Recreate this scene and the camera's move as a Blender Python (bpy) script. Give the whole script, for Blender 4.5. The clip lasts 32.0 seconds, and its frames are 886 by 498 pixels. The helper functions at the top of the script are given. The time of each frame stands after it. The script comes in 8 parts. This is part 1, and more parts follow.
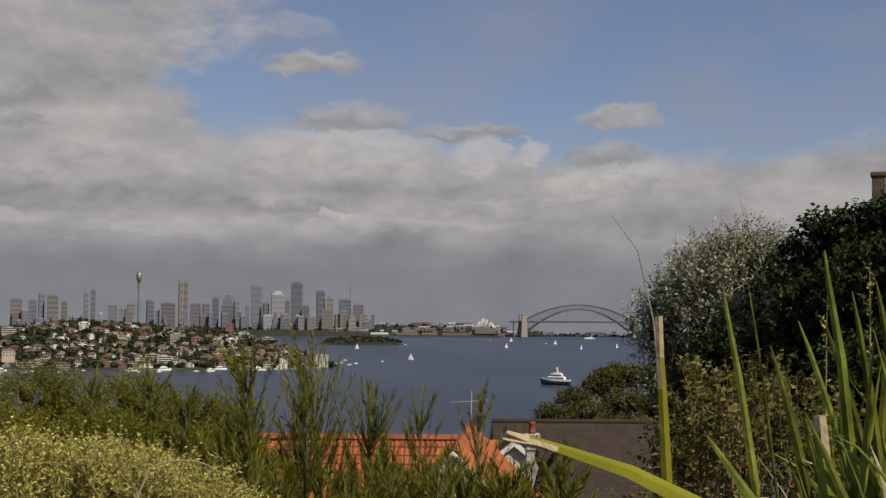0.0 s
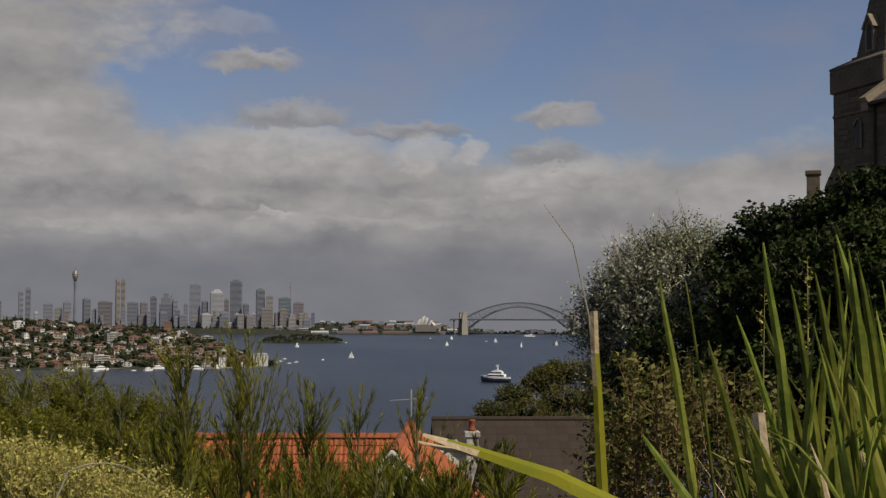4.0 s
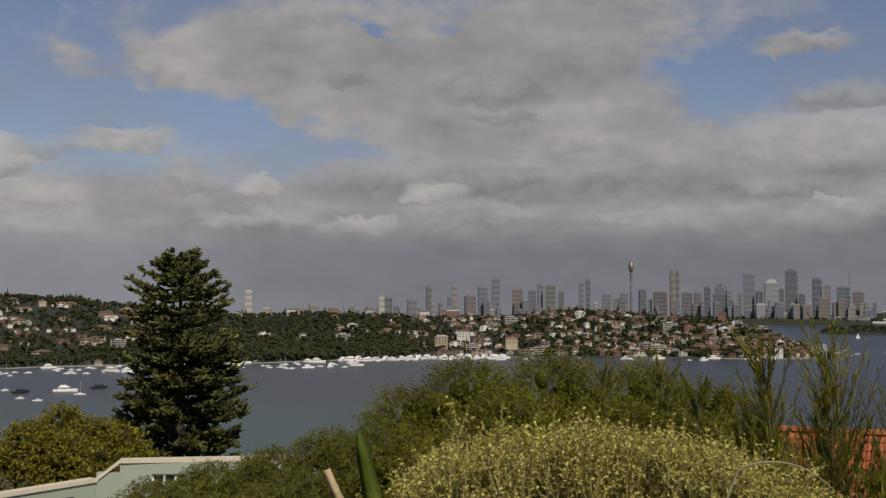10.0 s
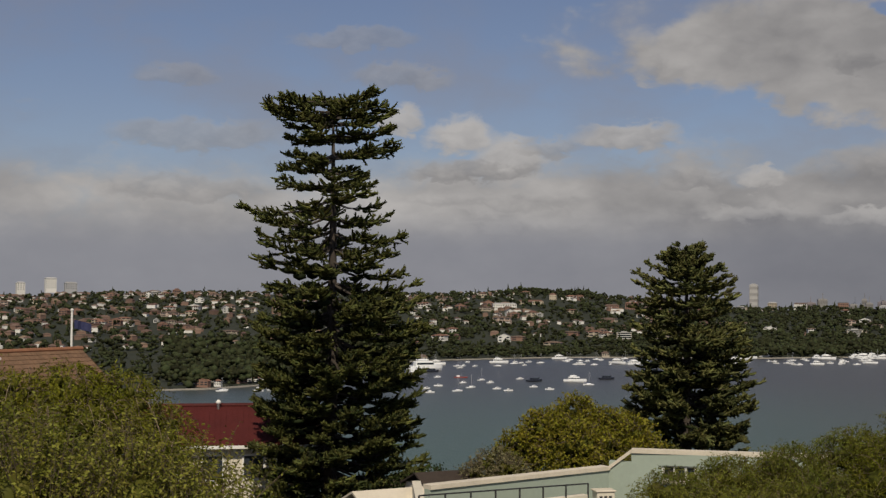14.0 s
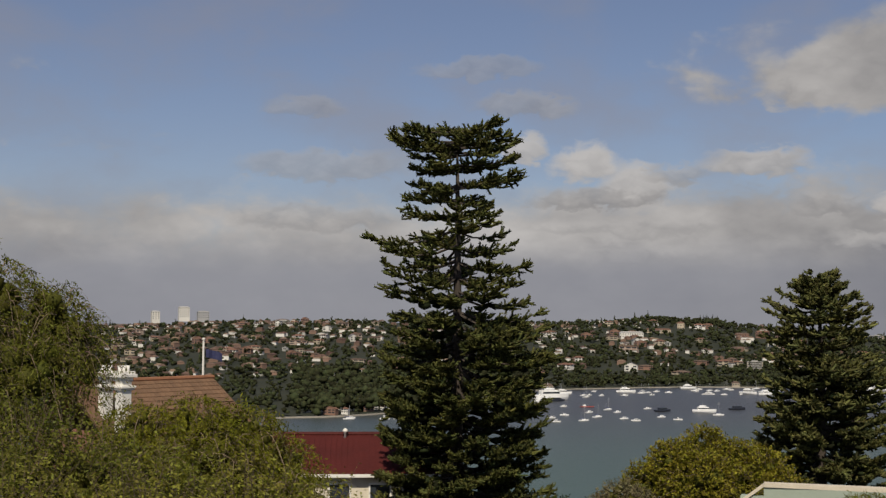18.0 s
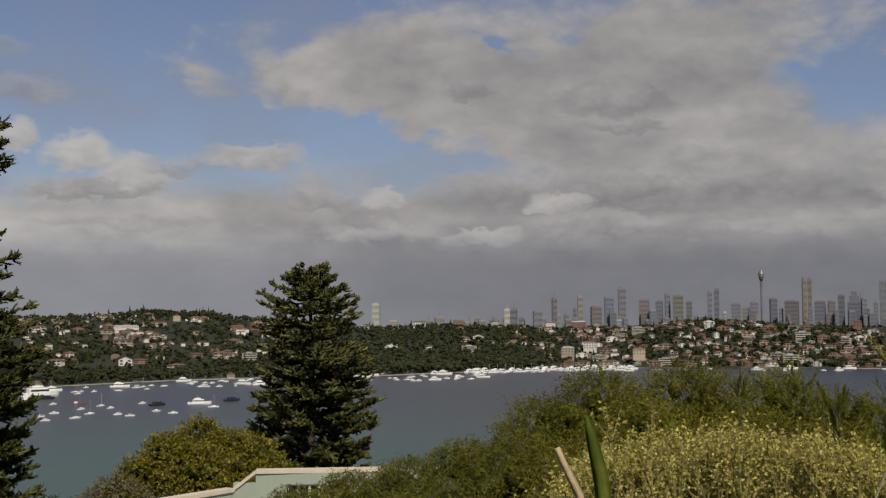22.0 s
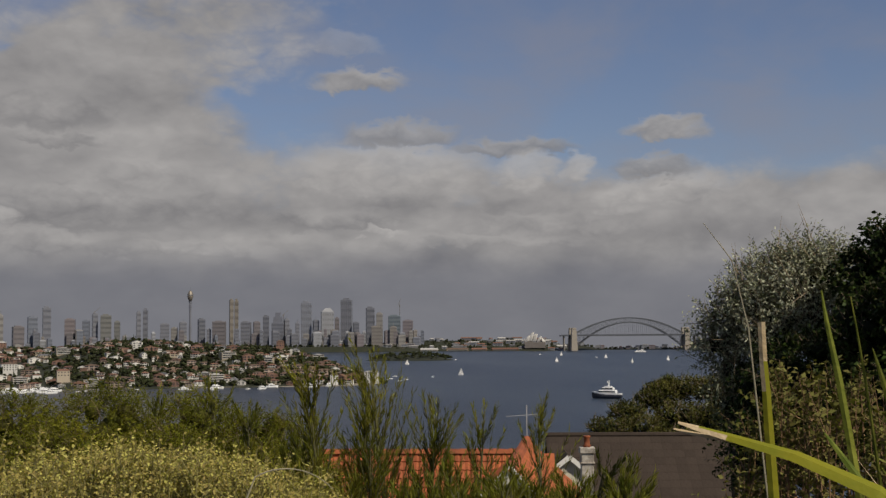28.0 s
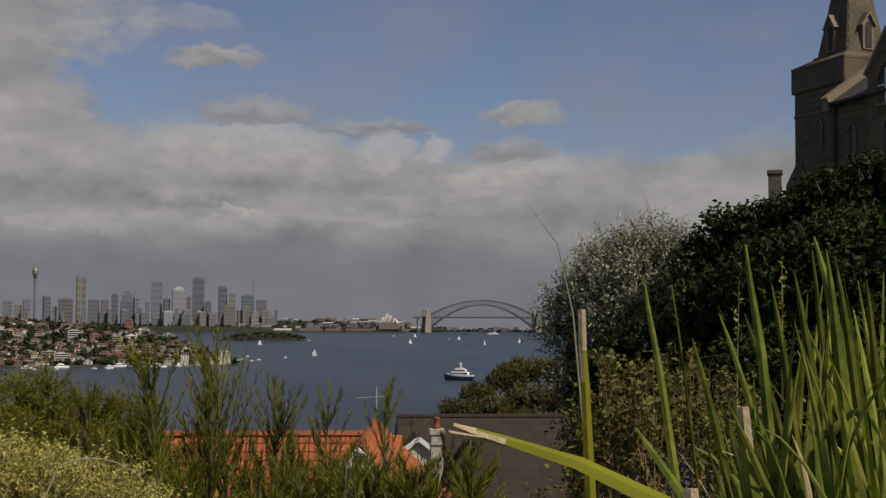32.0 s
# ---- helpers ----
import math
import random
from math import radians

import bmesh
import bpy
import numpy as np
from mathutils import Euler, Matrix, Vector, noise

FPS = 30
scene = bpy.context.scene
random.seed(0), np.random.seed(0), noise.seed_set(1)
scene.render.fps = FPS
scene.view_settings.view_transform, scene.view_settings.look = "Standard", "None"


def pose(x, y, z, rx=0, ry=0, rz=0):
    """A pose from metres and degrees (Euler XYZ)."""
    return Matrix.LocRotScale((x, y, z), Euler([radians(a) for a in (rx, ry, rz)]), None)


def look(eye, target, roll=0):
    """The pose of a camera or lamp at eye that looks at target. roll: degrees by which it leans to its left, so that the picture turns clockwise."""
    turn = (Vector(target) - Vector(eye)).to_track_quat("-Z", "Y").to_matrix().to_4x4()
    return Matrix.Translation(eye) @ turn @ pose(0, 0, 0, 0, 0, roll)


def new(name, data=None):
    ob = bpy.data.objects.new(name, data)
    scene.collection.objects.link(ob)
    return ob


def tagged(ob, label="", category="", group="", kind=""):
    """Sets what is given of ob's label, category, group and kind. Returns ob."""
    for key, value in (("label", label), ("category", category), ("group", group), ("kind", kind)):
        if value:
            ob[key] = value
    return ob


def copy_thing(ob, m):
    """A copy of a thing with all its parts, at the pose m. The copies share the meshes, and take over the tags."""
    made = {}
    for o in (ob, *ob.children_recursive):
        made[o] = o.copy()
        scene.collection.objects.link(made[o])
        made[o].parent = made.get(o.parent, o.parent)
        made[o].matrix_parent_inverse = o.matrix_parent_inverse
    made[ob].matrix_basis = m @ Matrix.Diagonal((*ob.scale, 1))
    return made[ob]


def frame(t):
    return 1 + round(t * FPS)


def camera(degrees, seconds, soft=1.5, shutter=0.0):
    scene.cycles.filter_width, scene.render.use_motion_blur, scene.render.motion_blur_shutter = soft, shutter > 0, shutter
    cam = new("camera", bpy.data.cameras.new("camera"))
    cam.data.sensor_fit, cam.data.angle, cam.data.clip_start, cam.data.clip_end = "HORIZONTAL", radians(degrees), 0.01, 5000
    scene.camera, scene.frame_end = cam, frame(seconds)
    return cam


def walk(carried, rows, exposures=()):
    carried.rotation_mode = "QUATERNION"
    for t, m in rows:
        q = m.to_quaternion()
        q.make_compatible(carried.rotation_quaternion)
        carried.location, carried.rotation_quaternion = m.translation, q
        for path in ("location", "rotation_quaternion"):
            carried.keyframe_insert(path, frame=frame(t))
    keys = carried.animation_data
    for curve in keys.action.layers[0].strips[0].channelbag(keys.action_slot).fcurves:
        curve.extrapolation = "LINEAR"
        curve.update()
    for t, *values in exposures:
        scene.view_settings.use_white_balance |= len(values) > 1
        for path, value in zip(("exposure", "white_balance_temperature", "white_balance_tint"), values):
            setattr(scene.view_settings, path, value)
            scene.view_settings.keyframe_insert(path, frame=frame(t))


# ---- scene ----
# world: metres, z up, z = 0 at the harbour's water; directions are degrees clockwise from +y
EYE = 77.0
cam = camera(39.23, 32.0, soft=1.4)


def aim(yaw, pitch, roll, x, y, z):
    a, p = radians(yaw), radians(pitch)
    way = Vector((math.sin(a) * math.cos(p), math.cos(a) * math.cos(p), math.sin(p)))
    return look((x, y, z), Vector((x, y, z)) + way, roll)


PATH = [
    (0.0, 15.787, 3.093, 0.426, 0.163, -0.100, 77.007),
    (0.5, 16.617, 3.872, 0.671, 0.165, -0.089, 77.002),
    (1.0, 16.918, 4.891, 0.814, 0.157, -0.105, 77.001),
    (1.5, 16.960, 3.860, 0.244, 0.156, -0.100, 77.005),
    (2.0, 16.909, 3.760, 0.655, 0.145, -0.115, 77.003),
    (2.5, 16.526, 3.392, 0.149, 0.151, -0.101, 77.005),
    (3.0, 16.847, 3.012, -0.347, 0.189, -0.060, 77.003),
    (3.5, 17.773, 2.986, 0.069, 0.221, -0.006, 77.003),
    (4.5, 18.794, 3.033, 0.173, 0.186, -0.054, 77.002),
    (5.5, 18.816, 3.080, 0.278, 0.150, -0.102, 77.001),
    (6.0, 17.943, 3.146, 0.137, 0.121, -0.124, 77.003),
    (6.5, 13.378, 3.043, -0.639, 0.095, -0.183, 77.010),
    (7.0, 9.884, 3.062, -0.718, 0.076, -0.078, 77.007),
    (7.5, 7.943, 3.589, -0.271, 0.060, 0.005, 77.007),
    (8.0, 5.511, 3.779, 0.065, 0.038, 0.059, 77.007),
    (8.5, 3.328, 3.455, -0.003, 0.022, 0.141, 77.003),
    (9.0, 0.000, 3.004, -0.698, 0.001, 0.198, 77.000),
    (9.5, -4.077, 2.370, -0.602, -0.012, 0.185, 76.998),
    (10.0, -6.549, 2.475, 0.144, -0.031, 0.201, 76.999),
    (10.5, -10.337, 2.683, 0.374, -0.062, 0.192, 76.999),
    (11.0, -14.318, 3.486, 1.000, -0.089, 0.127, 77.001),
    (11.5, -16.910, 3.252, 0.982, -0.115, 0.157, 76.999),
    (12.0, -20.584, 2.617, 0.048, -0.134, 0.163, 76.997),
    (12.5, -22.658, 1.927, -0.162, -0.154, 0.179, 76.993),
    (13.0, -24.756, 2.143, -0.136, -0.174, 0.168, 76.995),
    (13.5, -27.012, 2.219, 0.241, -0.176, 0.155, 76.991),
    (14.0, -29.439, 2.099, 0.298, -0.172, 0.114, 76.987),
    (14.5, -31.204, 2.830, -0.098, -0.146, 0.062, 76.972),
    (15.0, -34.073, 2.753, -0.548, -0.107, 0.015, 76.968),
    (15.5, -36.362, 2.432, -1.224, -0.080, 0.004, 76.962),
    (16.5, -40.377, 2.792, -0.634, -0.150, 0.092, 77.005),
    (17.5, -39.192, 3.151, -0.043, -0.221, 0.180, 77.047),
    (18.0, -35.204, 3.383, 0.271, -0.209, 0.214, 77.034),
    (18.5, -29.657, 3.352, 0.640, -0.221, 0.187, 76.985),
    (19.0, -27.296, 3.612, 0.710, -0.191, 0.095, 76.992),
    (19.5, -24.661, 3.257, 0.180, -0.208, 0.032, 76.991),
    (20.0, -22.343, 3.182, -0.343, -0.139, -0.070, 77.000),
    (20.5, -18.770, 2.977, -0.396, -0.125, -0.031, 76.997),
    (21.0, -17.054, 3.090, -0.349, -0.117, -0.037, 76.997),
    (21.5, -14.620, 2.968, -0.509, -0.096, -0.040, 76.998),
    (22.0, -12.289, 3.026, -0.410, -0.080, -0.029, 76.997),
    (22.5, -9.416, 2.527, -0.245, -0.066, 0.013, 76.997),
    (23.0, -6.997, 2.853, 0.030, -0.055, 0.041, 76.999),
    (23.5, -4.437, 3.175, 0.541, -0.045, 0.070, 77.001),
    (24.0, -2.403, 3.258, -0.229, -0.028, 0.070, 77.002),
    (24.5, 1.175, 3.602, -0.725, 0.009, 0.027, 77.004),
    (25.0, 3.382, 3.568, -0.166, 0.032, -0.008, 77.004),
    (25.5, 5.847, 3.512, -0.163, 0.035, -0.057, 77.003),
    (26.0, 7.662, 3.814, -0.234, -0.004, -0.093, 77.004),
    (26.5, 9.283, 4.045, -0.018, 0.013, -0.125, 77.004),
    (28.5, 15.657, 3.780, -0.376, 0.039, -0.175, 76.995),
    (29.0, 18.093, 4.062, -0.105, 0.090, -0.137, 77.002),
    (29.5, 19.368, 4.029, 0.425, 0.135, -0.088, 77.000),
    (30.0, 20.242, 3.857, 0.504, 0.142, -0.087, 77.000),
    (30.5, 20.790, 3.099, 0.073, 0.140, -0.100, 76.999),
    (31.0, 20.739, 2.347, -0.284, 0.159, -0.065, 76.999),
    (31.5, 20.948, 2.563, -0.217, 0.154, -0.051, 76.998),
    (32.0, 20.215, 2.920, 0.315, 0.137, -0.071, 77.003),
]
walk(cam, [(r[0], aim(*r[1:])) for r in PATH],
     [(0.0, 0.2), (0.6, 0.08), (3.0, 0.0), (9.0, -0.04), (11.0, -0.12), (13.0, -0.22), (15.0, 0.03), (18.0, 0.06), (20.0, 0.09), (23.0, -0.05), (26.0, -0.02), (30.0, -0.08), (32.0, -0.08)])

# ---- light ----
SUN_AZ, SUN_EL = 150.0, 47.0
sun = new("sun", bpy.data.lights.new("sun", "SUN"))
sun.data.energy, sun.data.angle, sun.data.color = 4.0, radians(0.6), (1.0, 0.90, 0.74)
sun.matrix_world = look((0, 0, 0), (-math.sin(radians(SUN_AZ)) * math.cos(radians(SUN_EL)),
                                    -math.cos(radians(SUN_AZ)) * math.cos(radians(SUN_EL)), -math.sin(radians(SUN_EL))))


class Nodes:
    """Short hand for building node trees."""

    def __init__(self, tree):
        self.t = tree
        self.t.nodes.clear()

    def add(self, kind, ins=None, **props):
        n = self.t.nodes.new(kind)
        for k, v in props.items():
            if k == "op":
                n.operation = v
            elif k == "data":
                n.data_type = v
            elif k == "blend":
                n.blend_type = v
            elif k == "dims":
                n.noise_dimensions = v
            elif k == "sky":
                n.sky_type = v
            elif k == "vtype":
                n.voronoi_dimensions = v
            elif k == "feature":
                n.feature = v
            elif k == "interp":
                n.interpolation_type = v
        for k, v in (ins or {}).items():
            if hasattr(v, "is_output"):
                self.t.links.new(v, n.inputs[k])
            else:
                n.inputs[k].default_value = v
        return n

    def math(self, op, a, b=0.0, c=0.0):
        n = self.add("ShaderNodeMath", {0: a, 1: b, 2: c}, op=op)
        return n.outputs[0]

    def smooth(self, x, lo, hi, a=0.0, b=1.0):
        n = self.add("ShaderNodeMapRange", {0: x, 1: lo, 2: hi, 3: a, 4: b}, interp="SMOOTHSTEP")
        return n.outputs[0]

    def mix(self, f, a, b, blend="MIX"):
        n = self.t.nodes.new("ShaderNodeMix")
        n.data_type, n.blend_type = "RGBA", blend
        for k, v in ((0, f), (6, a), (7, b)):
            if hasattr(v, "is_output"):
                self.t.links.new(v, n.inputs[k])
            elif k and len(v) == 3:
                n.inputs[k].default_value = (*v, 1)
            else:
                n.inputs[k].default_value = v
        return n.outputs[2]

    def noise(self, vec, scale, detail=4.0, rough=0.55, dist=0.0):
        ins = {"Scale": scale, "Detail": detail, "Roughness": rough, "Distortion": dist}
        if vec is not None:
            ins["Vector"] = vec
        return self.add("ShaderNodeTexNoise", ins).outputs[0]


# ---- sky: clear-sky model behind layers of cloud ----
world = bpy.data.worlds.new("world")
scene.world = world
world.use_nodes = True
w = Nodes(world.node_tree)
direction = w.add("ShaderNodeTexCoord").outputs["Generated"]
xyz = w.add("ShaderNodeSeparateXYZ", {0: direction})
azim = w.math("MULTIPLY", w.math("ARCTAN2", xyz.outputs[0], xyz.outputs[1]), 57.2958)
elev = w.math("MULTIPLY", w.math("ARCSINE", xyz.outputs[2]), 57.2958)
flat = w.add("ShaderNodeCombineXYZ", {0: w.math("MULTIPLY", azim, 0.115), 1: w.math("MULTIPLY", elev, 0.20), 2: 3.7}).outputs[0]
above = w.add("ShaderNodeCombineXYZ", {0: w.math("MULTIPLY", azim, 0.1), 1: w.math("MULTIPLY", w.math("ADD", elev, 0.7), 0.22), 2: 3.7}).outputs[0]
n_big = w.noise(flat, 1.3, 5.0, 0.55, 0.2)
n_mid = w.noise(flat, 2.4, 4.0, 0.48, 0.25)
n_lo = w.noise(flat, 2.0, 3.0, 0.5, 0.2)
n_up = w.noise(above, 2.0, 3.0, 0.5, 0.2)
n_tex = w.noise(flat, 6.0, 4.0, 0.5, 0.3)
wob_a = w.math("ADD", azim, w.math("MULTIPLY", w.math("SUBTRACT", n_mid, 0.5), 9.0))
wob_e = w.math("ADD", elev, w.math("MULTIPLY", w.math("SUBTRACT", n_big, 0.5), 4.0))
wob_e = w.math("ADD", wob_e, w.math("MULTIPLY", w.math("SUBTRACT", n_tex, 0.5), 1.6))


def puff(az, el, sa, se, amount):
    a = w.math("POWER", w.math("ABSOLUTE", w.math("DIVIDE", w.math("SUBTRACT", wob_a, az), sa)), 2.0)
    e = w.math("POWER", w.math("ABSOLUTE", w.math("DIVIDE", w.math("SUBTRACT", wob_e, el), se)), 2.0)
    return w.math("MULTIPLY", w.math("EXPONENT", w.math("MULTIPLY", w.math("ADD", a, e), -1.0)), amount)


def total(rows):
    out = None
    for r in rows:
        g = puff(*r)
        out = g if out is None else w.math("ADD", out, g)
    return out


# broad masses of cloud and the clear gaps between them: direction, height, half-widths, amount
cover = total([(-4, 10.5, 11, 3.6, 0.85), (-15, 11.5, 8, 2.2, 0.65), (-13, 10.0, 9, 1.3, 0.45), (2, 15, 8, 3, 0.5), (28, 6.6, 8, 1.4, 0.45), (9, 7.0, 6, 1.4, 0.5),
               (18, 6.6, 4, 1.1, 0.5), (-2, 7.5, 8, 2.0, 0.55), (36, 7.0, 6, 1.6, 0.45), (-48, 7.8, 6, 0.6, 0.3), (-54, 11.3, 3, 0.7, 0.25)])
gaps = total([(-9.2, 12.4, 1.3, 0.5, -0.9), (-13.2, 7.6, 2.4, 0.4, -0.75), (-19.0, 7.8, 3.4, 0.5, -0.5), (-26, 9.2, 5.0, 1.2, -0.5), (5.5, 9.6, 2.5, 1.5, -0.45),
              (18, 11.8, 9, 2.2, -0.55), (33, 12.5, 8, 2.4, -0.4), (-38, 10.5, 9, 3.5, -0.35)])
deck = w.math("MULTIPLY", w.smooth(wob_e, 7.4, 4.2), w.smooth(azim, -24.0, -36.0, 1.0, 0.75))
billow = w.add("ShaderNodeTexVoronoi", {"Vector": w.add("ShaderNodeVectorMath", {0: flat, 1: w.add("ShaderNodeVectorMath", {0: w.add("ShaderNodeTexNoise", {"Vector": flat, "Scale": 6.0, "Detail": 4.0}).outputs["Color"], "Scale": 0.22}, op="SCALE").outputs[0]}, op="ADD").outputs[0],
                                        "Scale": 5.5, "Detail": 2.5, "Roughness": 0.55}).outputs["Distance"]
amount = w.math("ADD", w.math("ADD", cover, gaps), w.math("MULTIPLY", deck, 0.95))
amount = w.math("ADD", amount, w.math("MULTIPLY", w.math("SUBTRACT", n_mid, 0.5), 0.8))
amount = w.math("ADD", amount, w.math("MULTIPLY", w.math("SUBTRACT", n_tex, 0.5), 0.40))
amount = w.math("ADD", amount, w.math("MULTIPLY", w.math("SUBTRACT", 0.45, billow), 0.16))
alpha = w.smooth(amount, 0.10, 0.66)
bright = total([(-1, 7.0, 5, 0.9, 0.15), (-16, 4.2, 5, 0.5, 0.2), (30, 5.6, 5, 0.7, 0.2), (-27, 4.4, 7, 1.3, 0.28), (-42, 4.0, 14, 2.0, 0.26), (2, 4.2, 9, 0.4, 0.12), (-8, 9.6, 8, 1.2, 0.14),
                (-16, 11, 6, 2.0, 0.10), (-3, 5.6, 8, 0.45, -0.18), (14, 5.2, 8, 0.4, -0.12), (24, 5.4, 5, 0.4, -0.12), (-8, 12.5, 6, 1.2, -0.06)])
relief = w.math("MULTIPLY", w.math("SUBTRACT", n_lo, n_up), 0.75)
puffs = w.math("MULTIPLY", w.math("SUBTRACT", 0.42, billow), 0.16)
shade = w.math("ADD", w.math("ADD", bright, 0.53), w.math("MULTIPLY", relief, 0.95))
shade = w.math("ADD", shade, w.math("MULTIPLY", w.math("SUBTRACT", n_tex, 0.5), 0.16))
shade = w.math("ADD", shade, w.math("MULTIPLY", w.math("SUBTRACT", n_mid, 0.5), 0.42))
shade = w.math("ADD", w.math("ADD", shade, puffs), w.math("MULTIPLY", w.math("SUBTRACT", 0.75, amount), 0.18))
shade = w.add("ShaderNodeClamp", {0: shade}).outputs[0]
CLOUD_DIM, CLOUD_LIT = (1.72, 1.68, 1.76), (4.8, 4.6, 4.45)
cloud = w.mix(shade, CLOUD_DIM, CLOUD_LIT)
clear = w.add("ShaderNodeTexSky", sky="NISHITA")
clear.sun_disc, clear.sun_elevation, clear.sun_rotation = False, radians(SUN_EL), radians(SUN_AZ)
clear.air_density, clear.dust_density, clear.altitude = 1.0, 0.6, 80
blue = w.mix(1.0, clear.outputs[0], (0.60, 0.585, 0.67), "MULTIPLY")
veil = w.math("ADD", w.math("MULTIPLY", w.smooth(n_big, 0.35, 0.75), 0.40), w.smooth(azim, -5.0, -35.0, 0.06, 0.14))
blue = w.mix(veil, blue, (2.55, 2.42, 2.65))
final = w.mix(alpha, blue, cloud)

# single heaps of cloud with rounded tops and flatter bases, farther ones first
fine_a = w.math("ADD", azim, w.math("ADD", w.math("MULTIPLY", w.math("SUBTRACT", n_tex, 0.5), 1.7), w.math("MULTIPLY", w.math("SUBTRACT", n_mid, 0.5), 0.8)))
fine_e = w.math("ADD", elev, w.math("ADD", w.math("MULTIPLY", w.math("SUBTRACT", 0.42, billow), 0.55), w.math("MULTIPLY", w.math("SUBTRACT", n_tex, 0.5), 0.6)))
grain = w.math("ADD", puffs, w.math("MULTIPLY", w.math("SUBTRACT", n_tex, 0.5), 0.30))


def heap(az, el, sa, se, tone, thick):
    global final
    x = w.math("DIVIDE", w.math("SUBTRACT", fine_a, az), sa * 1.05)
    y = w.math("DIVIDE", w.math("SUBTRACT", fine_e, el - se * 0.2), se * 1.15)
    low_y = w.math("MULTIPLY", w.math("MINIMUM", y, 0.0), 1.5)
    r2 = w.math("ADD", w.math("MULTIPLY", x, x), w.math("ADD", w.math("POWER", w.math("MAXIMUM", y, 0.0), 2.0), w.math("MULTIPLY", low_y, low_y)))
    mask = w.smooth(r2, 1.35, 0.35, 0.0, thick)
    lit = w.math("ADD", w.math("ADD", tone + 0.05, w.math("MULTIPLY", y, 0.24)), grain)
    lit = w.add("ShaderNodeClamp", {0: lit}).outputs[0]
    final = w.mix(mask, final, w.mix(lit, CLOUD_DIM, CLOUD_LIT))


heap(-3.7, 5.26, 8.4, 1.08, 0.36, 0.8)
heap(11.2, 7.14, 4.8, 1.29, 0.68, 0.9)
heap(-40.7, 6.9, 4, 0.74, 0.5, 0.5)
heap(-4.3, 9.42, 3.2, 0.89, 0.32, 0.7)
heap(-0.1, 6.87, 2.9, 0.9, 0.6, 0.8)
heap(-5.4, 3.81, 4, 0.64, 0.62, 0.7)
heap(18.5, 4.56, 4, 0.63, 0.45, 0.7)
heap(-41.1, 4.42, 3.8, 0.62, 0.5, 0.6)
heap(-26.6, 3.99, 4.2, 0.52, 0.6, 0.6)
heap(8.5, 4.83, 3.7, 0.57, 0.38, 0.8)
heap(24.6, 5.99, 2.1, 0.98, 0.6, 0.9)
heap(15, 3.86, 4.8, 0.41, 0.58, 0.6)
heap(11.7, 8.81, 2.5, 0.72, 0.38, 0.8)
heap(-26.4, 5.99, 1.6, 1.09, 0.85, 0.95)
heap(-20.8, 6.96, 2.4, 0.67, 0.7, 0.9)
heap(17, 8.11, 2.8, 0.56, 0.36, 0.8)
heap(-28.8, 7.01, 1.6, 0.93, 0.92, 0.95)
heap(-31.4, 9.6, 2.4, 0.61, 0.45, 0.5)
heap(-26.1, 2.69, 3.1, 0.47, 0.66, 0.6)
heap(-28.2, 5.36, 3, 0.47, 0.45, 0.85)
heap(1.8, 3.39, 3.9, 0.36, 0.6, 0.6)
heap(-33.4, 11.31, 2.8, 0.5, 0.45, 0.4)
heap(-19.5, 10.04, 1.8, 0.77, 0.66, 0.6)
heap(9.8, 11.15, 2.1, 0.64, 0.5, 0.9)
heap(17.5, 7.08, 1.3, 0.85, 0.82, 0.7)
heap(-41.5, 9.56, 1.9, 0.61, 0.42, 0.4)
heap(-15.2, 3.45, 2.8, 0.41, 0.7, 0.7)
heap(21.8, 5.73, 1.5, 0.75, 0.7, 0.8)
heap(23.2, 7.16, 1.8, 0.62, 0.36, 0.8)
heap(23.8, 8.81, 1.8, 0.61, 0.5, 0.9)
heap(9.1, 12.81, 1.7, 0.63, 0.7, 0.3)
heap(-10.1, 3.2, 1.9, 0.46, 0.8, 0.8)
heap(-24.5, 6.51, 1.6, 0.52, 0.5, 0.6)
heap(-18, 4.98, 1.6, 0.52, 0.42, 0.7)
heap(-31.5, 7.73, 1, 0.72, 0.85, 0.9)
heap(-11, 9.96, 1.2, 0.59, 0.32, 0.7)
heap(-3.7, 8.16, 1.8, 0.38, 0.34, 0.7)
heap(-10.9, 3.26, 1.6, 0.42, 0.8, 0.8)
heap(-6.8, 4.75, 1.2, 0.5, 0.75, 0.9)
heap(19.8, 7.18, 0.8, 0.6, 0.78, 0.7)
heap(-15.1, 4.98, 1, 0.49, 0.82, 0.9)
heap(-27.7, 3.42, 1.1, 0.44, 0.75, 0.7)
heap(-7.5, 4.84, 0.9, 0.51, 0.75, 0.8)
heap(10.8, 4.32, 1, 0.23, 0.8, 0.7)
low = w.smooth(w.math("ADD", elev, w.math("MULTIPLY", w.math("SUBTRACT", n_mid, 0.5), 1.2)), 4.3, 2.0)
haze = w.mix(w.smooth(azim, -6.0, -28.0), (1.60, 1.65, 1.92), (2.45, 2.50, 2.85))
final = w.mix(w.math("MULTIPLY", low, 0.80), final, haze)
back = w.add("ShaderNodeBackground", {"Color": final, "Strength": 0.1})
out = w.add("ShaderNodeOutputWorld", {0: back.outputs[0]})

# ---- materials ----
MATS = {}


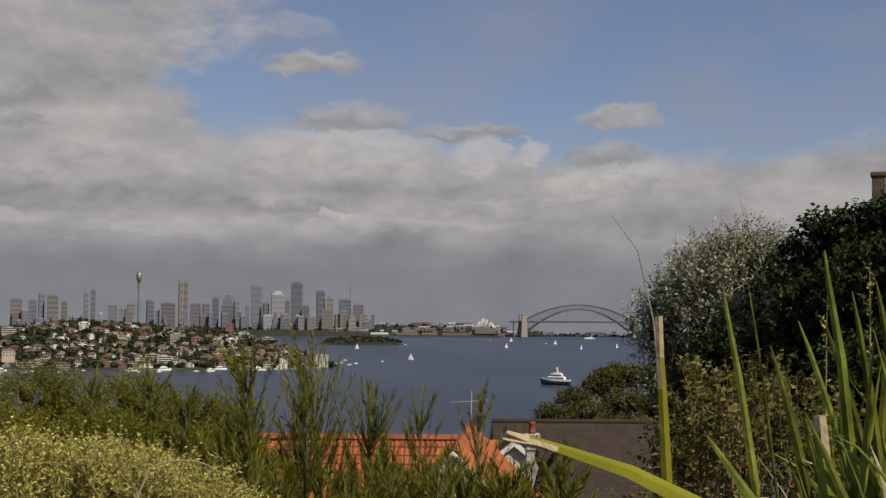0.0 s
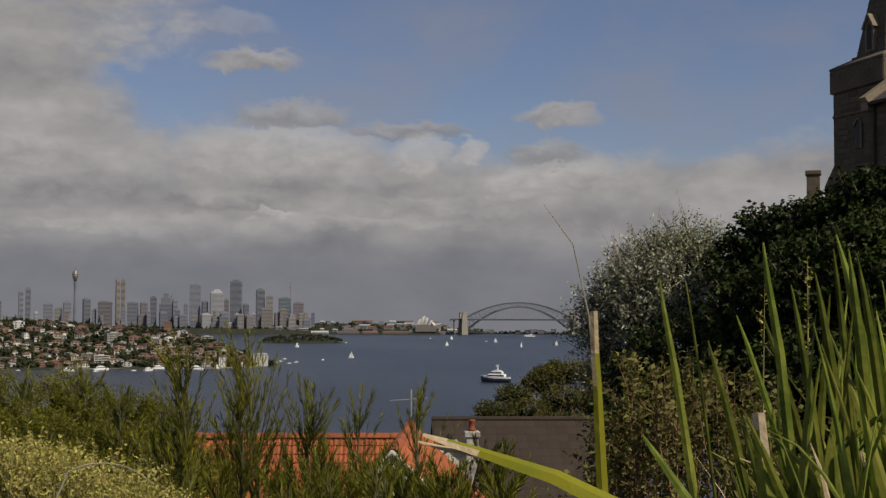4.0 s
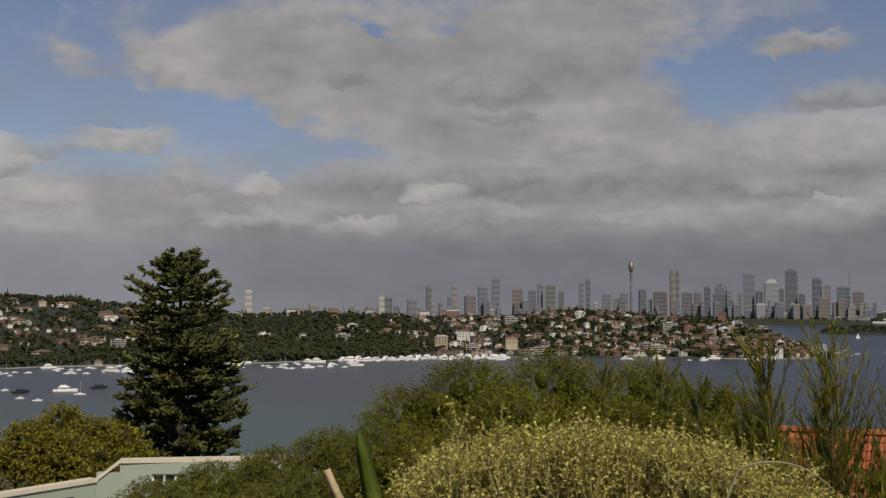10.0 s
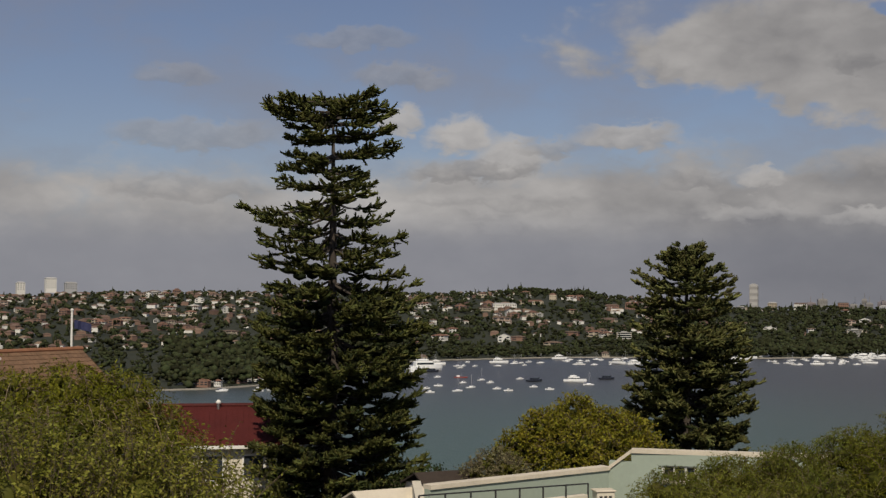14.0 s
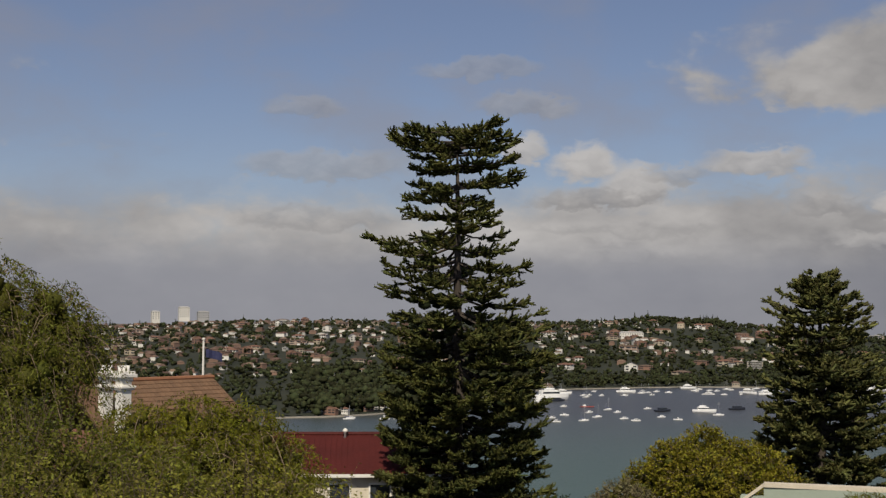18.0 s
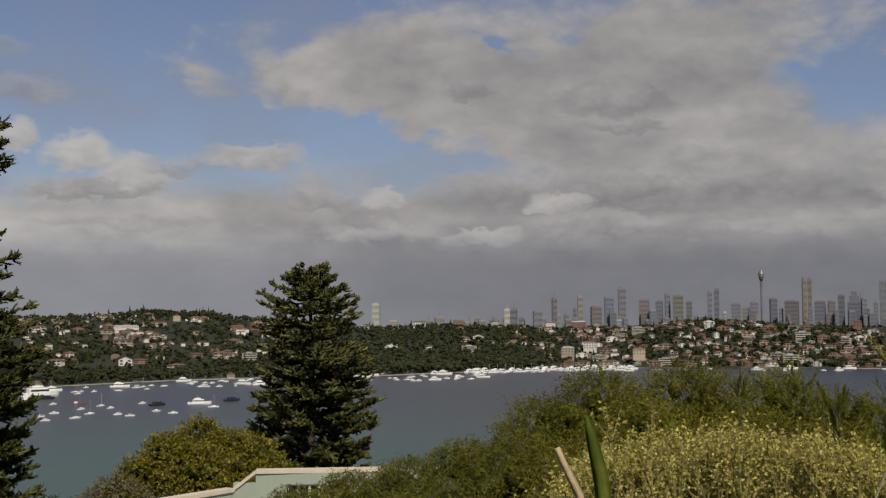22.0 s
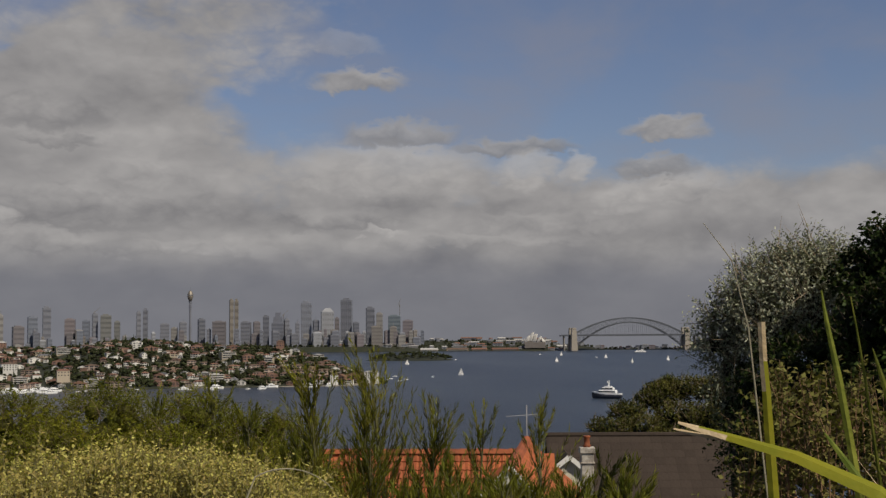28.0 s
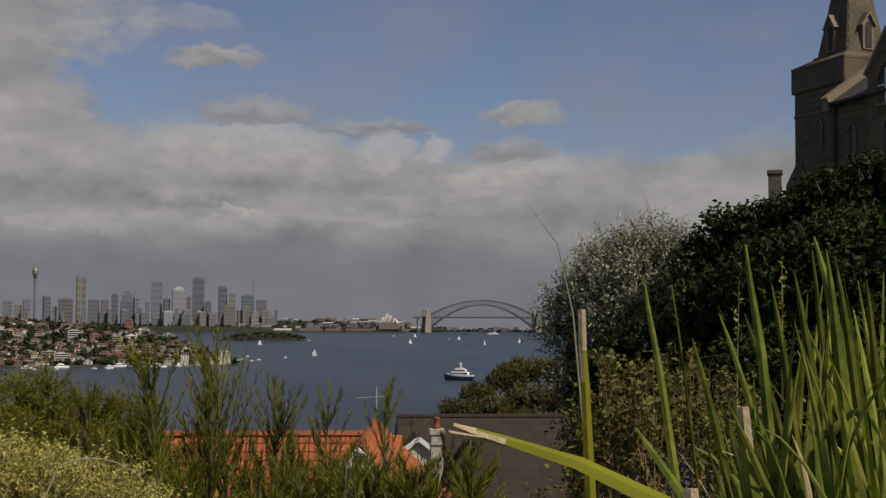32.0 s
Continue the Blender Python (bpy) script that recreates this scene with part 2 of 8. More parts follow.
def surface(name, colour, rough=0.7, metal=0.0, vary=0.25, scale=1.0, bump=0.15, grain=8.0, per_object=0.0, per_island=0.0, spec=0.5, second=None, trans=0.0, hue=0.0):
    """Painted, mineral or plant surface: base colour with two scales of variation and fine relief."""
    if name in MATS:
        return MATS[name]
    m = bpy.data.materials.new(name)
    MATS[name] = m
    m.use_nodes = True
    n = Nodes(m.node_tree)
    pos = n.add("ShaderNodeTexCoord").outputs["Object"]
    big = n.noise(pos, scale, 3.0, 0.6)
    fine = n.noise(pos, scale * grain, 4.0, 0.65)
    other = second or tuple(c * 0.55 for c in colour)
    f = n.smooth(n.math("ADD", n.math("MULTIPLY", big, 0.6), n.math("MULTIPLY", fine, 0.4)), 0.35, 0.68, 0.0, 1.0)
    col = n.mix(n.math("MULTIPLY", f, vary * 2 if second is None else 1.0), colour, other)
    if per_object or per_island:
        r = n.add("ShaderNodeObjectInfo").outputs["Random"] if per_object else n.add("ShaderNodeNewGeometry").outputs["Random Per Island"]
        k = per_object or per_island
        hsv = n.add("ShaderNodeHueSaturation", {"Hue": n.math("ADD", 0.5 - hue / 2, n.math("MULTIPLY", r, hue)), "Value": n.math("ADD", 1 - k, n.math("MULTIPLY", r, 2 * k)), "Color": col})
        col = hsv.outputs[0]
    ins = {"Base Color": col, "Metallic": metal, "Roughness": n.smooth(fine, 0.2, 0.8, max(0.03, rough - 0.1), min(1, rough + 0.1)), "Specular IOR Level": spec}
    if bump:
        ins["Normal"] = n.add("ShaderNodeBump", {"Strength": bump, "Distance": 0.05 / grain * 4, "Height": fine}).outputs[0]
    b = n.add("ShaderNodeBsdfPrincipled", ins)
    res = b.outputs[0]
    if trans:
        tr = n.add("ShaderNodeBsdfTranslucent", {"Color": n.mix(1.0, col, (1.0, 1.15, 0.5), "MULTIPLY")})
        mx = n.add("ShaderNodeMixShader", {0: trans, 1: res, 2: tr.outputs[0]})
        res = mx.outputs[0]
    n.add("ShaderNodeOutputMaterial", {0: res})
    return m


def leafy(name, colour, second, rough=0.6, vary=0.35, trans=0.25, hue=0.04, spec=0.12):
    return surface(name, colour, rough, second=second, scale=0.9, grain=5, bump=0, per_island=vary, trans=trans, hue=hue, spec=spec)


def glass(name, colour=(0.03, 0.04, 0.05), rough=0.2):
    return surface(name, colour, rough, spec=0.4, vary=0.3, scale=0.6, bump=0.0)


def water_material():
    m = bpy.data.materials.new("harbour_water")
    m.use_nodes = True
    n = Nodes(m.node_tree)
    pos = n.add("ShaderNodeTexCoord").outputs["Object"]
    s = n.add("ShaderNodeSeparateXYZ", {0: pos})
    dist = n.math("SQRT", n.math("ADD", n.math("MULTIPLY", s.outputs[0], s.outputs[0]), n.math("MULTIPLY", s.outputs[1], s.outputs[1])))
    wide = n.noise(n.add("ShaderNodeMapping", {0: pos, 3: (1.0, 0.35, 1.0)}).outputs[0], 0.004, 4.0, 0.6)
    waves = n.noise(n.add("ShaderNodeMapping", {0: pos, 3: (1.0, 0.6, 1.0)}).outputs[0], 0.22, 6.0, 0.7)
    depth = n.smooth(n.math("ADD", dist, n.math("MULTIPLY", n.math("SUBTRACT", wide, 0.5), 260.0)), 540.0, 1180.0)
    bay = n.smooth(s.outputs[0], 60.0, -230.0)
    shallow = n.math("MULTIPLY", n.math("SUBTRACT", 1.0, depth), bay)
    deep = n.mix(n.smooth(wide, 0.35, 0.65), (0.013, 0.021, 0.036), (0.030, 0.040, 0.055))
    # reflection of grey cloud put into the base colour towards -x
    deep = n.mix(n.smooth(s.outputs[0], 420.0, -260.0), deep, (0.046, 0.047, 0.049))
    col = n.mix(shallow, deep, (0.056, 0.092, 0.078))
    bump = n.add("ShaderNodeBump", {"Strength": 0.9, "Distance": 0.9, "Height": waves})
    b = n.add("ShaderNodeBsdfPrincipled", {"Base Color": col, "Roughness": 0.32, "IOR": 1.33, "Specular IOR Level": 0.32, "Normal": bump.outputs[0]})
    n.add("ShaderNodeOutputMaterial", {0: b.outputs[0]})
    return m


# ---- helpers for geometry ----
rng = np.random.default_rng(7)


def P(az, d, z=0.0):
    return Vector((d * math.sin(radians(az)), d * math.cos(radians(az)), z))


def high(el, d):
    """Height of what is seen el degrees above the eye's level, d metres off."""
    return EYE + d * math.tan(radians(el))


def raw_mesh(name, verts, faces, mats, index=None, smooth=False):
    """A mesh from arrays; all faces have the same number of corners."""
    verts, faces = np.asarray(verts, np.float32), np.asarray(faces, np.int32)
    me = bpy.data.meshes.new(name)
    k = faces.shape[1]
    me.vertices.add(len(verts))
    me.vertices.foreach_set("co", verts.ravel())
    me.loops.add(faces.size)
    me.loops.foreach_set("vertex_index", faces.ravel())
    me.polygons.add(len(faces))
    me.polygons.foreach_set("loop_start", np.arange(0, faces.size, k, dtype=np.int32))
    for m in (mats if isinstance(mats, (list, tuple)) else [mats]):
        me.materials.append(m)
    if index is not None:
        me.polygons.foreach_set("material_index", np.asarray(index, np.int32))
    if smooth:
        me.polygons.foreach_set("use_smooth", np.ones(len(faces), bool))
    me.update(calc_edges=True)
    me.validate()
    return me


class Shape:
    """Collects boxes, bars, rings and sheets into one mesh."""

    def __init__(self):
        self.v, self.f = [], []

    def quad(self, *pts):
        i = len(self.v)
        self.v += [tuple(p) for p in pts]
        self.f.append(tuple(range(i, i + len(pts))))
        return self

    def box(self, x0, y0, z0, x1, y1, z1, bevel=0.0):
        b = bevel
        if not b:
            i = len(self.v)
            self.v += [(x, y, z) for z in (z0, z1) for x, y in ((x0, y0), (x1, y0), (x1, y1), (x0, y1))]
            self.f += [tuple(i + k for k in f) for f in ((3, 2, 1, 0), (4, 5, 6, 7), (0, 1, 5, 4), (1, 2, 6, 5), (2, 3, 7, 6), (3, 0, 4, 7))]
            return self
        ring = [(x0 + b, y0), (x1 - b, y0), (x1, y0 + b), (x1, y1 - b), (x1 - b, y1), (x0 + b, y1), (x0, y1 - b), (x0, y0 + b)]
        ins = [(min(max(x, x0 + b), x1 - b), min(max(y, y0 + b), y1 - b)) for x, y in ring]
        return self.loft([[(x, y, z0) for x, y in ins], [(x, y, z0 + b) for x, y in ring], [(x, y, z1 - b) for x, y in ring], [(x, y, z1) for x, y in ins]], caps=True)

    def loft(self, rings, caps=True, closed=True):
        i, n = len(self.v), len(rings[0])
        for r in rings:
            self.v += [tuple(p) for p in r]
        for a in range(len(rings) - 1):
            for k in range(n if closed else n - 1):
                k2 = (k + 1) % n
                self.f.append((i + a * n + k, i + a * n + k2, i + (a + 1) * n + k2, i + (a + 1) * n + k))
        if caps:
            self.f.append(tuple(i + k for k in reversed(range(n))))
            self.f.append(tuple(i + (len(rings) - 1) * n + k for k in range(n)))
        return self

    def tube(self, pts, radii, sides=6):
        pts = [Vector(p) for p in pts]
        rings = []
        for k, p in enumerate(pts):
            d = (pts[min(k + 1, len(pts) - 1)] - pts[max(k - 1, 0)]).normalized()
            u = d.orthogonal().normalized() if abs(d.z) < 0.99 else Vector((1, 0, 0))
            v = d.cross(u)
            r = radii[k] if hasattr(radii, "__len__") else radii
            rings.append([p + u * r * math.cos(2 * math.pi * s / sides) + v * r * math.sin(2 * math.pi * s / sides) for s in range(sides)])
        return self.loft(rings)

    def turned(self, profile, sides=16, x=0.0, y=0.0, squash=1.0):
        """A turned body from (radius, height) pairs."""
        return self.loft([[(x + r * math.cos(2 * math.pi * s / sides), y + squash * r * math.sin(2 * math.pi * s / sides), z) for s in range(sides)] for r, z in profile])

    def bar(self, a, b, w, h=None):
        """A straight bar of rectangular section between two points."""
        a, b = Vector(a), Vector(b)
        d = (b - a).normalized()
        u = d.cross(Vector((0, 0, 1)))
        u = u.normalized() if u.length > 1e-4 else Vector((1, 0, 0))
        v = u.cross(d)
        h = h or w
        return self.loft([[p + u * sx * w / 2 + v * sy * h / 2 for sx, sy in ((-1, -1), (1, -1), (1, 1), (-1, 1))] for p in (a, b)])

    def slab(self, pts, thick):
        """A flat polygon given a thickness along its normal, downwards."""
        pts = [Vector(p) for p in pts]
        nrm = (pts[1] - pts[0]).cross(pts[2] - pts[0]).normalized()
        if nrm.z < 0:
            pts.reverse()
            nrm = -nrm
        return self.loft([[p - nrm * thick for p in pts], pts])

    def mesh(self, name, mat, smooth=False):
        me = bpy.data.meshes.new(name)
        me.from_pydata(self.v, [], self.f)
        me.materials.append(mat)
        if smooth:
            for p in me.polygons:
                p.use_smooth = True
        me.update()
        return me


def part(name, shape, material, parent, label="", smooth=False):
    ob = new(name, shape.mesh(name, material, smooth) if isinstance(shape, Shape) else shape)
    ob.parent = parent
    if label:
        ob["label"] = label
    return ob


def thing(name, label, category, group="", kind="", m=None):
    ob = new(name)
    if m is not None:
        ob.matrix_basis = m
    return tagged(ob, label, category, group, kind)


def facing(az, d, z, turn=0.0):
    """A pose at that place whose -y side looks back at the origin, turned by some degrees."""
    return pose(*P(az, d, z), rz=-az + turn)


# ---- ground and water ----
def interp(x, rows):
    return float(np.interp(x, [r[0] for r in rows], [r[1] for r in rows]))


SHORE = [(-75, 700), (-60, 900), (-50, 980), (-40, 1020), (-36, 1080), (-33, 1380), (-29.5, 1455), (-24, 1545), (-15, 1590), (-12.4, 1640), (-9, 1700), (-5, 1760), (0, 1775), (6, 1775), (9, 1790), (10.9, 1850), (10.95, 4740),
         (14, 4760), (18.3, 4760), (18.9, 4840), (20.2, 4850), (20.6, 4950), (24.5, 4950), (25.2, 4700), (32, 4500), (60, 4000), (90, 4000)]
CREST = [(-75, 0.3), (-50, -0.15), (-45, 0.05), (-41, 0.1), (-30, 0.05), (-26, 0.2), (-23.5, 0.15), (-21.7, 0.0), (-20, -0.15), (-15, -0.55), (-12.8, -0.45), (-8, -0.6), (-3.8, -0.6), (-2.2, -0.45), (0, -0.25),
         (2, -0.45), (4.5, -0.6), (6.6, -0.8), (7.85, -1.15), (9.4, -1.75), (10.7, -2.25)]
RIDGE = [(-75, 2300), (-50, 2500), (-20, 2550), (-13, 2500), (-7, 2350), (-2, 2120), (4, 2060), (8, 1960), (10.9, 1890)]


def far_height(az, r):
    shore = interp(az, SHORE)
    if r < shore:
        return max(-6.0, -(shore - r) * 0.05) if shore - r > 4 else -0.2 * (shore - r)
    if az > 11.0:
        return min(40.0, 1.0 + (r - shore) * (0.27 if az < 18.6 else 0.12))
    ridge = interp(az, RIDGE)
    top = EYE + ridge * math.tan(radians(interp(az, CREST))) - 5.0
    if r < ridge:
        f = (r - shore) / (ridge - shore)
        return 1.6 + (top - 1.6) * (0.25 * f + 0.75 * f * f * (3 - 2 * f))
    if az > -1.0 and r < 4770:
        return max(-6.0, top - (r - ridge) * 0.28)
    return max(12.0, top - (r - ridge) * 0.045) if r < 3700 else 20.0


NEAR = [(0, 75.35), (2, 75.2), (4, 74.3), (8, 72.6), (14, 71.0), (22, 69.6), (32, 68.0), (50, 64.5), (80, 59), (120, 50), (180, 36), (260, 19), (340, 6), (390, 0.6), (400, -0.6), (440, -6)]


def near_height(r):
    return interp(r, NEAR)


def ground_height(x, y):
    r = math.hypot(x, y)
    az = math.degrees(math.atan2(x, y))
    f, n = far_height(max(-75, min(90, az)), r), near_height(r)
    h = max(f, n) if r < 440 else f
    h = max(h, 17.0 - 0.00125 * ((x - 700) ** 2 * 0.9 + (y - 3270) ** 2 * 2.0))  # the islet
    side = 0.0
    if az < -62:
        side = min(1.0, (-62 - az) / 25)
    if az > 60:
        side = min(1.0, (az - 60) / 30)
    plateau = 75.35 - 10 * min(1.0, r / 600) if r < 600 else 65.35
    if side:
        h = h + (max(plateau, h) - h) * side
    return h


def build_ground():
    azs = np.concatenate([np.arange(-180, -62, 4.0), np.arange(-62, 46, 0.5), np.arange(46, 180, 4.0)])
    rs = np.concatenate([[0.02, 1.0, 2.0, 3.0], np.geomspace(4, 60, 24), np.geomspace(66, 900, 40), np.linspace(930, 2700, 70), np.linspace(2800, 4650, 22), np.linspace(4690, 4985, 12)])
    v = []
    for a in azs:
        for r in rs:
            p = P(a, r)
            z = ground_height(p.x, p.y)
            wob = noise.noise(Vector((p.x, p.y, 0)) * (0.15 if r < 60 else 0.012)) * (0.25 if r < 60 else 2.0)
            if z < 0.5:
                wob = 0
            v.append((p.x, p.y, z + wob))
    na, nr = len(azs), len(rs)
    f = [(a * nr + r, a * nr + r + 1, ((a + 1) % na) * nr + r + 1, ((a + 1) % na) * nr + r) for a in range(na) for r in range(nr - 1)]
    mat = surface("ground_cover", (0.013, 0.018, 0.007), 0.95, second=(0.026, 0.027, 0.012), scale=0.06, grain=14, bump=0.3)
    ob = new("ground", raw_mesh("ground", v, f, mat, smooth=True))
    tagged(ob, "hilly green and earthy ground sloping down to the harbour", "ground", kind="structure")
    w_ = Shape()
    w_.loft([[P(a, r, 0.0) for a in range(0, 360, 3)] for r in (4985, 2500, 1200, 600, 300)], caps=False)
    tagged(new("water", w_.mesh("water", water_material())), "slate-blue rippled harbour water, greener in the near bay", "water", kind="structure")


build_ground()

# ---- far shores: trees ----
ICO = np.array([(0, 0, 1)] + [(0.894 * math.cos(a * 1.2566), 0.894 * math.sin(a * 1.2566), 0.447) for a in range(5)]
               + [(0.894 * math.cos(a * 1.2566 + 0.628), 0.894 * math.sin(a * 1.2566 + 0.628), -0.447) for a in range(5)] + [(0, 0, -1)])
ICO_F = np.array([(0, 1 + a, 1 + (a + 1) % 5) for a in range(5)] + [(1 + a, 6 + a, 1 + (a + 1) % 5) for a in range(5)]
                 + [(1 + (a + 1) % 5, 6 + a, 6 + (a + 1) % 5) for a in range(5)] + [(11, 6 + (a + 1) % 5, 6 + a) for a in range(5)])


def lumps(centres, radii, r, rough=0.35):
    """Rough little clumps, as arrays of corners and triangles."""
    c, s = np.asarray(centres), np.asarray(radii)
    k = len(c)
    v = ICO[None] * (1 + r.uniform(-rough, rough, (k, 12, 1)))
    t = r.uniform(0, 6.28, k)
    cs, sn = np.cos(t)[:, None], np.sin(t)[:, None]
    v = np.stack([v[..., 0] * cs - v[..., 1] * sn, v[..., 0] * sn + v[..., 1] * cs, v[..., 2]], -1)
    v = v * s[:, None, :] + c[:, None, :]
    f = ICO_F[None] + 12 * np.arange(k)[:, None, None]
    return v.reshape(-1, 3), f.reshape(-1, 3)


FAR_LEAF = leafy("far_foliage", (0.015, 0.022, 0.010), (0.046, 0.046, 0.018), 0.8, 0.6, 0.0, 0.05, spec=0.1)


def tree_lumps(places, sizes, r, per=5):
    """Crowns of several uneven clumps over each place."""
    c, s = [], []
    for (x, y, z), h in zip(places, sizes):
        tall = r.random() < 0.06
        for k in range(per):
            if tall:
                f = k / (per - 1)
                c.append((x + r.normal(0, 0.05 * h), y + r.normal(0, 0.05 * h), z + h * (0.3 + 1.25 * f)))
                q = h * 0.3 * (1.1 - f)
                s.append((q, q, h * 0.25))
            else:
                a, d = r.uniform(0, 6.28), h * r.uniform(0, 0.5)
                c.append((x + d * math.cos(a), y + d * math.sin(a), z + h * r.uniform(0.35, 0.85)))
                q = h * r.uniform(0.17, 0.33)
                s.append((q, q, q * r.uniform(0.6, 0.95)))
    return lumps(c, s, r)


def wood(name, label, places, sizes, seed, per=5):
    v, f = tree_lumps(places, sizes, np.random.default_rng(seed), per)
    return tagged(new(name, raw_mesh(name, v, f, FAR_LEAF)), label, "trees", kind="stuff")


# ---- far shores: houses ----
PAINT = {"white": (0.62, 0.60, 0.55), "cream": (0.40, 0.34, 0.25), "brick": (0.21, 0.12, 0.085), "pink": (0.38, 0.29, 0.23), "grey": (0.34, 0.34, 0.34), "sand": (0.38, 0.32, 0.24)}
ROOFS = {"terracotta": (0.185, 0.096, 0.064), "brown": (0.12, 0.08, 0.058), "slate": (0.13, 0.13, 0.135), "pale": (0.40, 0.39, 0.37)}
WIN = glass("window_glass", (0.035, 0.042, 0.05))


def wall_paint(k):
    return surface("wall_" + k, PAINT[k], 0.8, per_object=0.12, scale=0.5, grain=12, vary=0.15, bump=0.05)


def roof_tiles(k):
    return surface("roof_" + k, ROOFS[k], 0.85, per_object=0.18, scale=0.7, grain=14, vary=0.3, bump=0.1)


def house(wall, roof, w_, d_, h_, pitch, style):
    """A villa: walls, roof with eaves, and windows on the harbour side."""
    hs = thing("house", f"{wall} rendered house with {roof} roof on the far slope" if style != "flat" else f"{wall} flat-roofed apartment house above the water", "house", "houses on the far shore")
    part("wall", Shape().box(-w_ / 2, -d_ / 2, -4, w_ / 2, d_ / 2, h_), wall_paint(wall), hs)
    e = 0.5
    if style == "hip":
        x, y, t = w_ / 2 + e, d_ / 2 + e, d_ / 2 * pitch
        rx = max(0.6, w_ / 2 - d_ / 2)
        s = Shape().loft([[(-x, -y, h_ - 0.1), (x, -y, h_ - 0.1), (x, y, h_ - 0.1), (-x, y, h_ - 0.1)], [(-x, -y, h_ + 0.15), (x, -y, h_ + 0.15), (x, y, h_ + 0.15), (-x, y, h_ + 0.15)],
                          [(-rx, -0.1, h_ + t), (rx, -0.1, h_ + t), (rx, 0.1, h_ + t), (-rx, 0.1, h_ + t)]])
    elif style == "gable":
        x, y, t = w_ / 2 + e, d_ / 2 + 0.3, w_ / 2 * pitch
        s = Shape().loft([[(-x, -y, h_), (0, -y, h_ + t), (x, -y, h_), (x, -y, h_ + 0.3), (0, -y, h_ + t + 0.35), (-x, -y, h_ + 0.3)][::-1], [(-x, y, h_), (0, y, h_ + t), (x, y, h_), (x, y, h_ + 0.3), (0, y, h_ + t + 0.35), (-x, y, h_ + 0.3)][::-1]])
        part("gable", Shape().loft([[(-w_ / 2, -d_ / 2 + 0.05, h_), (w_ / 2, -d_ / 2 + 0.05, h_), (0, -d_ / 2 + 0.05, h_ + t * 0.95)], [(-w_ / 2, d_ / 2 - 0.05, h_), (w_ / 2, d_ / 2 - 0.05, h_), (0, d_ / 2 - 0.05, h_ + t * 0.95)]]), wall_paint(wall), hs)
    else:
        s = Shape().box(-w_ / 2 - 0.3, -d_ / 2 - 0.3, h_, w_ / 2 + 0.3, d_ / 2 + 0.3, h_ + 0.5).box(-w_ / 5, -1, h_ + 0.5, w_ / 5, 2, h_ + 2.2)
    part("roof", s, roof_tiles(roof), hs)
    if style == "flat":
        for k in range(int(h_ // 3)):
            part("balcony", Shape().box(-w_ * 0.48, -d_ / 2 - 1.3, 3 * k + 0.1, w_ * 0.48, -d_ / 2, 3 * k + 0.9), wall_paint("white"), hs)
            part("window", Shape().box(-w_ * 0.44, -d_ / 2 - 0.06, 3 * k + 1.0, w_ * 0.44, -d_ / 2 + 0.1, 3 * k + 2.7), WIN, hs)
    else:
        for fl in range(2 if h_ > 4.5 else 1):
            for k in (-0.3, 0.3) if w_ < 11 else (-0.34, 0.02, 0.34):
                part("window", Shape().box(w_ * k - w_ * 0.12, -d_ / 2 - 0.06, 0.8 + 3 * fl, w_ * k + w_ * 0.12, -d_ / 2 + 0.1, 2.4 + 3 * fl), WIN, hs)
    return hs


PROTO = [house("white", "terracotta", 11, 8, 5.6, 0.55, "hip"), house("cream", "terracotta", 12, 8, 5.4, 0.5, "hip"), house("white", "pale", 13, 8, 6.2, 0.5, "flat"), house("brick", "terracotta", 11, 8, 5.8, 0.6, "gable"),
         house("pink", "brown", 12, 9, 5.8, 0.5, "hip"), house("white", "slate", 10, 8, 5.6, 0.6, "gable"), house("sand", "brown", 13, 9, 5.4, 0.45, "hip"), house("cream", "pale", 15, 9, 9.2, 0.5, "flat"),
         house("brick", "brown", 10, 8, 5.2, 0.55, "hip"), house("white", "brown", 12, 8, 5.6, 0.45, "hip")]


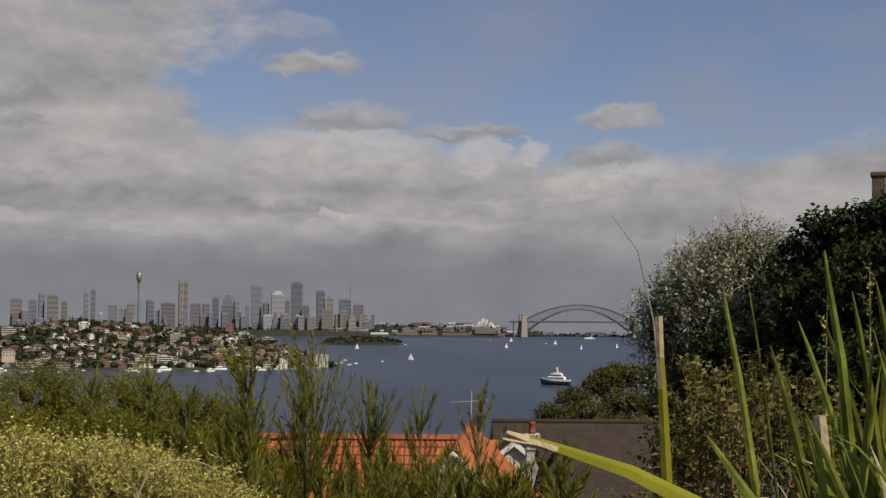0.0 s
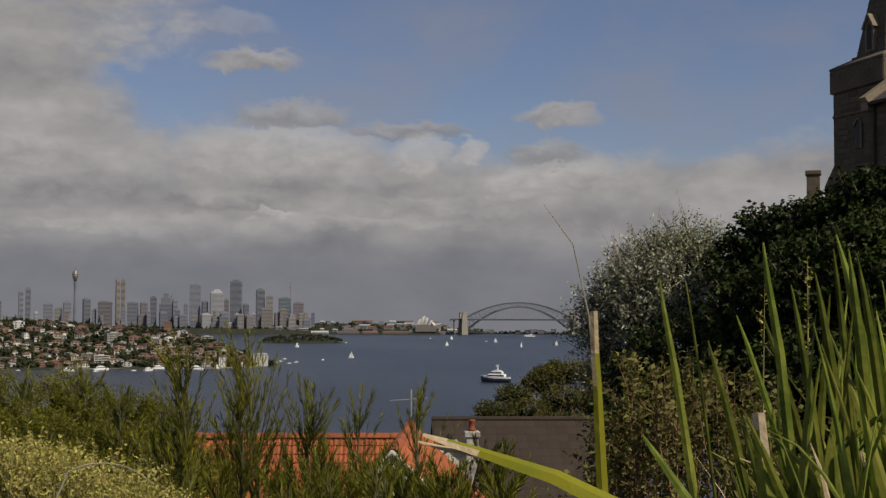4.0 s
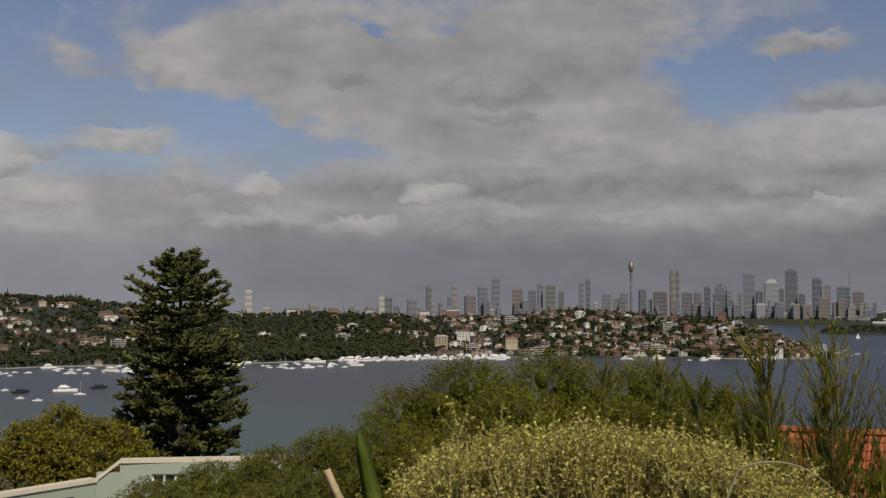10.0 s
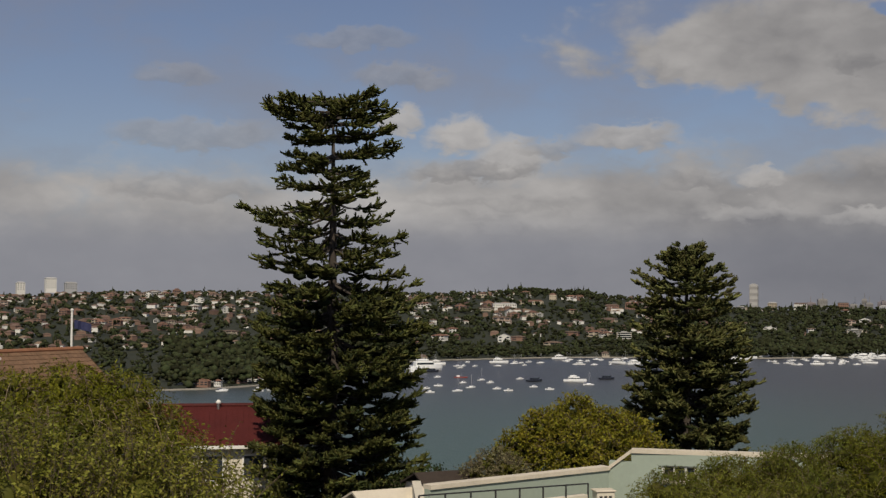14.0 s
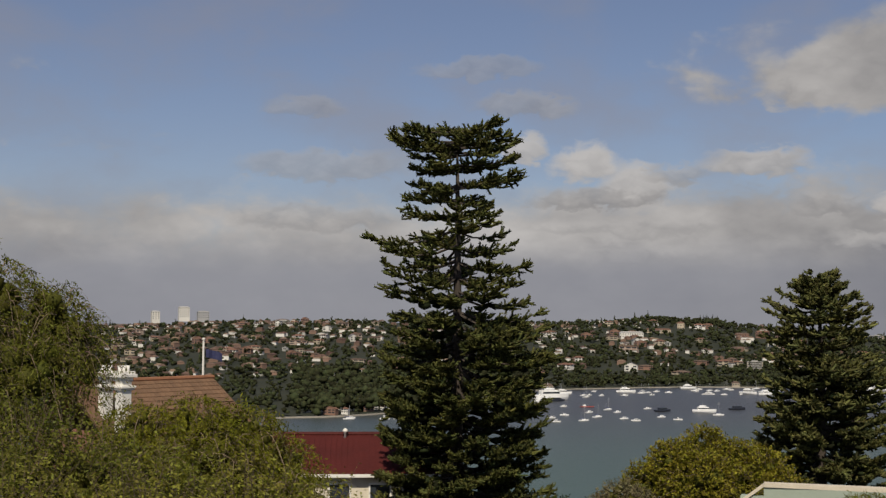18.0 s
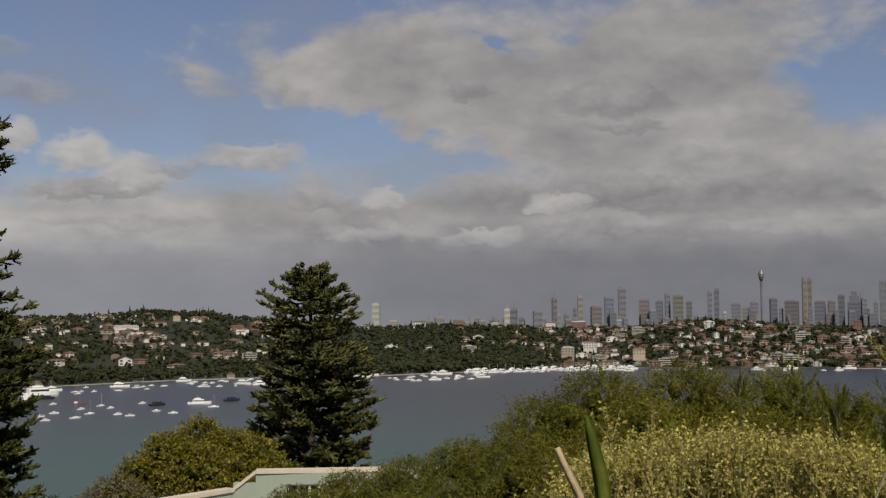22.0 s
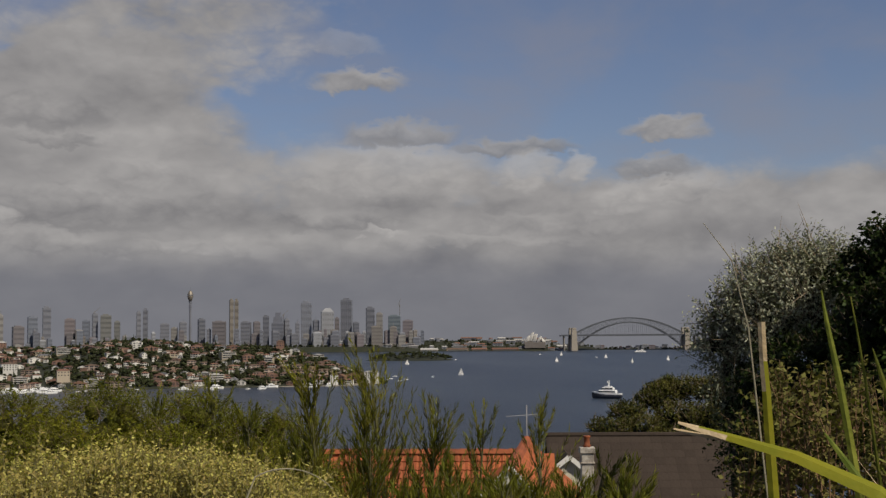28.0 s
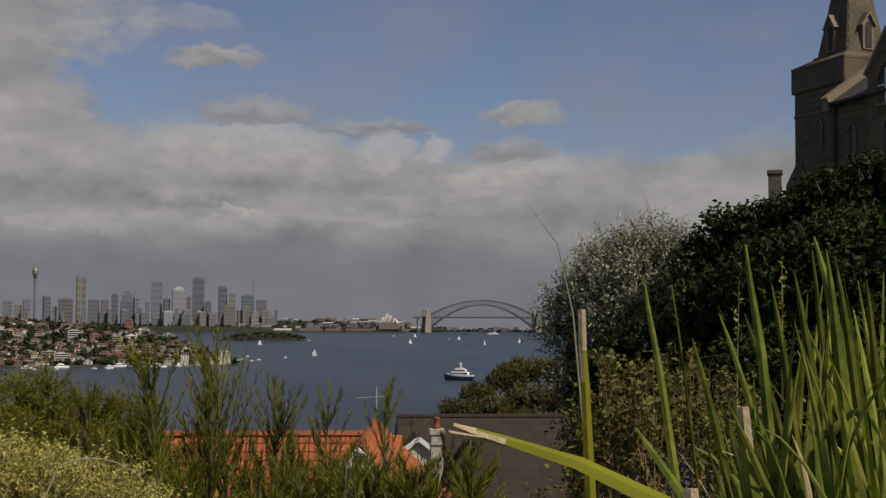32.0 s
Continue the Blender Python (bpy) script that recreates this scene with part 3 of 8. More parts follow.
def far_shore():
    r = np.random.default_rng(21)
    taken, count = [], 0
    used = [False] * len(PROTO)
    # hillside streets: stretches of direction with how many houses each, and how far up the hill
    for a0, a1, f0, f1, many, size in ((-3, 10.3, 0.01, 0.97, 190, 0.92), (-8, -3, 0.02, 0.95, 44, 0.92), (-20, -8, 0.35, 0.9, 26, 1.0), (-31, -19, 0.12, 0.9, 48, 1.15), (-50, -38, 0.30, 0.95, 60, 1.0)):
        tries = placed = 0
        while placed < many and tries < many * 30:
            tries += 1
            az = r.uniform(a0, a1)
            sh, rd = interp(az, SHORE), interp(az, RIDGE)
            d = sh + 8 + (rd - sh) * r.uniform(f0, f1)
            p = P(az, d)
            if any((p.x - q.x) ** 2 + (p.y - q.y) ** 2 < 12.5 ** 2 for q in taken):
                continue
            taken.append(p)
            k = int(r.choice(10, p=[0.17, 0.12, 0.08, 0.10, 0.09, 0.09, 0.12, 0.03, 0.10, 0.10]))
            m = pose(p.x, p.y, ground_height(p.x, p.y) + 0.6, rz=-az + r.uniform(-35, 35)) @ Matrix.Diagonal((size * r.uniform(0.7, 1.6), size * r.uniform(0.8, 1.2), size * r.uniform(0.8, 1.2), 1))
            if not used[k]:
                PROTO[k].matrix_basis = m
                used[k] = True
            else:
                copy_thing(PROTO[k], m)
            placed += 1
    # cottages and sheds along the foreshore of the inner bay
    for k in range(15):
        az = -41.2 + k * 0.33 + r.uniform(-0.1, 0.1)
        p = P(az, interp(az, SHORE) + r.uniform(10, 46))
        taken.append(p)
        copy_thing(PROTO[(0, 5, 9, 3, 2)[k % 5]], pose(p.x, p.y, ground_height(p.x, p.y) + 0.4, rz=-az + r.uniform(-30, 30)) @ Matrix.Diagonal((r.uniform(0.5, 0.9), 0.7, r.uniform(0.5, 0.75), 1)))
    # the many small houses further off, which nobody could count
    for name, mat, seed in (("distant_walls", wall_paint("white"), 5), ("distant_brick_walls", surface("distant_brick", (0.20, 0.125, 0.09), 0.85, per_island=0.4, bump=0), 6)):
        rr = np.random.default_rng(seed)
        wl, rf = Shape(), Shape()
        for _ in range(380 if seed == 5 else 330):
            az = rr.choice([rr.uniform(-55, -38), rr.uniform(-38, -17), rr.uniform(-10, 10)], p=[0.5, 0.3, 0.2])
            sh, rd = interp(az, SHORE), interp(az, RIDGE)
            d = sh + (rd - sh) * rr.uniform(0.25, 1.02)
            p = P(az, d)
            z = ground_height(p.x, p.y)
            a, ww, dd, hh = rr.uniform(0, 3), rr.uniform(3.0, 7.0), rr.uniform(3, 4.6), rr.uniform(3, 5.5)
            u, v = Vector((math.cos(a), math.sin(a), 0)), Vector((-math.sin(a), math.cos(a), 0))
            base = Vector((p.x, p.y, z))
            ring = [base + u * ww * sx + v * dd * sy for sx, sy in ((-1, -1), (1, -1), (1, 1), (-1, 1))]
            up = Vector((0, 0, hh))
            wl.loft([[q - Vector((0, 0, 4)) for q in ring], [q + up for q in ring]])
            top = [base + u * ww * sx * 0.5 + v * dd * sy * 0.08 + up * 1.45 for sx, sy in ((-1, -1), (1, -1), (1, 1), (-1, 1))]
            rf.loft([[q + up + Vector((0, 0, 0.02)) + (q - base).normalized() * 0.6 for q in ring], top])
        ob = new(name, wl.mesh(name, mat))
        tagged(ob, "rows of small pale houses across the far hillside", "houses", kind="stuff")
        ob2 = part("roofs", rf, surface("distant_roofs" + name, (0.15, 0.095, 0.07), 0.9, per_island=0.5, hue=0.05, bump=0), ob)
        ob2["kind"] = "stuff"
    # trees between them
    open_slopes = ((-27.6, -25.2, 2010, 2130), (-25.2, -23.6, 2220, 2345), (-22.0, -18.8, 2090, 2270), (-47.6, -45.5, 2350, 2475))
    pl, sz = [], []
    for a0, a1, f0, f1, many, h0, h1 in ((-58, -36, 0.0, 1.03, 2500, 5, 10), (-36, -19, 0.0, 1.03, 2200, 5, 11), (-19, -8, 0.0, 1.03, 1500, 6, 12), (-8, -2, 0.1, 1.03, 520, 5, 10), (-2, 10.8, 0.0, 1.02, 2500, 4.5, 10.0), (-26.5, -22.5, 0.9, 1.06, 120, 9, 15),
                                         (-19, -7.5, 0.0, 0.22, 420, 9, 14), (-42, -31, 0.0, 0.3, 500, 9, 15), (-30, -17, 0.0, 0.1, 180, 6, 10)):
        for _ in range(many):
            az = r.uniform(a0, a1)
            sh, rd = interp(az, SHORE), interp(az, RIDGE)
            p = P(az, sh + 6 + (rd - sh) * r.uniform(f0, f1))
            if f1 > 0.5 and r.random() < 0.7 and any(abs(p.x - q.x) < 8 and -8 < (q.length - p.length) < 9 for q in taken):
                continue
            if any(b0 < az < b1 and d0 < p.length < d1 for b0, b1, d0, d1 in open_slopes) and r.random() < 0.85:
                continue
            pl.append((p.x, p.y, ground_height(p.x, p.y) - 1))
            sz.append(r.uniform(h0, h1))
    wood("far_woods", "dense dark-green trees between the houses of the far shore", pl, sz, 31, 6)
    pl, sz = [], []
    for _ in range(1100):
        az = r.uniform(3.5, 19)
        sh = max(4775, interp(az, SHORE))
        p = P(az, sh + 8 + r.uniform(0, 130))
        pl.append((p.x, p.y, ground_height(p.x, p.y) - 2))
        sz.append(r.uniform(7, 12) if az < 10.5 or r.random() < 0.3 else r.uniform(4, 7))
    for _ in range(260):
        az = r.uniform(19, 30)
        p = P(az, 4952 + r.uniform(0, 30))
        pl.append((p.x, p.y, ground_height(p.x, p.y) - 2))
        sz.append(r.uniform(6, 12))
    for _ in range(260):
        x, y = r.uniform(594, 806), r.uniform(3200, 3350)
        z = ground_height(x, y)
        if z > 1:
            pl.append((x, y, z - 1))
            sz.append(r.uniform(5, 10))
    wood("harbour_woods", "dark trees of the gardens and islet across the harbour", pl, sz, 32)


far_shore()


def block(name, label, az, el_top, d, wide, tall, wall, roof, storeys, turn=0.0):
    """A larger building on the far slope with rows of windows, one piece each."""
    z = high(el_top, d) - tall
    t = thing(name, label, "building", m=facing(az, d, z, turn))
    part("wall", Shape().box(-wide / 2, -6, -8, wide / 2, 6, tall), wall_paint(wall), t)
    part("roof", Shape().loft([[(-wide / 2 - 0.5, -6.5, tall), (wide / 2 + 0.5, -6.5, tall), (wide / 2 + 0.5, 6.5, tall), (-wide / 2 - 0.5, 6.5, tall)], [(-wide / 2 + 3, -1, tall + 2.2), (wide / 2 - 3, -1, tall + 2.2), (wide / 2 - 3, 1, tall + 2.2), (-wide / 2 + 3, 1, tall + 2.2)]]), roof_tiles(roof), t)
    pane = Shape().box(-0.8, -6.1, 0, 0.8, -5.95, 1.6).mesh("window", WIN)
    n = max(3, int(wide / 4))
    for f in range(storeys):
        for k in range(n):
            w1 = part("window", pane, None, t)
            w1.location = ((k + 0.5) * wide / n - wide / 2, 0, 0.9 + f * tall / storeys)
    return t


block("hilltop_mansion", "long cream convent-like mansion on the ridge", -25.4, -0.28, 2230, 44, 9, "cream", "terracotta", 2, 8)
block("hilltop_mansion", "cream tower wing of the ridge mansion", -24.4, 0.02, 2335, 13, 16, "cream", "terracotta", 3, 8)
block("hilltop_mansion", "white arcaded wing of the ridge mansion", -26.6, -0.42, 2125, 40, 8, "white", "pale", 2, 8)
block("apartment_block", "white hilltop apartment block", -48.2, 0.42, 2450, 15, 14, "white", "pale", 4, 12)
block("apartment_block", "tall white hilltop apartment block", -46.95, 0.62, 2460, 20, 19, "white", "pale", 5, 12)
block("apartment_block", "grey hilltop apartment block", -46.1, 0.42, 2470, 22, 12, "grey", "pale", 3, 12)
block("apartment_block", "red-brick apartment block on the slope", -20.8, -0.35, 2250, 22, 13, "brick", "terracotta", 4, -10)
block("apartment_block", "red-brick apartment block on the slope", -20.0, -0.55, 2200, 20, 12, "brick", "brown", 4, 6)
block("apartment_block", "white apartment block among red-brick ones", -20.4, -0.85, 2120, 14, 12, "white", "terracotta", 4, 0)
block("apartment_block", "white stepped apartment block on the slope", -38.6, -0.55, 2150, 16, 14, "white", "pale", 4, 0)
block("apartment_block", "white waterside apartments on the point", 10.25, -1.85, 1835, 20, 9, "white", "pale", 3, -6)
block("apartment_block", "white gabled waterside house", 8.55, -1.95, 1800, 11, 9, "white", "brown", 3, 0)
block("apartment_block", "cream waterside apartments by the marina", -3.4, -1.62, 1800, 17, 8, "sand", "terracotta", 2, 5)
block("apartment_block", "brick-red apartment block on the point's crest", 6.1, -0.42, 1990, 12, 8, "brick", "brown", 2, 0)
block("apartment_block", "red-brick apartments below the ridge", -21.7, -0.45, 2240, 24, 11, "brick", "brown", 3, 4)
block("apartment_block", "red-brick apartments below the ridge", -19.2, -0.75, 2180, 22, 13, "brick", "terracotta", 4, -5)
block("apartment_block", "long low cream terrace on the slope", -26.6, -0.95, 2150, 30, 7, "cream", "brown", 2, 3)
block("apartment_block", "long low white terrace on the slope", -23.2, -1.1, 2080, 28, 6, "white", "slate", 2, -4)
block("apartment_block", "pale stepped terrace among the trees", -28.2, -1.0, 2120, 22, 7, "sand", "pale", 2, 6)
block("apartment_block", "cream flats on the western slope", -42.4, -0.35, 2300, 20, 9, "cream", "pale", 3, 4)
block("apartment_block", "white flats on the western slope", -40.3, -0.7, 2200, 18, 9, "white", "pale", 3, -4)
block("apartment_block", "brick flats on the western slope", -39.4, -0.3, 2260, 16, 10, "brick", "brown", 3, 8)
for k_, (az_, el_, d_, w1, tall_) in enumerate(((-14.6, -0.30, 2560, 17, 12), (-13.4, -0.33, 2540, 24, 9), (-11.6, -0.28, 2520, 20, 14), (-9.9, -0.42, 2420, 16, 14), (-8.7, -0.55, 2380, 22, 11), (-7.4, -0.42, 2350, 18, 14),
                                                (-6.1, -0.38, 2330, 26, 11), (-5.0, -0.62, 2250, 18, 10), (-4.2, -0.95, 2080, 20, 9), (-2.7, -0.72, 2100, 22, 11), (-1.2, -0.36, 2110, 20, 9), (3.4, -0.66, 2040, 22, 9), (-6.6, -1.55, 1860, 18, 11), (-5.6, -1.30, 1930, 20, 10))):
    block("apartment_block", ("cream", "white", "brick-red", "grey")[k_ % 4] + " flats among the trees of the crest", az_, el_, d_, w1, tall_, ("cream", "white", "brick", "grey")[k_ % 4], ("pale", "brown", "slate")[k_ % 3], 3, (k_ * 7) % 20 - 10)
for az_, d_, w1 in ((-30.4, 1440, 12), (-22.0, 1560, 9)):
    block("boat_house", "low weathered boathouse on the foreshore", az_, math.degrees(math.atan2(5.5 - EYE, d_)), d_, w1, 3.6, "sand", "brown", 1, 5)
sea_wall = Shape()
for k in range(86):
    a0 = -42.9 + k * 0.62
    p, q = P(a0, interp(a0, SHORE) - 3, 0), P(a0 + 0.62, interp(a0 + 0.62, SHORE) - 3, 0)
    sea_wall.bar((p.x, p.y, 0.1), (q.x, q.y, 0.1), 2.0, 2.2)
tagged(new("sea_wall", sea_wall.mesh("sea_wall", surface("sea_wall_stone", (0.34, 0.31, 0.26), 0.9, scale=0.3))), "pale stone sea wall along the far shore", "wall", kind="structure")

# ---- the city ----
# city colours, most of them darkened and blued to stand for cloud shade
HAZE_TINT = {"bright": (0.50, 0.48, 0.44), "white": (0.28, 0.291, 0.304), "grey": (0.156, 0.164, 0.189), "cream": (0.239, 0.224, 0.195), "pink": (0.197, 0.158, 0.153), "brown": (0.135, 0.115, 0.112), "blue": (0.13, 0.153, 0.195), "steel": (0.145, 0.155, 0.183), "olive": (0.135, 0.136, 0.112),
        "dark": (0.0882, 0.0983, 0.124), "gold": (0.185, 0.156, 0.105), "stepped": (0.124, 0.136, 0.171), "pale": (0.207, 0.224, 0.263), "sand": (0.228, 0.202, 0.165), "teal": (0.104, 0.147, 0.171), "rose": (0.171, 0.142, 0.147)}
# distance haze: about a third pale blue-grey mixed into every colour
HAZE_TINT = {k: tuple(0.68 * c + 0.32 * h for c, h in zip(v, (0.205, 0.205, 0.225))) for k, v in HAZE_TINT.items()}
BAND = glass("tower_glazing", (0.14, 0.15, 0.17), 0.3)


def tower(az, wide, el, d, style):
    """A high-rise: body, set-back crown and bands of windows."""
    d = d if d < 4000 else 4800 + (d - 4300) * 0.26
    w_ = d * radians(wide)
    base = ground_height(*P(az, d).xy) - 6
    h_ = high(el, d) - base
    t = thing("skyscraper" if d > 4000 else "apartment_tower", f"{'dark grey' if style == 'dark' else 'grey stepped' if style == 'stepped' else style} high-rise tower with bands of windows", "building", "towers of the skyline", m=facing(az, d, base, (az * 37) % 24 - 12))
    mat = surface("tower_" + style, HAZE_TINT[style], 0.6, scale=0.08, grain=10, vary=0.15, bump=0)
    x, y = w_ * 0.42, min(w_, 34) * 0.42
    if style == "stepped":
        part("body", Shape().box(-x, -y, 0, x, y, h_ * 0.72, 0.5).box(-x * 0.72, -y * 0.8, h_ * 0.7, x * 0.72, y * 0.8, h_ * 0.88, 0.5).box(-x * 0.4, -y * 0.5, h_ * 0.86, x * 0.4, y * 0.5, h_, 0.5), mat, t)
        roof = h_ * 0.7
    elif style == "white" and d > 4000:
        part("body", Shape().box(-x, -y, 0, x, y, h_ * 0.92, 1.5).loft([[(-x * 0.9, -y * 0.9, h_ * 0.92), (x * 0.9, -y * 0.9, h_ * 0.92), (x * 0.9, y * 0.9, h_ * 0.92), (-x * 0.9, y * 0.9, h_ * 0.92)],
                                                                       [(-x * 0.3, -y * 0.4, h_), (x * 0.45, -y * 0.4, h_), (x * 0.45, y * 0.4, h_), (-x * 0.3, y * 0.4, h_)]]), mat, t)
        roof = h_ * 0.9
    else:
        part("body", Shape().box(-x, -y, 0, x, y, h_ * 0.97, 0.8), mat, t)
        if int(az * 100) % 3 == 0:
            part("antenna", Shape().turned([(0.9, h_ - 2), (0.3, h_ + 13)], 6, x * 0.1), mat, t)
        part("roof_plant", Shape().box(-x * 0.62, -y * 0.6, h_ * 0.97, x * 0.5, y * 0.6, h_, 0.3), mat, t)
        roof = h_ * 0.96
    n = int(min(7, max(3, roof / 12)))
    step = roof / n
    # glazing takes a darker share of the same hazed colour
    tint = surface("glazing_" + style, tuple(0.78 * c for c in HAZE_TINT[style]), 0.35, scale=0.08, grain=10, vary=0.2, bump=0)
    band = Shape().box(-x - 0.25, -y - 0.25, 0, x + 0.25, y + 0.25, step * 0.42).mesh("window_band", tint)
    for k in range(n):
        b = part("window_band", band, None, t)
        b.location = (0, 0, step * (k + 0.3))
        if style == "stepped":
            b.scale = (1.0, 1.0, 1.0)
    for k in (-0.8, -0.45, -0.1, 0.25, 0.6) if style in ("gold", "steel", "cream", "pale", "white") and wide > 0.43 else ():
        part("pier", Shape().box(x * k - w_ * 0.028, -y - 0.7, 0, x * k + w_ * 0.028, -y + 0.1, roof), mat, t)
    return t


tower(-15.40, 0.43, 0.56, 2700, "bright")
tower(-9.37, 0.32, 0.27, 2850, "bright")
tower(-9.06, 0.34, 0.29, 2900, "grey")
tower(-10.53, 0.37, -0.25, 2600, "cream")
tower(-12.48, 0.48, -0.09, 2800, "cream")
tower(-12.99, 0.48, -0.25, 2820, "pink")
tower(-7.97, 0.48, 0.19, 3000, "grey")
tower(-7.20, 0.25, 0.78, 3300, "brown")
tower(-6.03, 0.26, 0.87, 3400, "cream")
tower(-5.30, 0.55, 0.36, 3500, "brown")
tower(-6.27, 0.17, 0.31, 3500, "blue")
tower(-4.71, 0.47, 0.78, 4500, "blue")
tower(-4.12, 0.40, 1.20, 4600, "steel")
tower(-6.66, 0.25, 0.04, 3300, "grey")
tower(-9.88, 0.34, -0.18, 2900, "pink")
tower(-7.00, 0.16, -0.00, 3200, "white")
tower(-3.13, 0.51, 0.67, 4500, "pink")
tower(-2.45, 0.35, 0.61, 4600, "blue")
tower(-2.08, 0.27, 0.91, 4650, "steel")
tower(-1.61, 0.55, 0.85, 4550, "olive")
tower(-1.12, 0.28, 0.56, 4500, "olive")
tower(-0.20, 0.22, 0.99, 4700, "grey")
tower(0.10, 0.23, 1.11, 4750, "steel")
tower(0.94, 0.46, 0.44, 4400, "grey")
tower(1.74, 0.37, 0.51, 4450, "grey")
tower(2.56, 0.35, 0.65, 4700, "dark")
tower(3.35, 0.69, 0.54, 4450, "brown")
tower(3.89, 0.20, 1.54, 4600, "gold")
tower(4.12, 0.20, 1.53, 4620, "gold")
tower(4.55, 0.50, 0.52, 4500, "grey")
tower(5.03, 0.35, 0.51, 4480, "brown")
tower(5.45, 0.32, 0.78, 4550, "dark")
tower(5.99, 0.65, 0.90, 4600, "stepped")
tower(6.39, 0.25, 0.64, 4620, "grey")
tower(7.28, 0.54, 1.41, 4700, "pale")
tower(7.71, 0.30, 0.57, 4600, "dark")
tower(8.23, 0.68, 1.09, 4560, "white")
tower(6.87, 0.21, 0.46, 4500, "grey")
tower(2.89, 0.22, 0.19, 4500, "grey")
tower(1.37, 0.31, 0.26, 4500, "cream")
tower(8.68, 0.23, 0.68, 4600, "brown")
tower(9.11, 0.58, 1.54, 4650, "steel")
tower(9.55, 0.30, 0.46, 4550, "dark")
tower(10.19, 0.44, 1.15, 4650, "dark")
tower(10.62, 0.34, 0.88, 4600, "cream")
tower(10.50, 0.56, 0.27, 4350, "sand")
tower(11.30, 0.66, 0.77, 4600, "teal")
tower(11.25, 0.37, 0.25, 4400, "sand")
tower(11.92, 0.55, 0.54, 4550, "rose")
tower(12.39, 0.34, -0.21, 4500, "grey")
tower(7.76, 0.50, 0.02, 4300, "white")
tower(9.32, 0.34, -0.01, 4300, "cream")
tower(8.58, 0.45, -0.12, 4300, "grey")
tower(12.06, 0.24, 0.04, 4400, "cream")


rt = np.random.default_rng(77)
for k_ in range(112):
    a_ = rt.uniform(-12.5, 12.6)
    far_ = a_ > -5
    tower(a_, rt.uniform(0.14, 0.40), rt.uniform(-0.45, 0.20) if far_ else rt.uniform(-0.55, -0.02), rt.uniform(4350, 4480) if far_ else rt.uniform(2950, 3100),
          ("grey", "steel", "brown", "cream", "pale", "blue", "white", "sand", "rose")[k_ % 9])


def needle_tower():
    """The observation tower: slim shaft, turret of several rings, mast and stays."""
    az, d = 2.06, 4930
    base = 12.0
    top, t1, t0 = high(2.02, d) - base, high(1.90, d) - base, high(1.47, d) - base
    t = thing("observation_tower", "slim observation tower with a round turret and mast over the city", "tower", m=facing(az, d, base))
    steel = surface("tower_steel", (0.17, 0.16, 0.16), 0.5, metal=0.3, scale=0.2, vary=0.2, bump=0)
    gold = surface("turret_gold", (0.22, 0.19, 0.15), 0.45, metal=0.3, scale=0.2, vary=0.2, bump=0)
    part("shaft", Shape().turned([(4.6, 0), (4.0, t0 * 0.5), (4.0, t0 + 3)], 12), steel, t)
    part("turret", Shape().turned([(4.2, t0 - 6), (8.5, t0 + 4), (11.0, t0 + 12), (11.4, t0 + 17), (10.6, t0 + 18), (10.8, t0 + 24), (8.0, t0 + 27), (7.6, t0 + 32), (5.0, t0 + 35), (2.2, t1)], 20), gold, t, "bronze-coloured turret", True)
    part("window_ring", Shape().turned([(11.5, t0 + 18.2), (11.5, t0 + 21.0)], 20), BAND, t)
    part("mast", Shape().turned([(1.3, t1 - 1), (0.8, (t1 + top) / 2), (0.4, top + 4)], 8), steel, t)
    for k in range(8):
        a, b = k * math.pi / 4, (k + 3) * math.pi / 4
        part("stay", Shape().bar((7.5 * math.cos(a), 7.5 * math.sin(a), t0 + 2), (6.5 * math.cos(b), 6.5 * math.sin(b), t0 * 0.35), 0.35), steel, t)


needle_tower()


def crane(az, d, el, reach):
    base = 14.0
    h_ = high(el, d) - base
    t = thing("tower_crane", "thin steel tower crane on a city roof", "crane", m=facing(az, d, base, 20))
    st = surface("crane_steel", (0.16, 0.15, 0.14), 0.6, bump=0)
    part("mast", Shape().box(-0.8, -0.8, 0, 0.8, 0.8, h_ * 0.9), st, t)
    part("jib", Shape().bar((-6, 0, h_ * 0.86), (reach, 0, h_), 1.3), st, t)
    part("cab", Shape().box(-1.5, -1.5, h_ * 0.84, 1.5, 1.5, h_ * 0.88), st, t)


crane(-2.1, 4890, 1.15, 22)
crane(6.25, 4890, 1.0, 18)
crane(11.55, 4890, 1.5, 4)


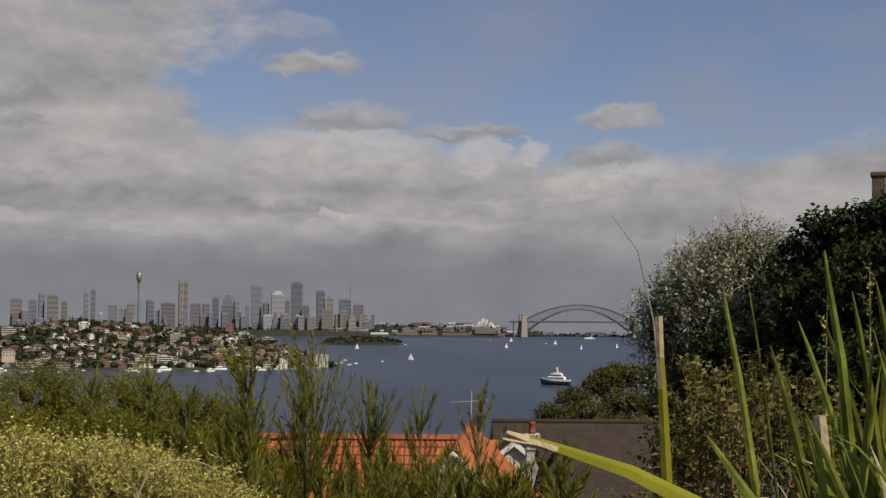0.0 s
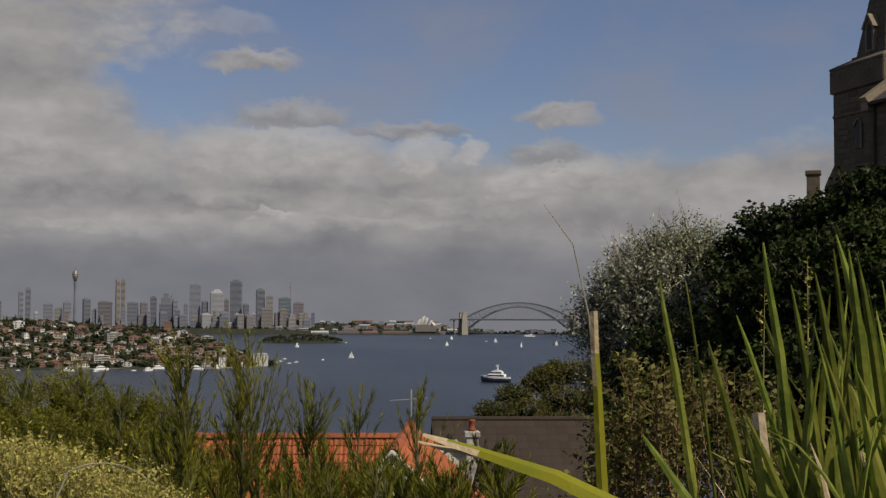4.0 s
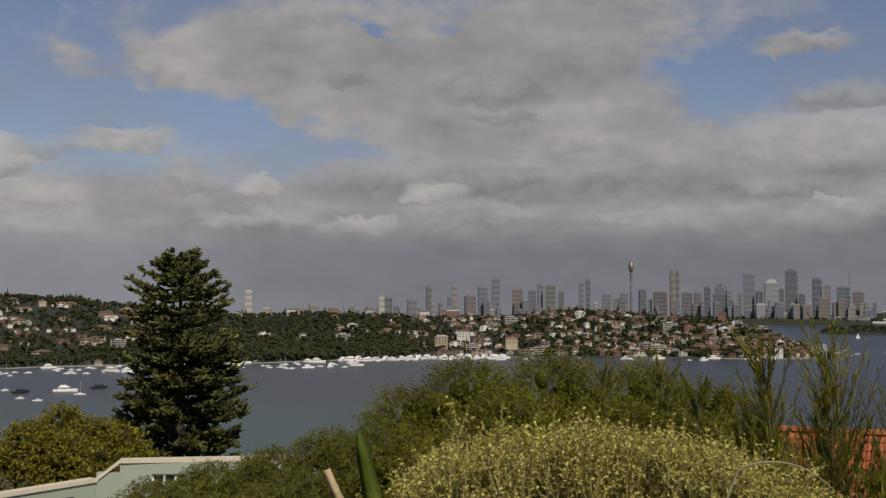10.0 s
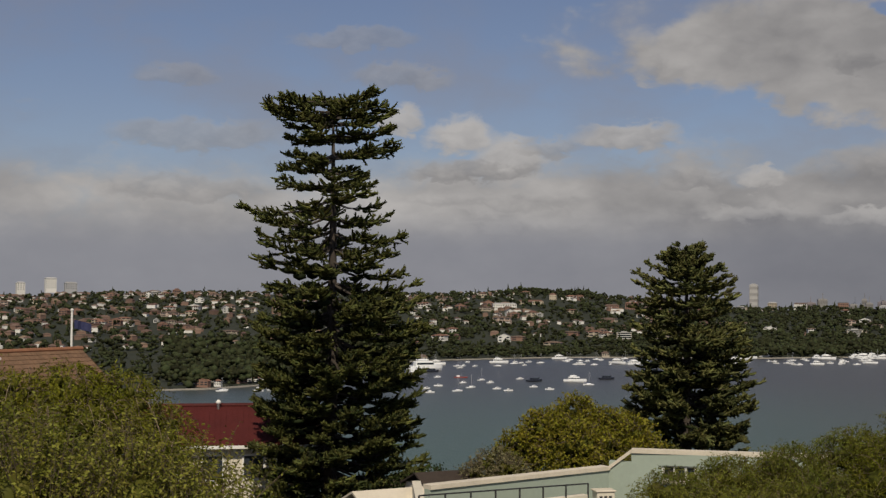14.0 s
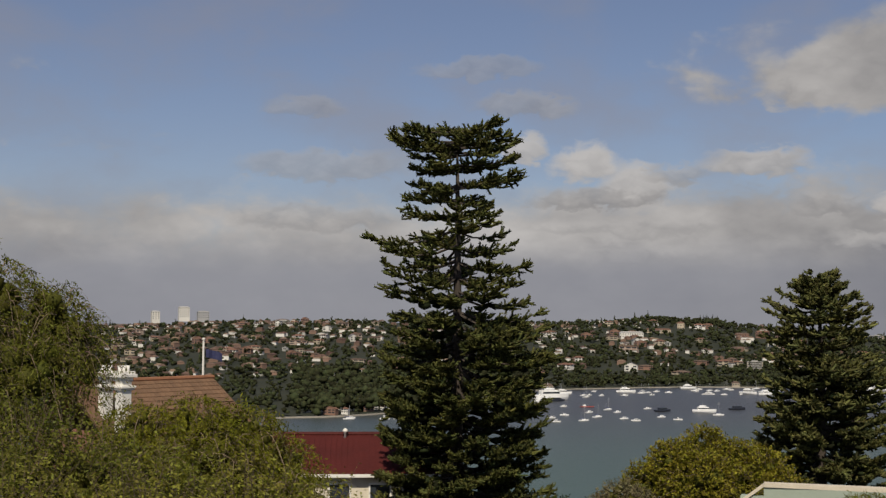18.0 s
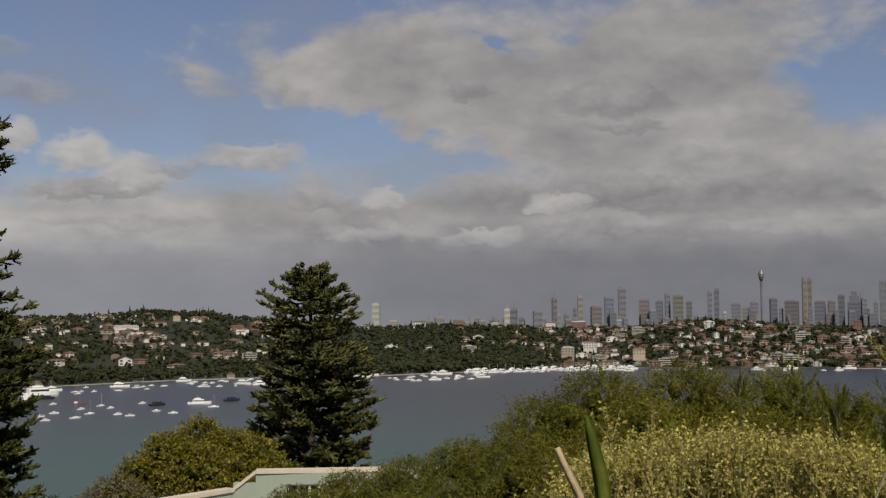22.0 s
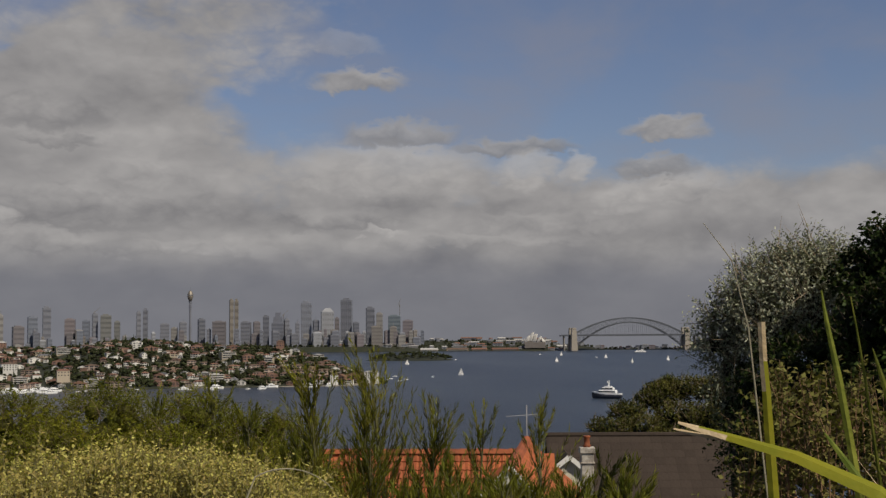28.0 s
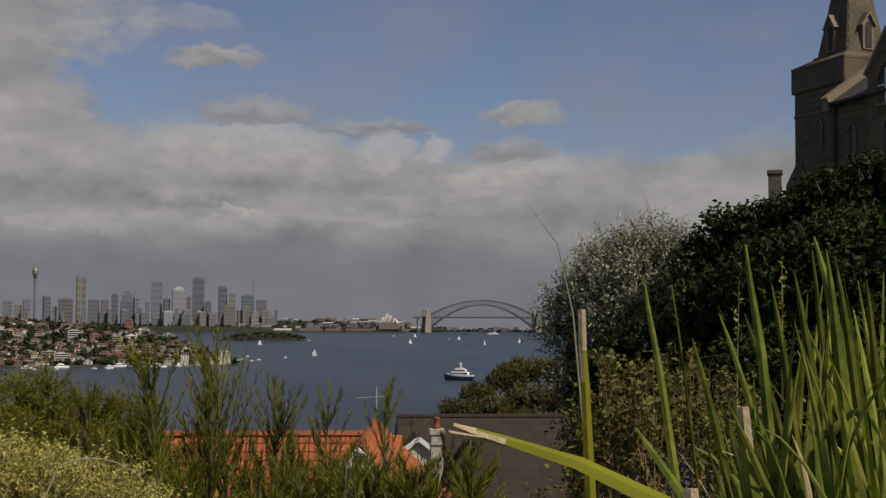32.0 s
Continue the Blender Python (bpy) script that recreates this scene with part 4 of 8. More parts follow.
def waterfront():
    """Low white and red buildings along the quays in front of the city."""
    r = np.random.default_rng(12)
    for k in range(84):
        az = r.uniform(11.6, 19.0) if k < 68 else r.uniform(7.6, 12.0)
        d = r.uniform(4790, 4945)
        w_, hh = r.uniform(12, 44), r.uniform(5, 12)
        base = ground_height(*P(az, d).xy) - 2
        style = ("white", "grey", "cream", "white", "rose")[k % 5]
        t = thing("quay_building", f"low {style} building on the far quay", "building", "buildings along the quays", m=facing(az, d, base, r.uniform(-20, 20)))
        # same hazed colours as the towers
        mat = surface("tower_" + style, HAZE_TINT[style], 0.6, scale=0.08, grain=10, vary=0.15, bump=0)
        part("wall", Shape().box(-w_ / 2, -6, -6, w_ / 2, 6, hh), mat, t)
        part("roof", Shape().loft([[(-w_ / 2 - 1, -7, hh), (w_ / 2 + 1, -7, hh), (w_ / 2 + 1, 7, hh), (-w_ / 2 - 1, 7, hh)], [(-w_ / 2, -0.5, hh + 3.5), (w_ / 2, -0.5, hh + 3.5), (w_ / 2, 0.5, hh + 3.5), (-w_ / 2, 0.5, hh + 3.5)]]),
             roof_tiles(("pale", "slate", "terracotta")[k % 3]), t)
        part("window_band", Shape().box(-w_ * 0.45, -6.1, hh * 0.4, w_ * 0.45, -5.9, hh * 0.7), BAND, t)
    for k in range(16):
        az, d = 6.8 + k * 0.44 + r.uniform(-0.1, 0.1), 4785 + r.uniform(0, 20)
        w_ = r.uniform(16, 30)
        t = thing("wharf_shed", "low pale wharf building at the water", "building", "buildings along the quays", m=facing(az, max(d, interp(az, SHORE) + 12), 1.5))
        mat = wall_paint(("sand", "cream", "white", "grey")[k % 4])
        part("wall", Shape().box(-w_ / 2, -5, -3, w_ / 2, 5, 7 + k % 3 * 2), mat, t)
        part("roof", Shape().box(-w_ / 2 - 0.6, -5.6, 7 + k % 3 * 2, w_ / 2 + 0.6, 5.6, 8.2 + k % 3 * 2), roof_tiles(("pale", "brown")[k % 2]), t)
        part("window_band", Shape().box(-w_ * 0.45, -5.1, 2.5, w_ * 0.45, -4.9, 4.5), BAND, t)
    for az, wide, roofc in ((16.38, 1.22, "terracotta"), (14.2, 1.0, "brown"), (12.9, 0.8, "pale"), (15.2, 0.7, "terracotta")):
        d = interp(az, SHORE) + 14
        w_ = d * radians(wide)
        t = thing("boat_shed", f"long low shed with {roofc} roof at the water's edge", "building", m=facing(az, d, 1.0))
        part("wall", Shape().box(-w_ / 2, -8, -3, w_ / 2, 8, 6), wall_paint("brick" if roofc == "terracotta" else "sand"), t)
        part("roof", Shape().loft([[(-w_ / 2 - 1, -9, 6), (w_ / 2 + 1, -9, 6), (w_ / 2 + 1, 9, 6), (-w_ / 2 - 1, 9, 6)], [(-w_ / 2, -0.5, 12), (w_ / 2, -0.5, 12), (w_ / 2, 0.5, 12), (-w_ / 2, 0.5, 12)]]), roof_tiles(roofc), t)
        part("window_band", Shape().box(-w_ * 0.45, -8.1, 2, w_ * 0.45, -7.9, 4), BAND, t)
    for k in range(26):
        az, d = r.uniform(19.6, 25.5), 4958 + r.uniform(0, 20)
        p = P(az, d)
        w_ = r.uniform(10, 26)
        t = thing("north_shore_building", "small pale building on the north shore behind the bridge", "building", "north shore buildings", m=facing(az, d, ground_height(p.x, p.y)))
        hh = r.uniform(5, 16)
        part("wall", Shape().box(-w_ / 2, -6, -6, w_ / 2, 6, hh), surface("tower_" + ("white", "grey", "rose")[k % 3], HAZE_TINT[("white", "grey", "rose")[k % 3]], 0.6, scale=0.08, grain=10, vary=0.15, bump=0), t)
        part("roof", Shape().box(-w_ / 2 - 0.6, -6.6, hh, w_ / 2 + 0.6, 6.6, hh + 1.2), roof_tiles(("slate", "pale", "terracotta")[k % 3]), t)


waterfront()


# ---- arch bridge ----
def arch_bridge():
    a, b = P(19.62, 4800), P(24.40, 4930)
    span = (b - a).length
    ang = math.degrees(math.atan2(b.y - a.y, b.x - a.x))
    t = thing("arch_bridge", "steel arch bridge with stone pylons across the harbour", "bridge", m=pose(a.x, a.y, 0, rz=ang))
    st = surface("bridge_steel", (0.075, 0.082, 0.095), 0.6, scale=0.1, vary=0.2, bump=0)
    stone = surface("pylon_stone", (0.30, 0.27, 0.225), 0.85, scale=0.1, grain=12, vary=0.2, bump=0.1)
    deck = 59.0
    top = lambda s: 66 + 58 * (1 - (2 * s - 1) ** 2)
    low = lambda s: 14 + 93 * (1 - (2 * s - 1) ** 2)
    n = 26
    for side, y in ((0, -11), (1, 11)):
        web = Shape()
        ring = lambda s, z: [(s * span, y + dy, z + dz) for dy, dz in ((-1.3, -2.1), (1.3, -2.1), (1.3, 2.1), (-1.3, 2.1))]
        upper = Shape().loft([ring(k / n, top(k / n)) for k in range(n + 1)])
        lower = Shape().loft([ring(k / n, low(k / n)) for k in range(n + 1)])
        for k in range(n):
            s0, s1 = k / n, (k + 1) / n
            web.bar((s0 * span, y, low(s0)), (s0 * span, y, top(s0)), 1.0)
            web.bar((s0 * span, y, top(s0)) if k < n / 2 else (s0 * span, y, low(s0)), (s1 * span, y, low(s1)) if k < n / 2 else (s1 * span, y, top(s1)), 1.0)
        part("upper_chord", upper, st, t)
        part("lower_chord", lower, st, t)
        part("web_bracing", web, st, t)["kind"] = "stuff"
        for k in range(3, n - 2):
            s = k / n
            if low(s) > deck:
                part("hanger", Shape().bar((s * span, y, deck), (s * span, y, low(s)), 0.8), st, t)
    part("deck", Shape().box(-62, -13, deck - 4.5, span + 120, 13, deck), st, t)
    part("railing", Shape().box(-62, -13.4, deck, span + 120, -13.0, deck + 2), st, t)
    for x in (-13, span + 13):
        for y in (-19, 19):
            py = part("pylon", Shape().loft([[(x - h, y - h * 0.8, z), (x + h, y - h * 0.8, z), (x + h, y + h * 0.8, z), (x - h, y + h * 0.8, z)] for h, z in ((13, -4), (11.5, 20), (10, deck), (8.4, 80), (8.4, 82))]), stone, t)
            part("pylon_cap", Shape().box(x - 9.2, y - 7.8, 82, x + 9.2, y + 7.8, 84, 0.6).box(x - 7.2, y - 5.8, 83.5, x + 7.2, y + 5.8, 87, 0.6), stone, py)
    for x in (-48, span + 50, span + 85, span + 115):
        part("pier", Shape().box(x - 1.3, -9, -5, x + 1.3, 9, deck - 3.5), stone, t)


arch_bridge()


# ---- shell-roofed hall ----
def shell_hall():
    az, d = 17.75, 4800
    t = thing("shell_roofed_hall", "white concert hall with sail-like shell roofs on a podium", "hall", m=facing(az, d, 22, 0))
    white = surface("shell_tiles", (0.50, 0.48, 0.44), 0.5, scale=0.1, vary=0.15, bump=0)
    stone = surface("podium_stone", (0.17, 0.15, 0.135), 0.8, scale=0.1, vary=0.2, bump=0)
    part("podium", Shape().box(-40, -24, -12, 40, 24, 11, 1.0), stone, t, "brown stone podium")
    part("glazing", Shape().box(-33, -10, 11, 33, 10, 17), BAND, t)
    for x, h, lean, w_, y in ((-27, 26, 1, 13, -6), (-14, 38, 1, 16, -6), (2, 30, 1, 13, -6), (18, 22, 1, 11, -6), (30, 17, -1, 10, -6), (-20, 24, 1, 12, 12), (-4, 32, 1, 14, 12), (16, 21, 1, 11, 12)):
        s = Shape()
        k = 8
        ridge = [Vector((x + lean * (w_ * 0.75 - w_ * 1.9 * (i / k)), y, 11 + h * (1 - (i / k) ** 2.1))) for i in range(k + 1)]
        for sy in (-1, 1):
            foot = [Vector((x + lean * (w_ * 0.1 - w_ * 1.0 * (i / k)), y + sy * (9 * (1 - 0.5 * i / k)), 11)) for i in range(k + 1)]
            rows = []
            for i in range(k + 1):
                rows.append([ridge[i].lerp(foot[i], j / 6) + Vector((0, sy * 3.4 * math.sin(math.pi * j / 6) * (1 - i / k * 0.5), 1.5 * math.sin(math.pi * j / 6))) for j in range(7)])
            s.loft(rows, caps=False, closed=False)
        ob = part("shell", s, white, t, smooth=True)
        mod = ob.modifiers.new("thickness", "SOLIDIFY")
        mod.thickness = 0.8


shell_hall()


# ---- boats ----
HULL = surface("hull_white", (0.80, 0.80, 0.78), 0.35, per_object=0.08, vary=0.1, bump=0)
NAVY = surface("hull_navy", (0.03, 0.035, 0.05), 0.35, vary=0.2, bump=0)
SPAR = surface("spar", (0.55, 0.55, 0.55), 0.4, metal=0.4, bump=0)
CLOTH = surface("sail_cloth", (0.80, 0.79, 0.75), 0.7, vary=0.1, bump=0.05)


def hull_shape(l, b, h, sheer=0.25):
    prof = [(-0.5, 0.72), (-0.3, 0.95), (0.0, 1.0), (0.25, 0.8), (0.42, 0.4), (0.5, 0.04)]
    rings = []
    for x, k in prof:
        hh = h * (1 + sheer * max(0, x) * 2)
        rings.append([(x * l * (0.94 if z == 0 else 1), y * b / 2 * k * (0.7 if z == 0 else 1), z * hh - 0.2) for y, z in ((-1, 1), (-1, 0.45), (-1, 0), (1, 0), (1, 0.45), (1, 1))])
    return Shape().loft(rings)


def make_boat(kind):
    if kind == "sail":
        t = thing("sailing_yacht", "moored white sailing yacht with bare mast", "boat", "boats in the bay")
        part("hull", hull_shape(9.5, 2.9, 1.2), HULL, t)
        part("cabin", Shape().box(-1.6, -0.9, 0.9, 2.2, 0.9, 1.7, 0.25), HULL, t)
        part("mast", Shape().turned([(0.13, 0.8), (0.1, 11.5)], 6, 0.6), SPAR, t)
        part("boom", Shape().tube([(0.6, 0, 2.3), (-3.4, 0, 2.4)], 0.22, 6), surface("sail_cover", (0.08, 0.10, 0.2), 0.8), t, "furled sail under a cover")
        part("forestay", Shape().bar((0.6, 0, 11.3), (4.6, 0, 1.1), 0.06), SPAR, t)
        part("backstay", Shape().bar((0.6, 0, 11.3), (-4.5, 0, 1.1), 0.06), SPAR, t)
    elif kind == "dinghy":
        t = thing("boat_under_sail", "sailing boat under white sails on the harbour", "boat", "boats in the bay")
        part("hull", hull_shape(9.5, 2.9, 1.2), HULL, t)
        part("mast", Shape().turned([(0.13, 0.8), (0.1, 13)], 6, 0.6), SPAR, t)
        part("mainsail", Shape().loft([[(0.5, 0, 2.0), (0.5, 0, 12.8), (0.45, 0.02, 12.8), (0.45, 0.05, 2.0)], [(-2.2, 0.5, 2.1), (-0.6, 0.3, 9.5), (-0.6, 0.35, 9.5), (-2.2, 0.55, 2.1)], [(-4.4, 0.8, 2.2), (-2.8, 0.6, 5.0), (-2.8, 0.65, 5.0), (-4.4, 0.85, 2.2)]]), CLOTH, t)
        part("jib", Shape().loft([[(4.5, 0, 1.4), (4.5, 0.05, 1.4), (4.45, 0.05, 1.5)], [(0.9, 0.6, 1.6), (0.9, 0.65, 1.6), (0.75, 0.1, 11.2)]]), CLOTH, t)
    elif kind == "motor":
        t = thing("motor_boat", "small white motor boat at its mooring", "boat", "boats in the bay")
        part("hull", hull_shape(7.5, 2.6, 1.2), HULL, t)
        part("cabin", Shape().box(-1.2, -0.95, 0.9, 1.5, 0.95, 2.0, 0.25), HULL, t)
        part("window", Shape().box(-1.0, -0.97, 1.35, 1.52, 0.97, 1.75), WIN, t)
    elif kind == "cruiser":
        t = thing("cabin_cruiser", "white cabin cruiser with flybridge", "boat", "boats in the bay")
        part("hull", hull_shape(12, 3.8, 1.7), HULL, t)
        part("cabin", Shape().box(-3.5, -1.5, 1.3, 2.4, 1.5, 2.9, 0.3), HULL, t)
        part("window", Shape().box(-3.2, -1.52, 1.9, 2.42, 1.52, 2.5), WIN, t)
        part("flybridge", Shape().box(-2.6, -1.3, 2.9, 0.9, 1.3, 3.6, 0.2), HULL, t)
        part("mast", Shape().turned([(0.08, 3.4), (0.05, 5.5)], 6, -1), SPAR, t)
    elif kind == "launch":
        t = thing("dark_launch", "dark-hulled wooden launch on its mooring", "boat", "boats in the bay")
        part("hull", hull_shape(11, 3.2, 1.3), NAVY, t)
        part("cabin", Shape().box(-3, -1.2, 1.0, 2.4, 1.2, 2.3, 0.2), NAVY, t)
        part("window", Shape().box(-2.8, -1.22, 1.5, 2.42, 1.22, 2.0), WIN, t)
    elif kind == "red":
        t = thing("red_workboat", "low red work boat by the moorings", "boat", "boats in the bay")
        part("hull", hull_shape(13, 3.4, 1.0), surface("hull_red", (0.35, 0.07, 0.05), 0.5), t)
        part("cabin", Shape().box(-4, -1.0, 0.8, -1, 1.0, 2.4, 0.2), HULL, t)
        part("mast", Shape().turned([(0.1, 0.8), (0.07, 5.5)], 6, 1), SPAR, t)
    else:
        t = thing("ferry", "long low passenger ferry beneath the bridge", "boat", "boats in the bay")
        part("hull", hull_shape(46, 9, 3), HULL, t)
        part("deckhouse", Shape().box(-18, -4, 2.4, 15, 4, 6.5, 0.4), HULL, t)
        part("window", Shape().box(-17, -4.1, 3.6, 15.1, 4.1, 5.2), WIN, t)
        part("wheelhouse", Shape().box(4, -2.4, 6.5, 9, 2.4, 9, 0.3), HULL, t)
    return t


FLEET = {}
turn_rng = np.random.default_rng(44)


def boat(az, d, kind, turn=None, size=1.0):
    p = P(az, d)
    m = pose(p.x, p.y, 0, rz=(-az + 20 + turn_rng.normal(0, 22)) if turn is None else turn) @ Matrix.Scale(size, 4)
    if kind in FLEET:
        return copy_thing(FLEET[kind], m)
    FLEET[kind] = make_boat(kind)
    FLEET[kind].matrix_basis = m
    return FLEET[kind]


boat(-30.65, 1210, "cruiser", size=1.7)
boat(-30.25, 1265, "cruiser", size=1.9)
boat(-29.95, 1240, "launch", size=1.5)
boat(-27.65, 1119, "sail")
boat(-28.13, 1031, "sail")
boat(-28.74, 992, "sail")
boat(-28.60, 1156, "red")
boat(-29.63, 1048, "motor")
boat(-30.19, 1015, "motor")
boat(-30.01, 976, "motor")
boat(-27.23, 1089, "motor")
boat(-26.93, 1017, "motor")
boat(-26.41, 1000, "motor")
boat(-25.88, 1139, "motor")
boat(-25.21, 1115, "launch")
boat(-25.26, 1042, "motor")
boat(-24.53, 1017, "motor")
boat(-26.16, 1393, "sail")
boat(-24.94, 1412, "sail")
boat(-28.49, 1084, "motor")
boat(-29.66, 1155, "motor")
boat(-23.37, 1110, "cruiser")
boat(-22.76, 1076, "sail")
boat(-21.93, 1156, "launch")
boat(-13.98, 1479, "sail")
boat(-12.72, 1482, "motor")
boat(-12.16, 1501, "motor")
boat(-13.28, 1580, "motor")
boat(-14.89, 1613, "cruiser")
boat(-15.62, 1577, "cruiser")
boat(-13.54, 1745, "sail")
boat(-22.40, 1501, "sail")
boat(-20.87, 1454, "motor")
boat(-23.17, 1418, "motor")
boat(20.97, 3503, "dinghy")
boat(22.16, 2967, "dinghy")
boat(23.76, 3191, "dinghy")
boat(18.74, 3065, "dinghy")
boat(18.95, 3871, "dinghy")
boat(17.97, 4002, "motor")
boat(14.10, 3340, "motor")
boat(14.35, 2198, "dinghy")
boat(22.52, 4400, "ferry")
boat(20.53, 3572, "motor")
boat(13.05, 2090, "motor")
boat(11.88, 2899, "dinghy")
boat(10.95, 1978, "motor")
boat(11.31, 2134, "motor")
boat(11.53, 1947, "motor")
boat(11.83, 1993, "motor")
boat(11.13, 2027, "motor")


def moorings():
    r = np.random.default_rng(3)
    for a0, a1, back0, back1, many in ((-31, -17, 25, 170, 34), (-17, -9, 20, 190, 30), (-9, -3, 15, 90, 14), (-3, 9, 15, 80, 16), (-41, -36, 20, 70, 9)):
        for _ in range(many):
            az = r.uniform(a0, a1)
            boat(az, interp(az, SHORE) - r.uniform(back0, back1), str(r.choice(["sail", "motor", "motor", "cruiser"])), size=r.uniform(0.75, 1.1))
    # the marina: rows of berths along jetties
    jetty = surface("jetty_boards", (0.22, 0.20, 0.17), 0.9)
    for k in range(6):
        az = -10.6 + k * 1.25
        d = interp(az, SHORE)
        t = thing("jetty", "grey timber marina jetty on piles", "jetty", m=facing(az, d - 26, 0))
        part("walkway", Shape().box(-16, -1.2, 0.9, 16, 1.2, 1.3), jetty, t)
        part("gangway", Shape().box(-1.2, 1.2, 0.9, 1.2, 34, 1.3), jetty, t)
        for x in (-15, -7, 7, 15):
            part("pile", Shape().turned([(0.3, -3), (0.3, 2.6)], 8, x, 1.4), jetty, t)
        for j in range(13):
            boat(az + (j - 6) * 0.097, d - 40 + (j % 3) * 14, ("cruiser", "cruiser", "sail", "motor")[(j * 5 + k) % 4], turn=-az + r.choice([70, 90, 20]) + r.normal(0, 8), size=r.uniform(0.65, 1.05))
    # superyacht
    az, d = 20.98, 1425
    t = thing("superyacht", "large white superyacht with dark hull and radar mast", "boat", m=facing(az, d, 0, 158) @ Matrix.Diagonal((1, 1, 1.45, 1)))
    part("hull", hull_shape(36, 7, 3.4, 0.5), NAVY, t, "navy-blue hull")
    part("bulwark", Shape().loft([[(x * 35.8, y * 3.55 * k, z) for y, z in ((-1, 3.0 + max(0, x) * 2.6), (-1, 4.2 + max(0, x) * 2.6), (1, 4.2 + max(0, x) * 2.6), (1, 3.0 + max(0, x) * 2.6))] for x, k in ((-0.5, 0.72), (-0.3, 0.95), (0, 1.0), (0.25, 0.8), (0.42, 0.4), (0.5, 0.05))]), HULL, t)
    part("main_deckhouse", Shape().box(-12, -2.9, 4.2, 9, 2.9, 6.6, 0.6), HULL, t)
    part("window", Shape().box(-11, -2.95, 4.9, 9.05, 2.95, 5.9), WIN, t)
    part("upper_deckhouse", Shape().box(-9, -2.4, 6.6, 5, 2.4, 8.8, 0.6), HULL, t)
    part("window", Shape().box(-8, -2.45, 7.2, 5.05, 2.45, 8.2), WIN, t)
    part("sun_deck", Shape().box(-6.5, -2.0, 8.8, 2, 2.0, 9.6, 0.3), HULL, t)
    part("radar_mast", Shape().loft([[(x + 0.9 * sx * k, sy * 0.7 * k, z) for sx, sy in ((-1, -1), (1, -1), (1, 1), (-1, 1))] for x, k, z in ((-2.5, 1, 9.6), (-3.2, 0.5, 14))]), HULL, t)
    part("radar_dome", Shape().turned([(0.1, 12.0), (0.9, 12.4), (0.9, 13.2), (0.1, 13.8)], 10, -1.2), HULL, t)


moorings()

# ---- plants: generators ----
def unit(v):
    return v / np.maximum(np.linalg.norm(v, axis=-1, keepdims=True), 1e-9)


def leaves(pos, way, length, width, r, bend=0.15):
    """Pointed leaves with a bent midrib: corners and faces."""
    k = len(pos)
    side = unit(np.cross(way, unit(r.normal(size=(k, 3)))))
    nrm = np.cross(side, way)
    length, width = np.broadcast_to(length, k)[:, None], np.broadcast_to(width, k)[:, None]
    mid = pos + way * length * 0.45
    v = np.stack([pos, mid + side * width / 2 + nrm * length * bend * 0.4, pos + way * length - nrm * length * bend, mid - side * width / 2 + nrm * length * bend * 0.4], 1)
    f = np.arange(4 * k).reshape(k, 4)
    return v.reshape(-1, 3), f


def sprays(start, way, length, per, leaf_l, leaf_w, r, droop=0.2, spread=0.6, t0=0.1):
    """Leafy twigs: leaves set along bent stems."""
    k = len(start)
    length = np.broadcast_to(length, k)
    t = np.tile(np.linspace(t0, 1, per), (k, 1)) + r.uniform(-0.04, 0.04, (k, per))
    down = np.array([0, 0, -1.0])
    p = start[:, None] + way[:, None] * (length[:, None] * t)[..., None] + down * (droop * length[:, None] * t ** 2)[..., None]
    tang = unit(way[:, None] + down * (2 * droop * t)[..., None])
    out = unit(np.cross(tang, r.normal(size=(k, per, 3))))
    d = unit(tang * (1 - spread) + out * spread + down * droop * 0.3)
    ll = leaf_l * r.uniform(0.65, 1.25, k * per)
    return leaves(p.reshape(-1, 3), d.reshape(-1, 3), ll, leaf_w * r.uniform(0.7, 1.3, k * per), r)


def twigs(start, way, length, thick, r, droop=0.2, seg=3, taper=0.85):
    """Thin three-sided stems that taper towards their ends."""
    k = len(start)
    length = np.broadcast_to(length, k)
    down = np.array([0, 0, -1.0])
    a = unit(np.cross(way, r.normal(size=(k, 3))))
    b = np.cross(way, a)
    rings = []
    for s in range(seg + 1):
        t = s / seg
        c = start + way * (length * t)[:, None] + down * (droop * length * t * t)[:, None]
        q = thick * (1 - taper * t)
        rings.append(np.stack([c + a * q, c - a * q * 0.5 + b * q * 0.87, c - a * q * 0.5 - b * q * 0.87], 1))
    v = np.stack(rings, 1)
    f = []
    for s in range(seg):
        for j in range(3):
            j2 = (j + 1) % 3
            f.append((s * 3 + j, s * 3 + j2, s * 3 + 3 + j2, s * 3 + 3 + j))
    f = np.array(f)[None] + (3 * (seg + 1)) * np.arange(k)[:, None, None]
    return v.reshape(-1, 3), f.reshape(-1, 4)


def joined(parts):
    vs, fs, n = [], [], 0
    for v, f in parts:
        vs.append(v)
        fs.append(f + n)
        n += len(v)
    return np.concatenate(vs), np.concatenate(fs)


def mass(name, v, f, mat, parent, label=""):
    """One joined part of many small pieces that nobody could count."""
    ob = part(name, raw_mesh(name, v, f, mat), None, parent, label)
    ob["kind"] = "stuff"
    return ob


def lobe_points(lobes, many, r, shell=0.7):
    """Places in the outer shell of rounded lobes, with their outward directions."""
    c = np.array([l[0] for l in lobes], float)
    s = np.array([l[1] for l in lobes], float)
    area = (s[:, 0] * s[:, 1] + s[:, 0] * s[:, 2]) + 1e-6
    pick = r.choice(len(c), many, p=area / area.sum())
    o = unit(r.normal(size=(many, 3)))
    q = r.uniform(shell ** 3, 1, many) ** (1 / 3)
    return c[pick] + o * s[pick] * q[:, None], unit(o / s[pick])


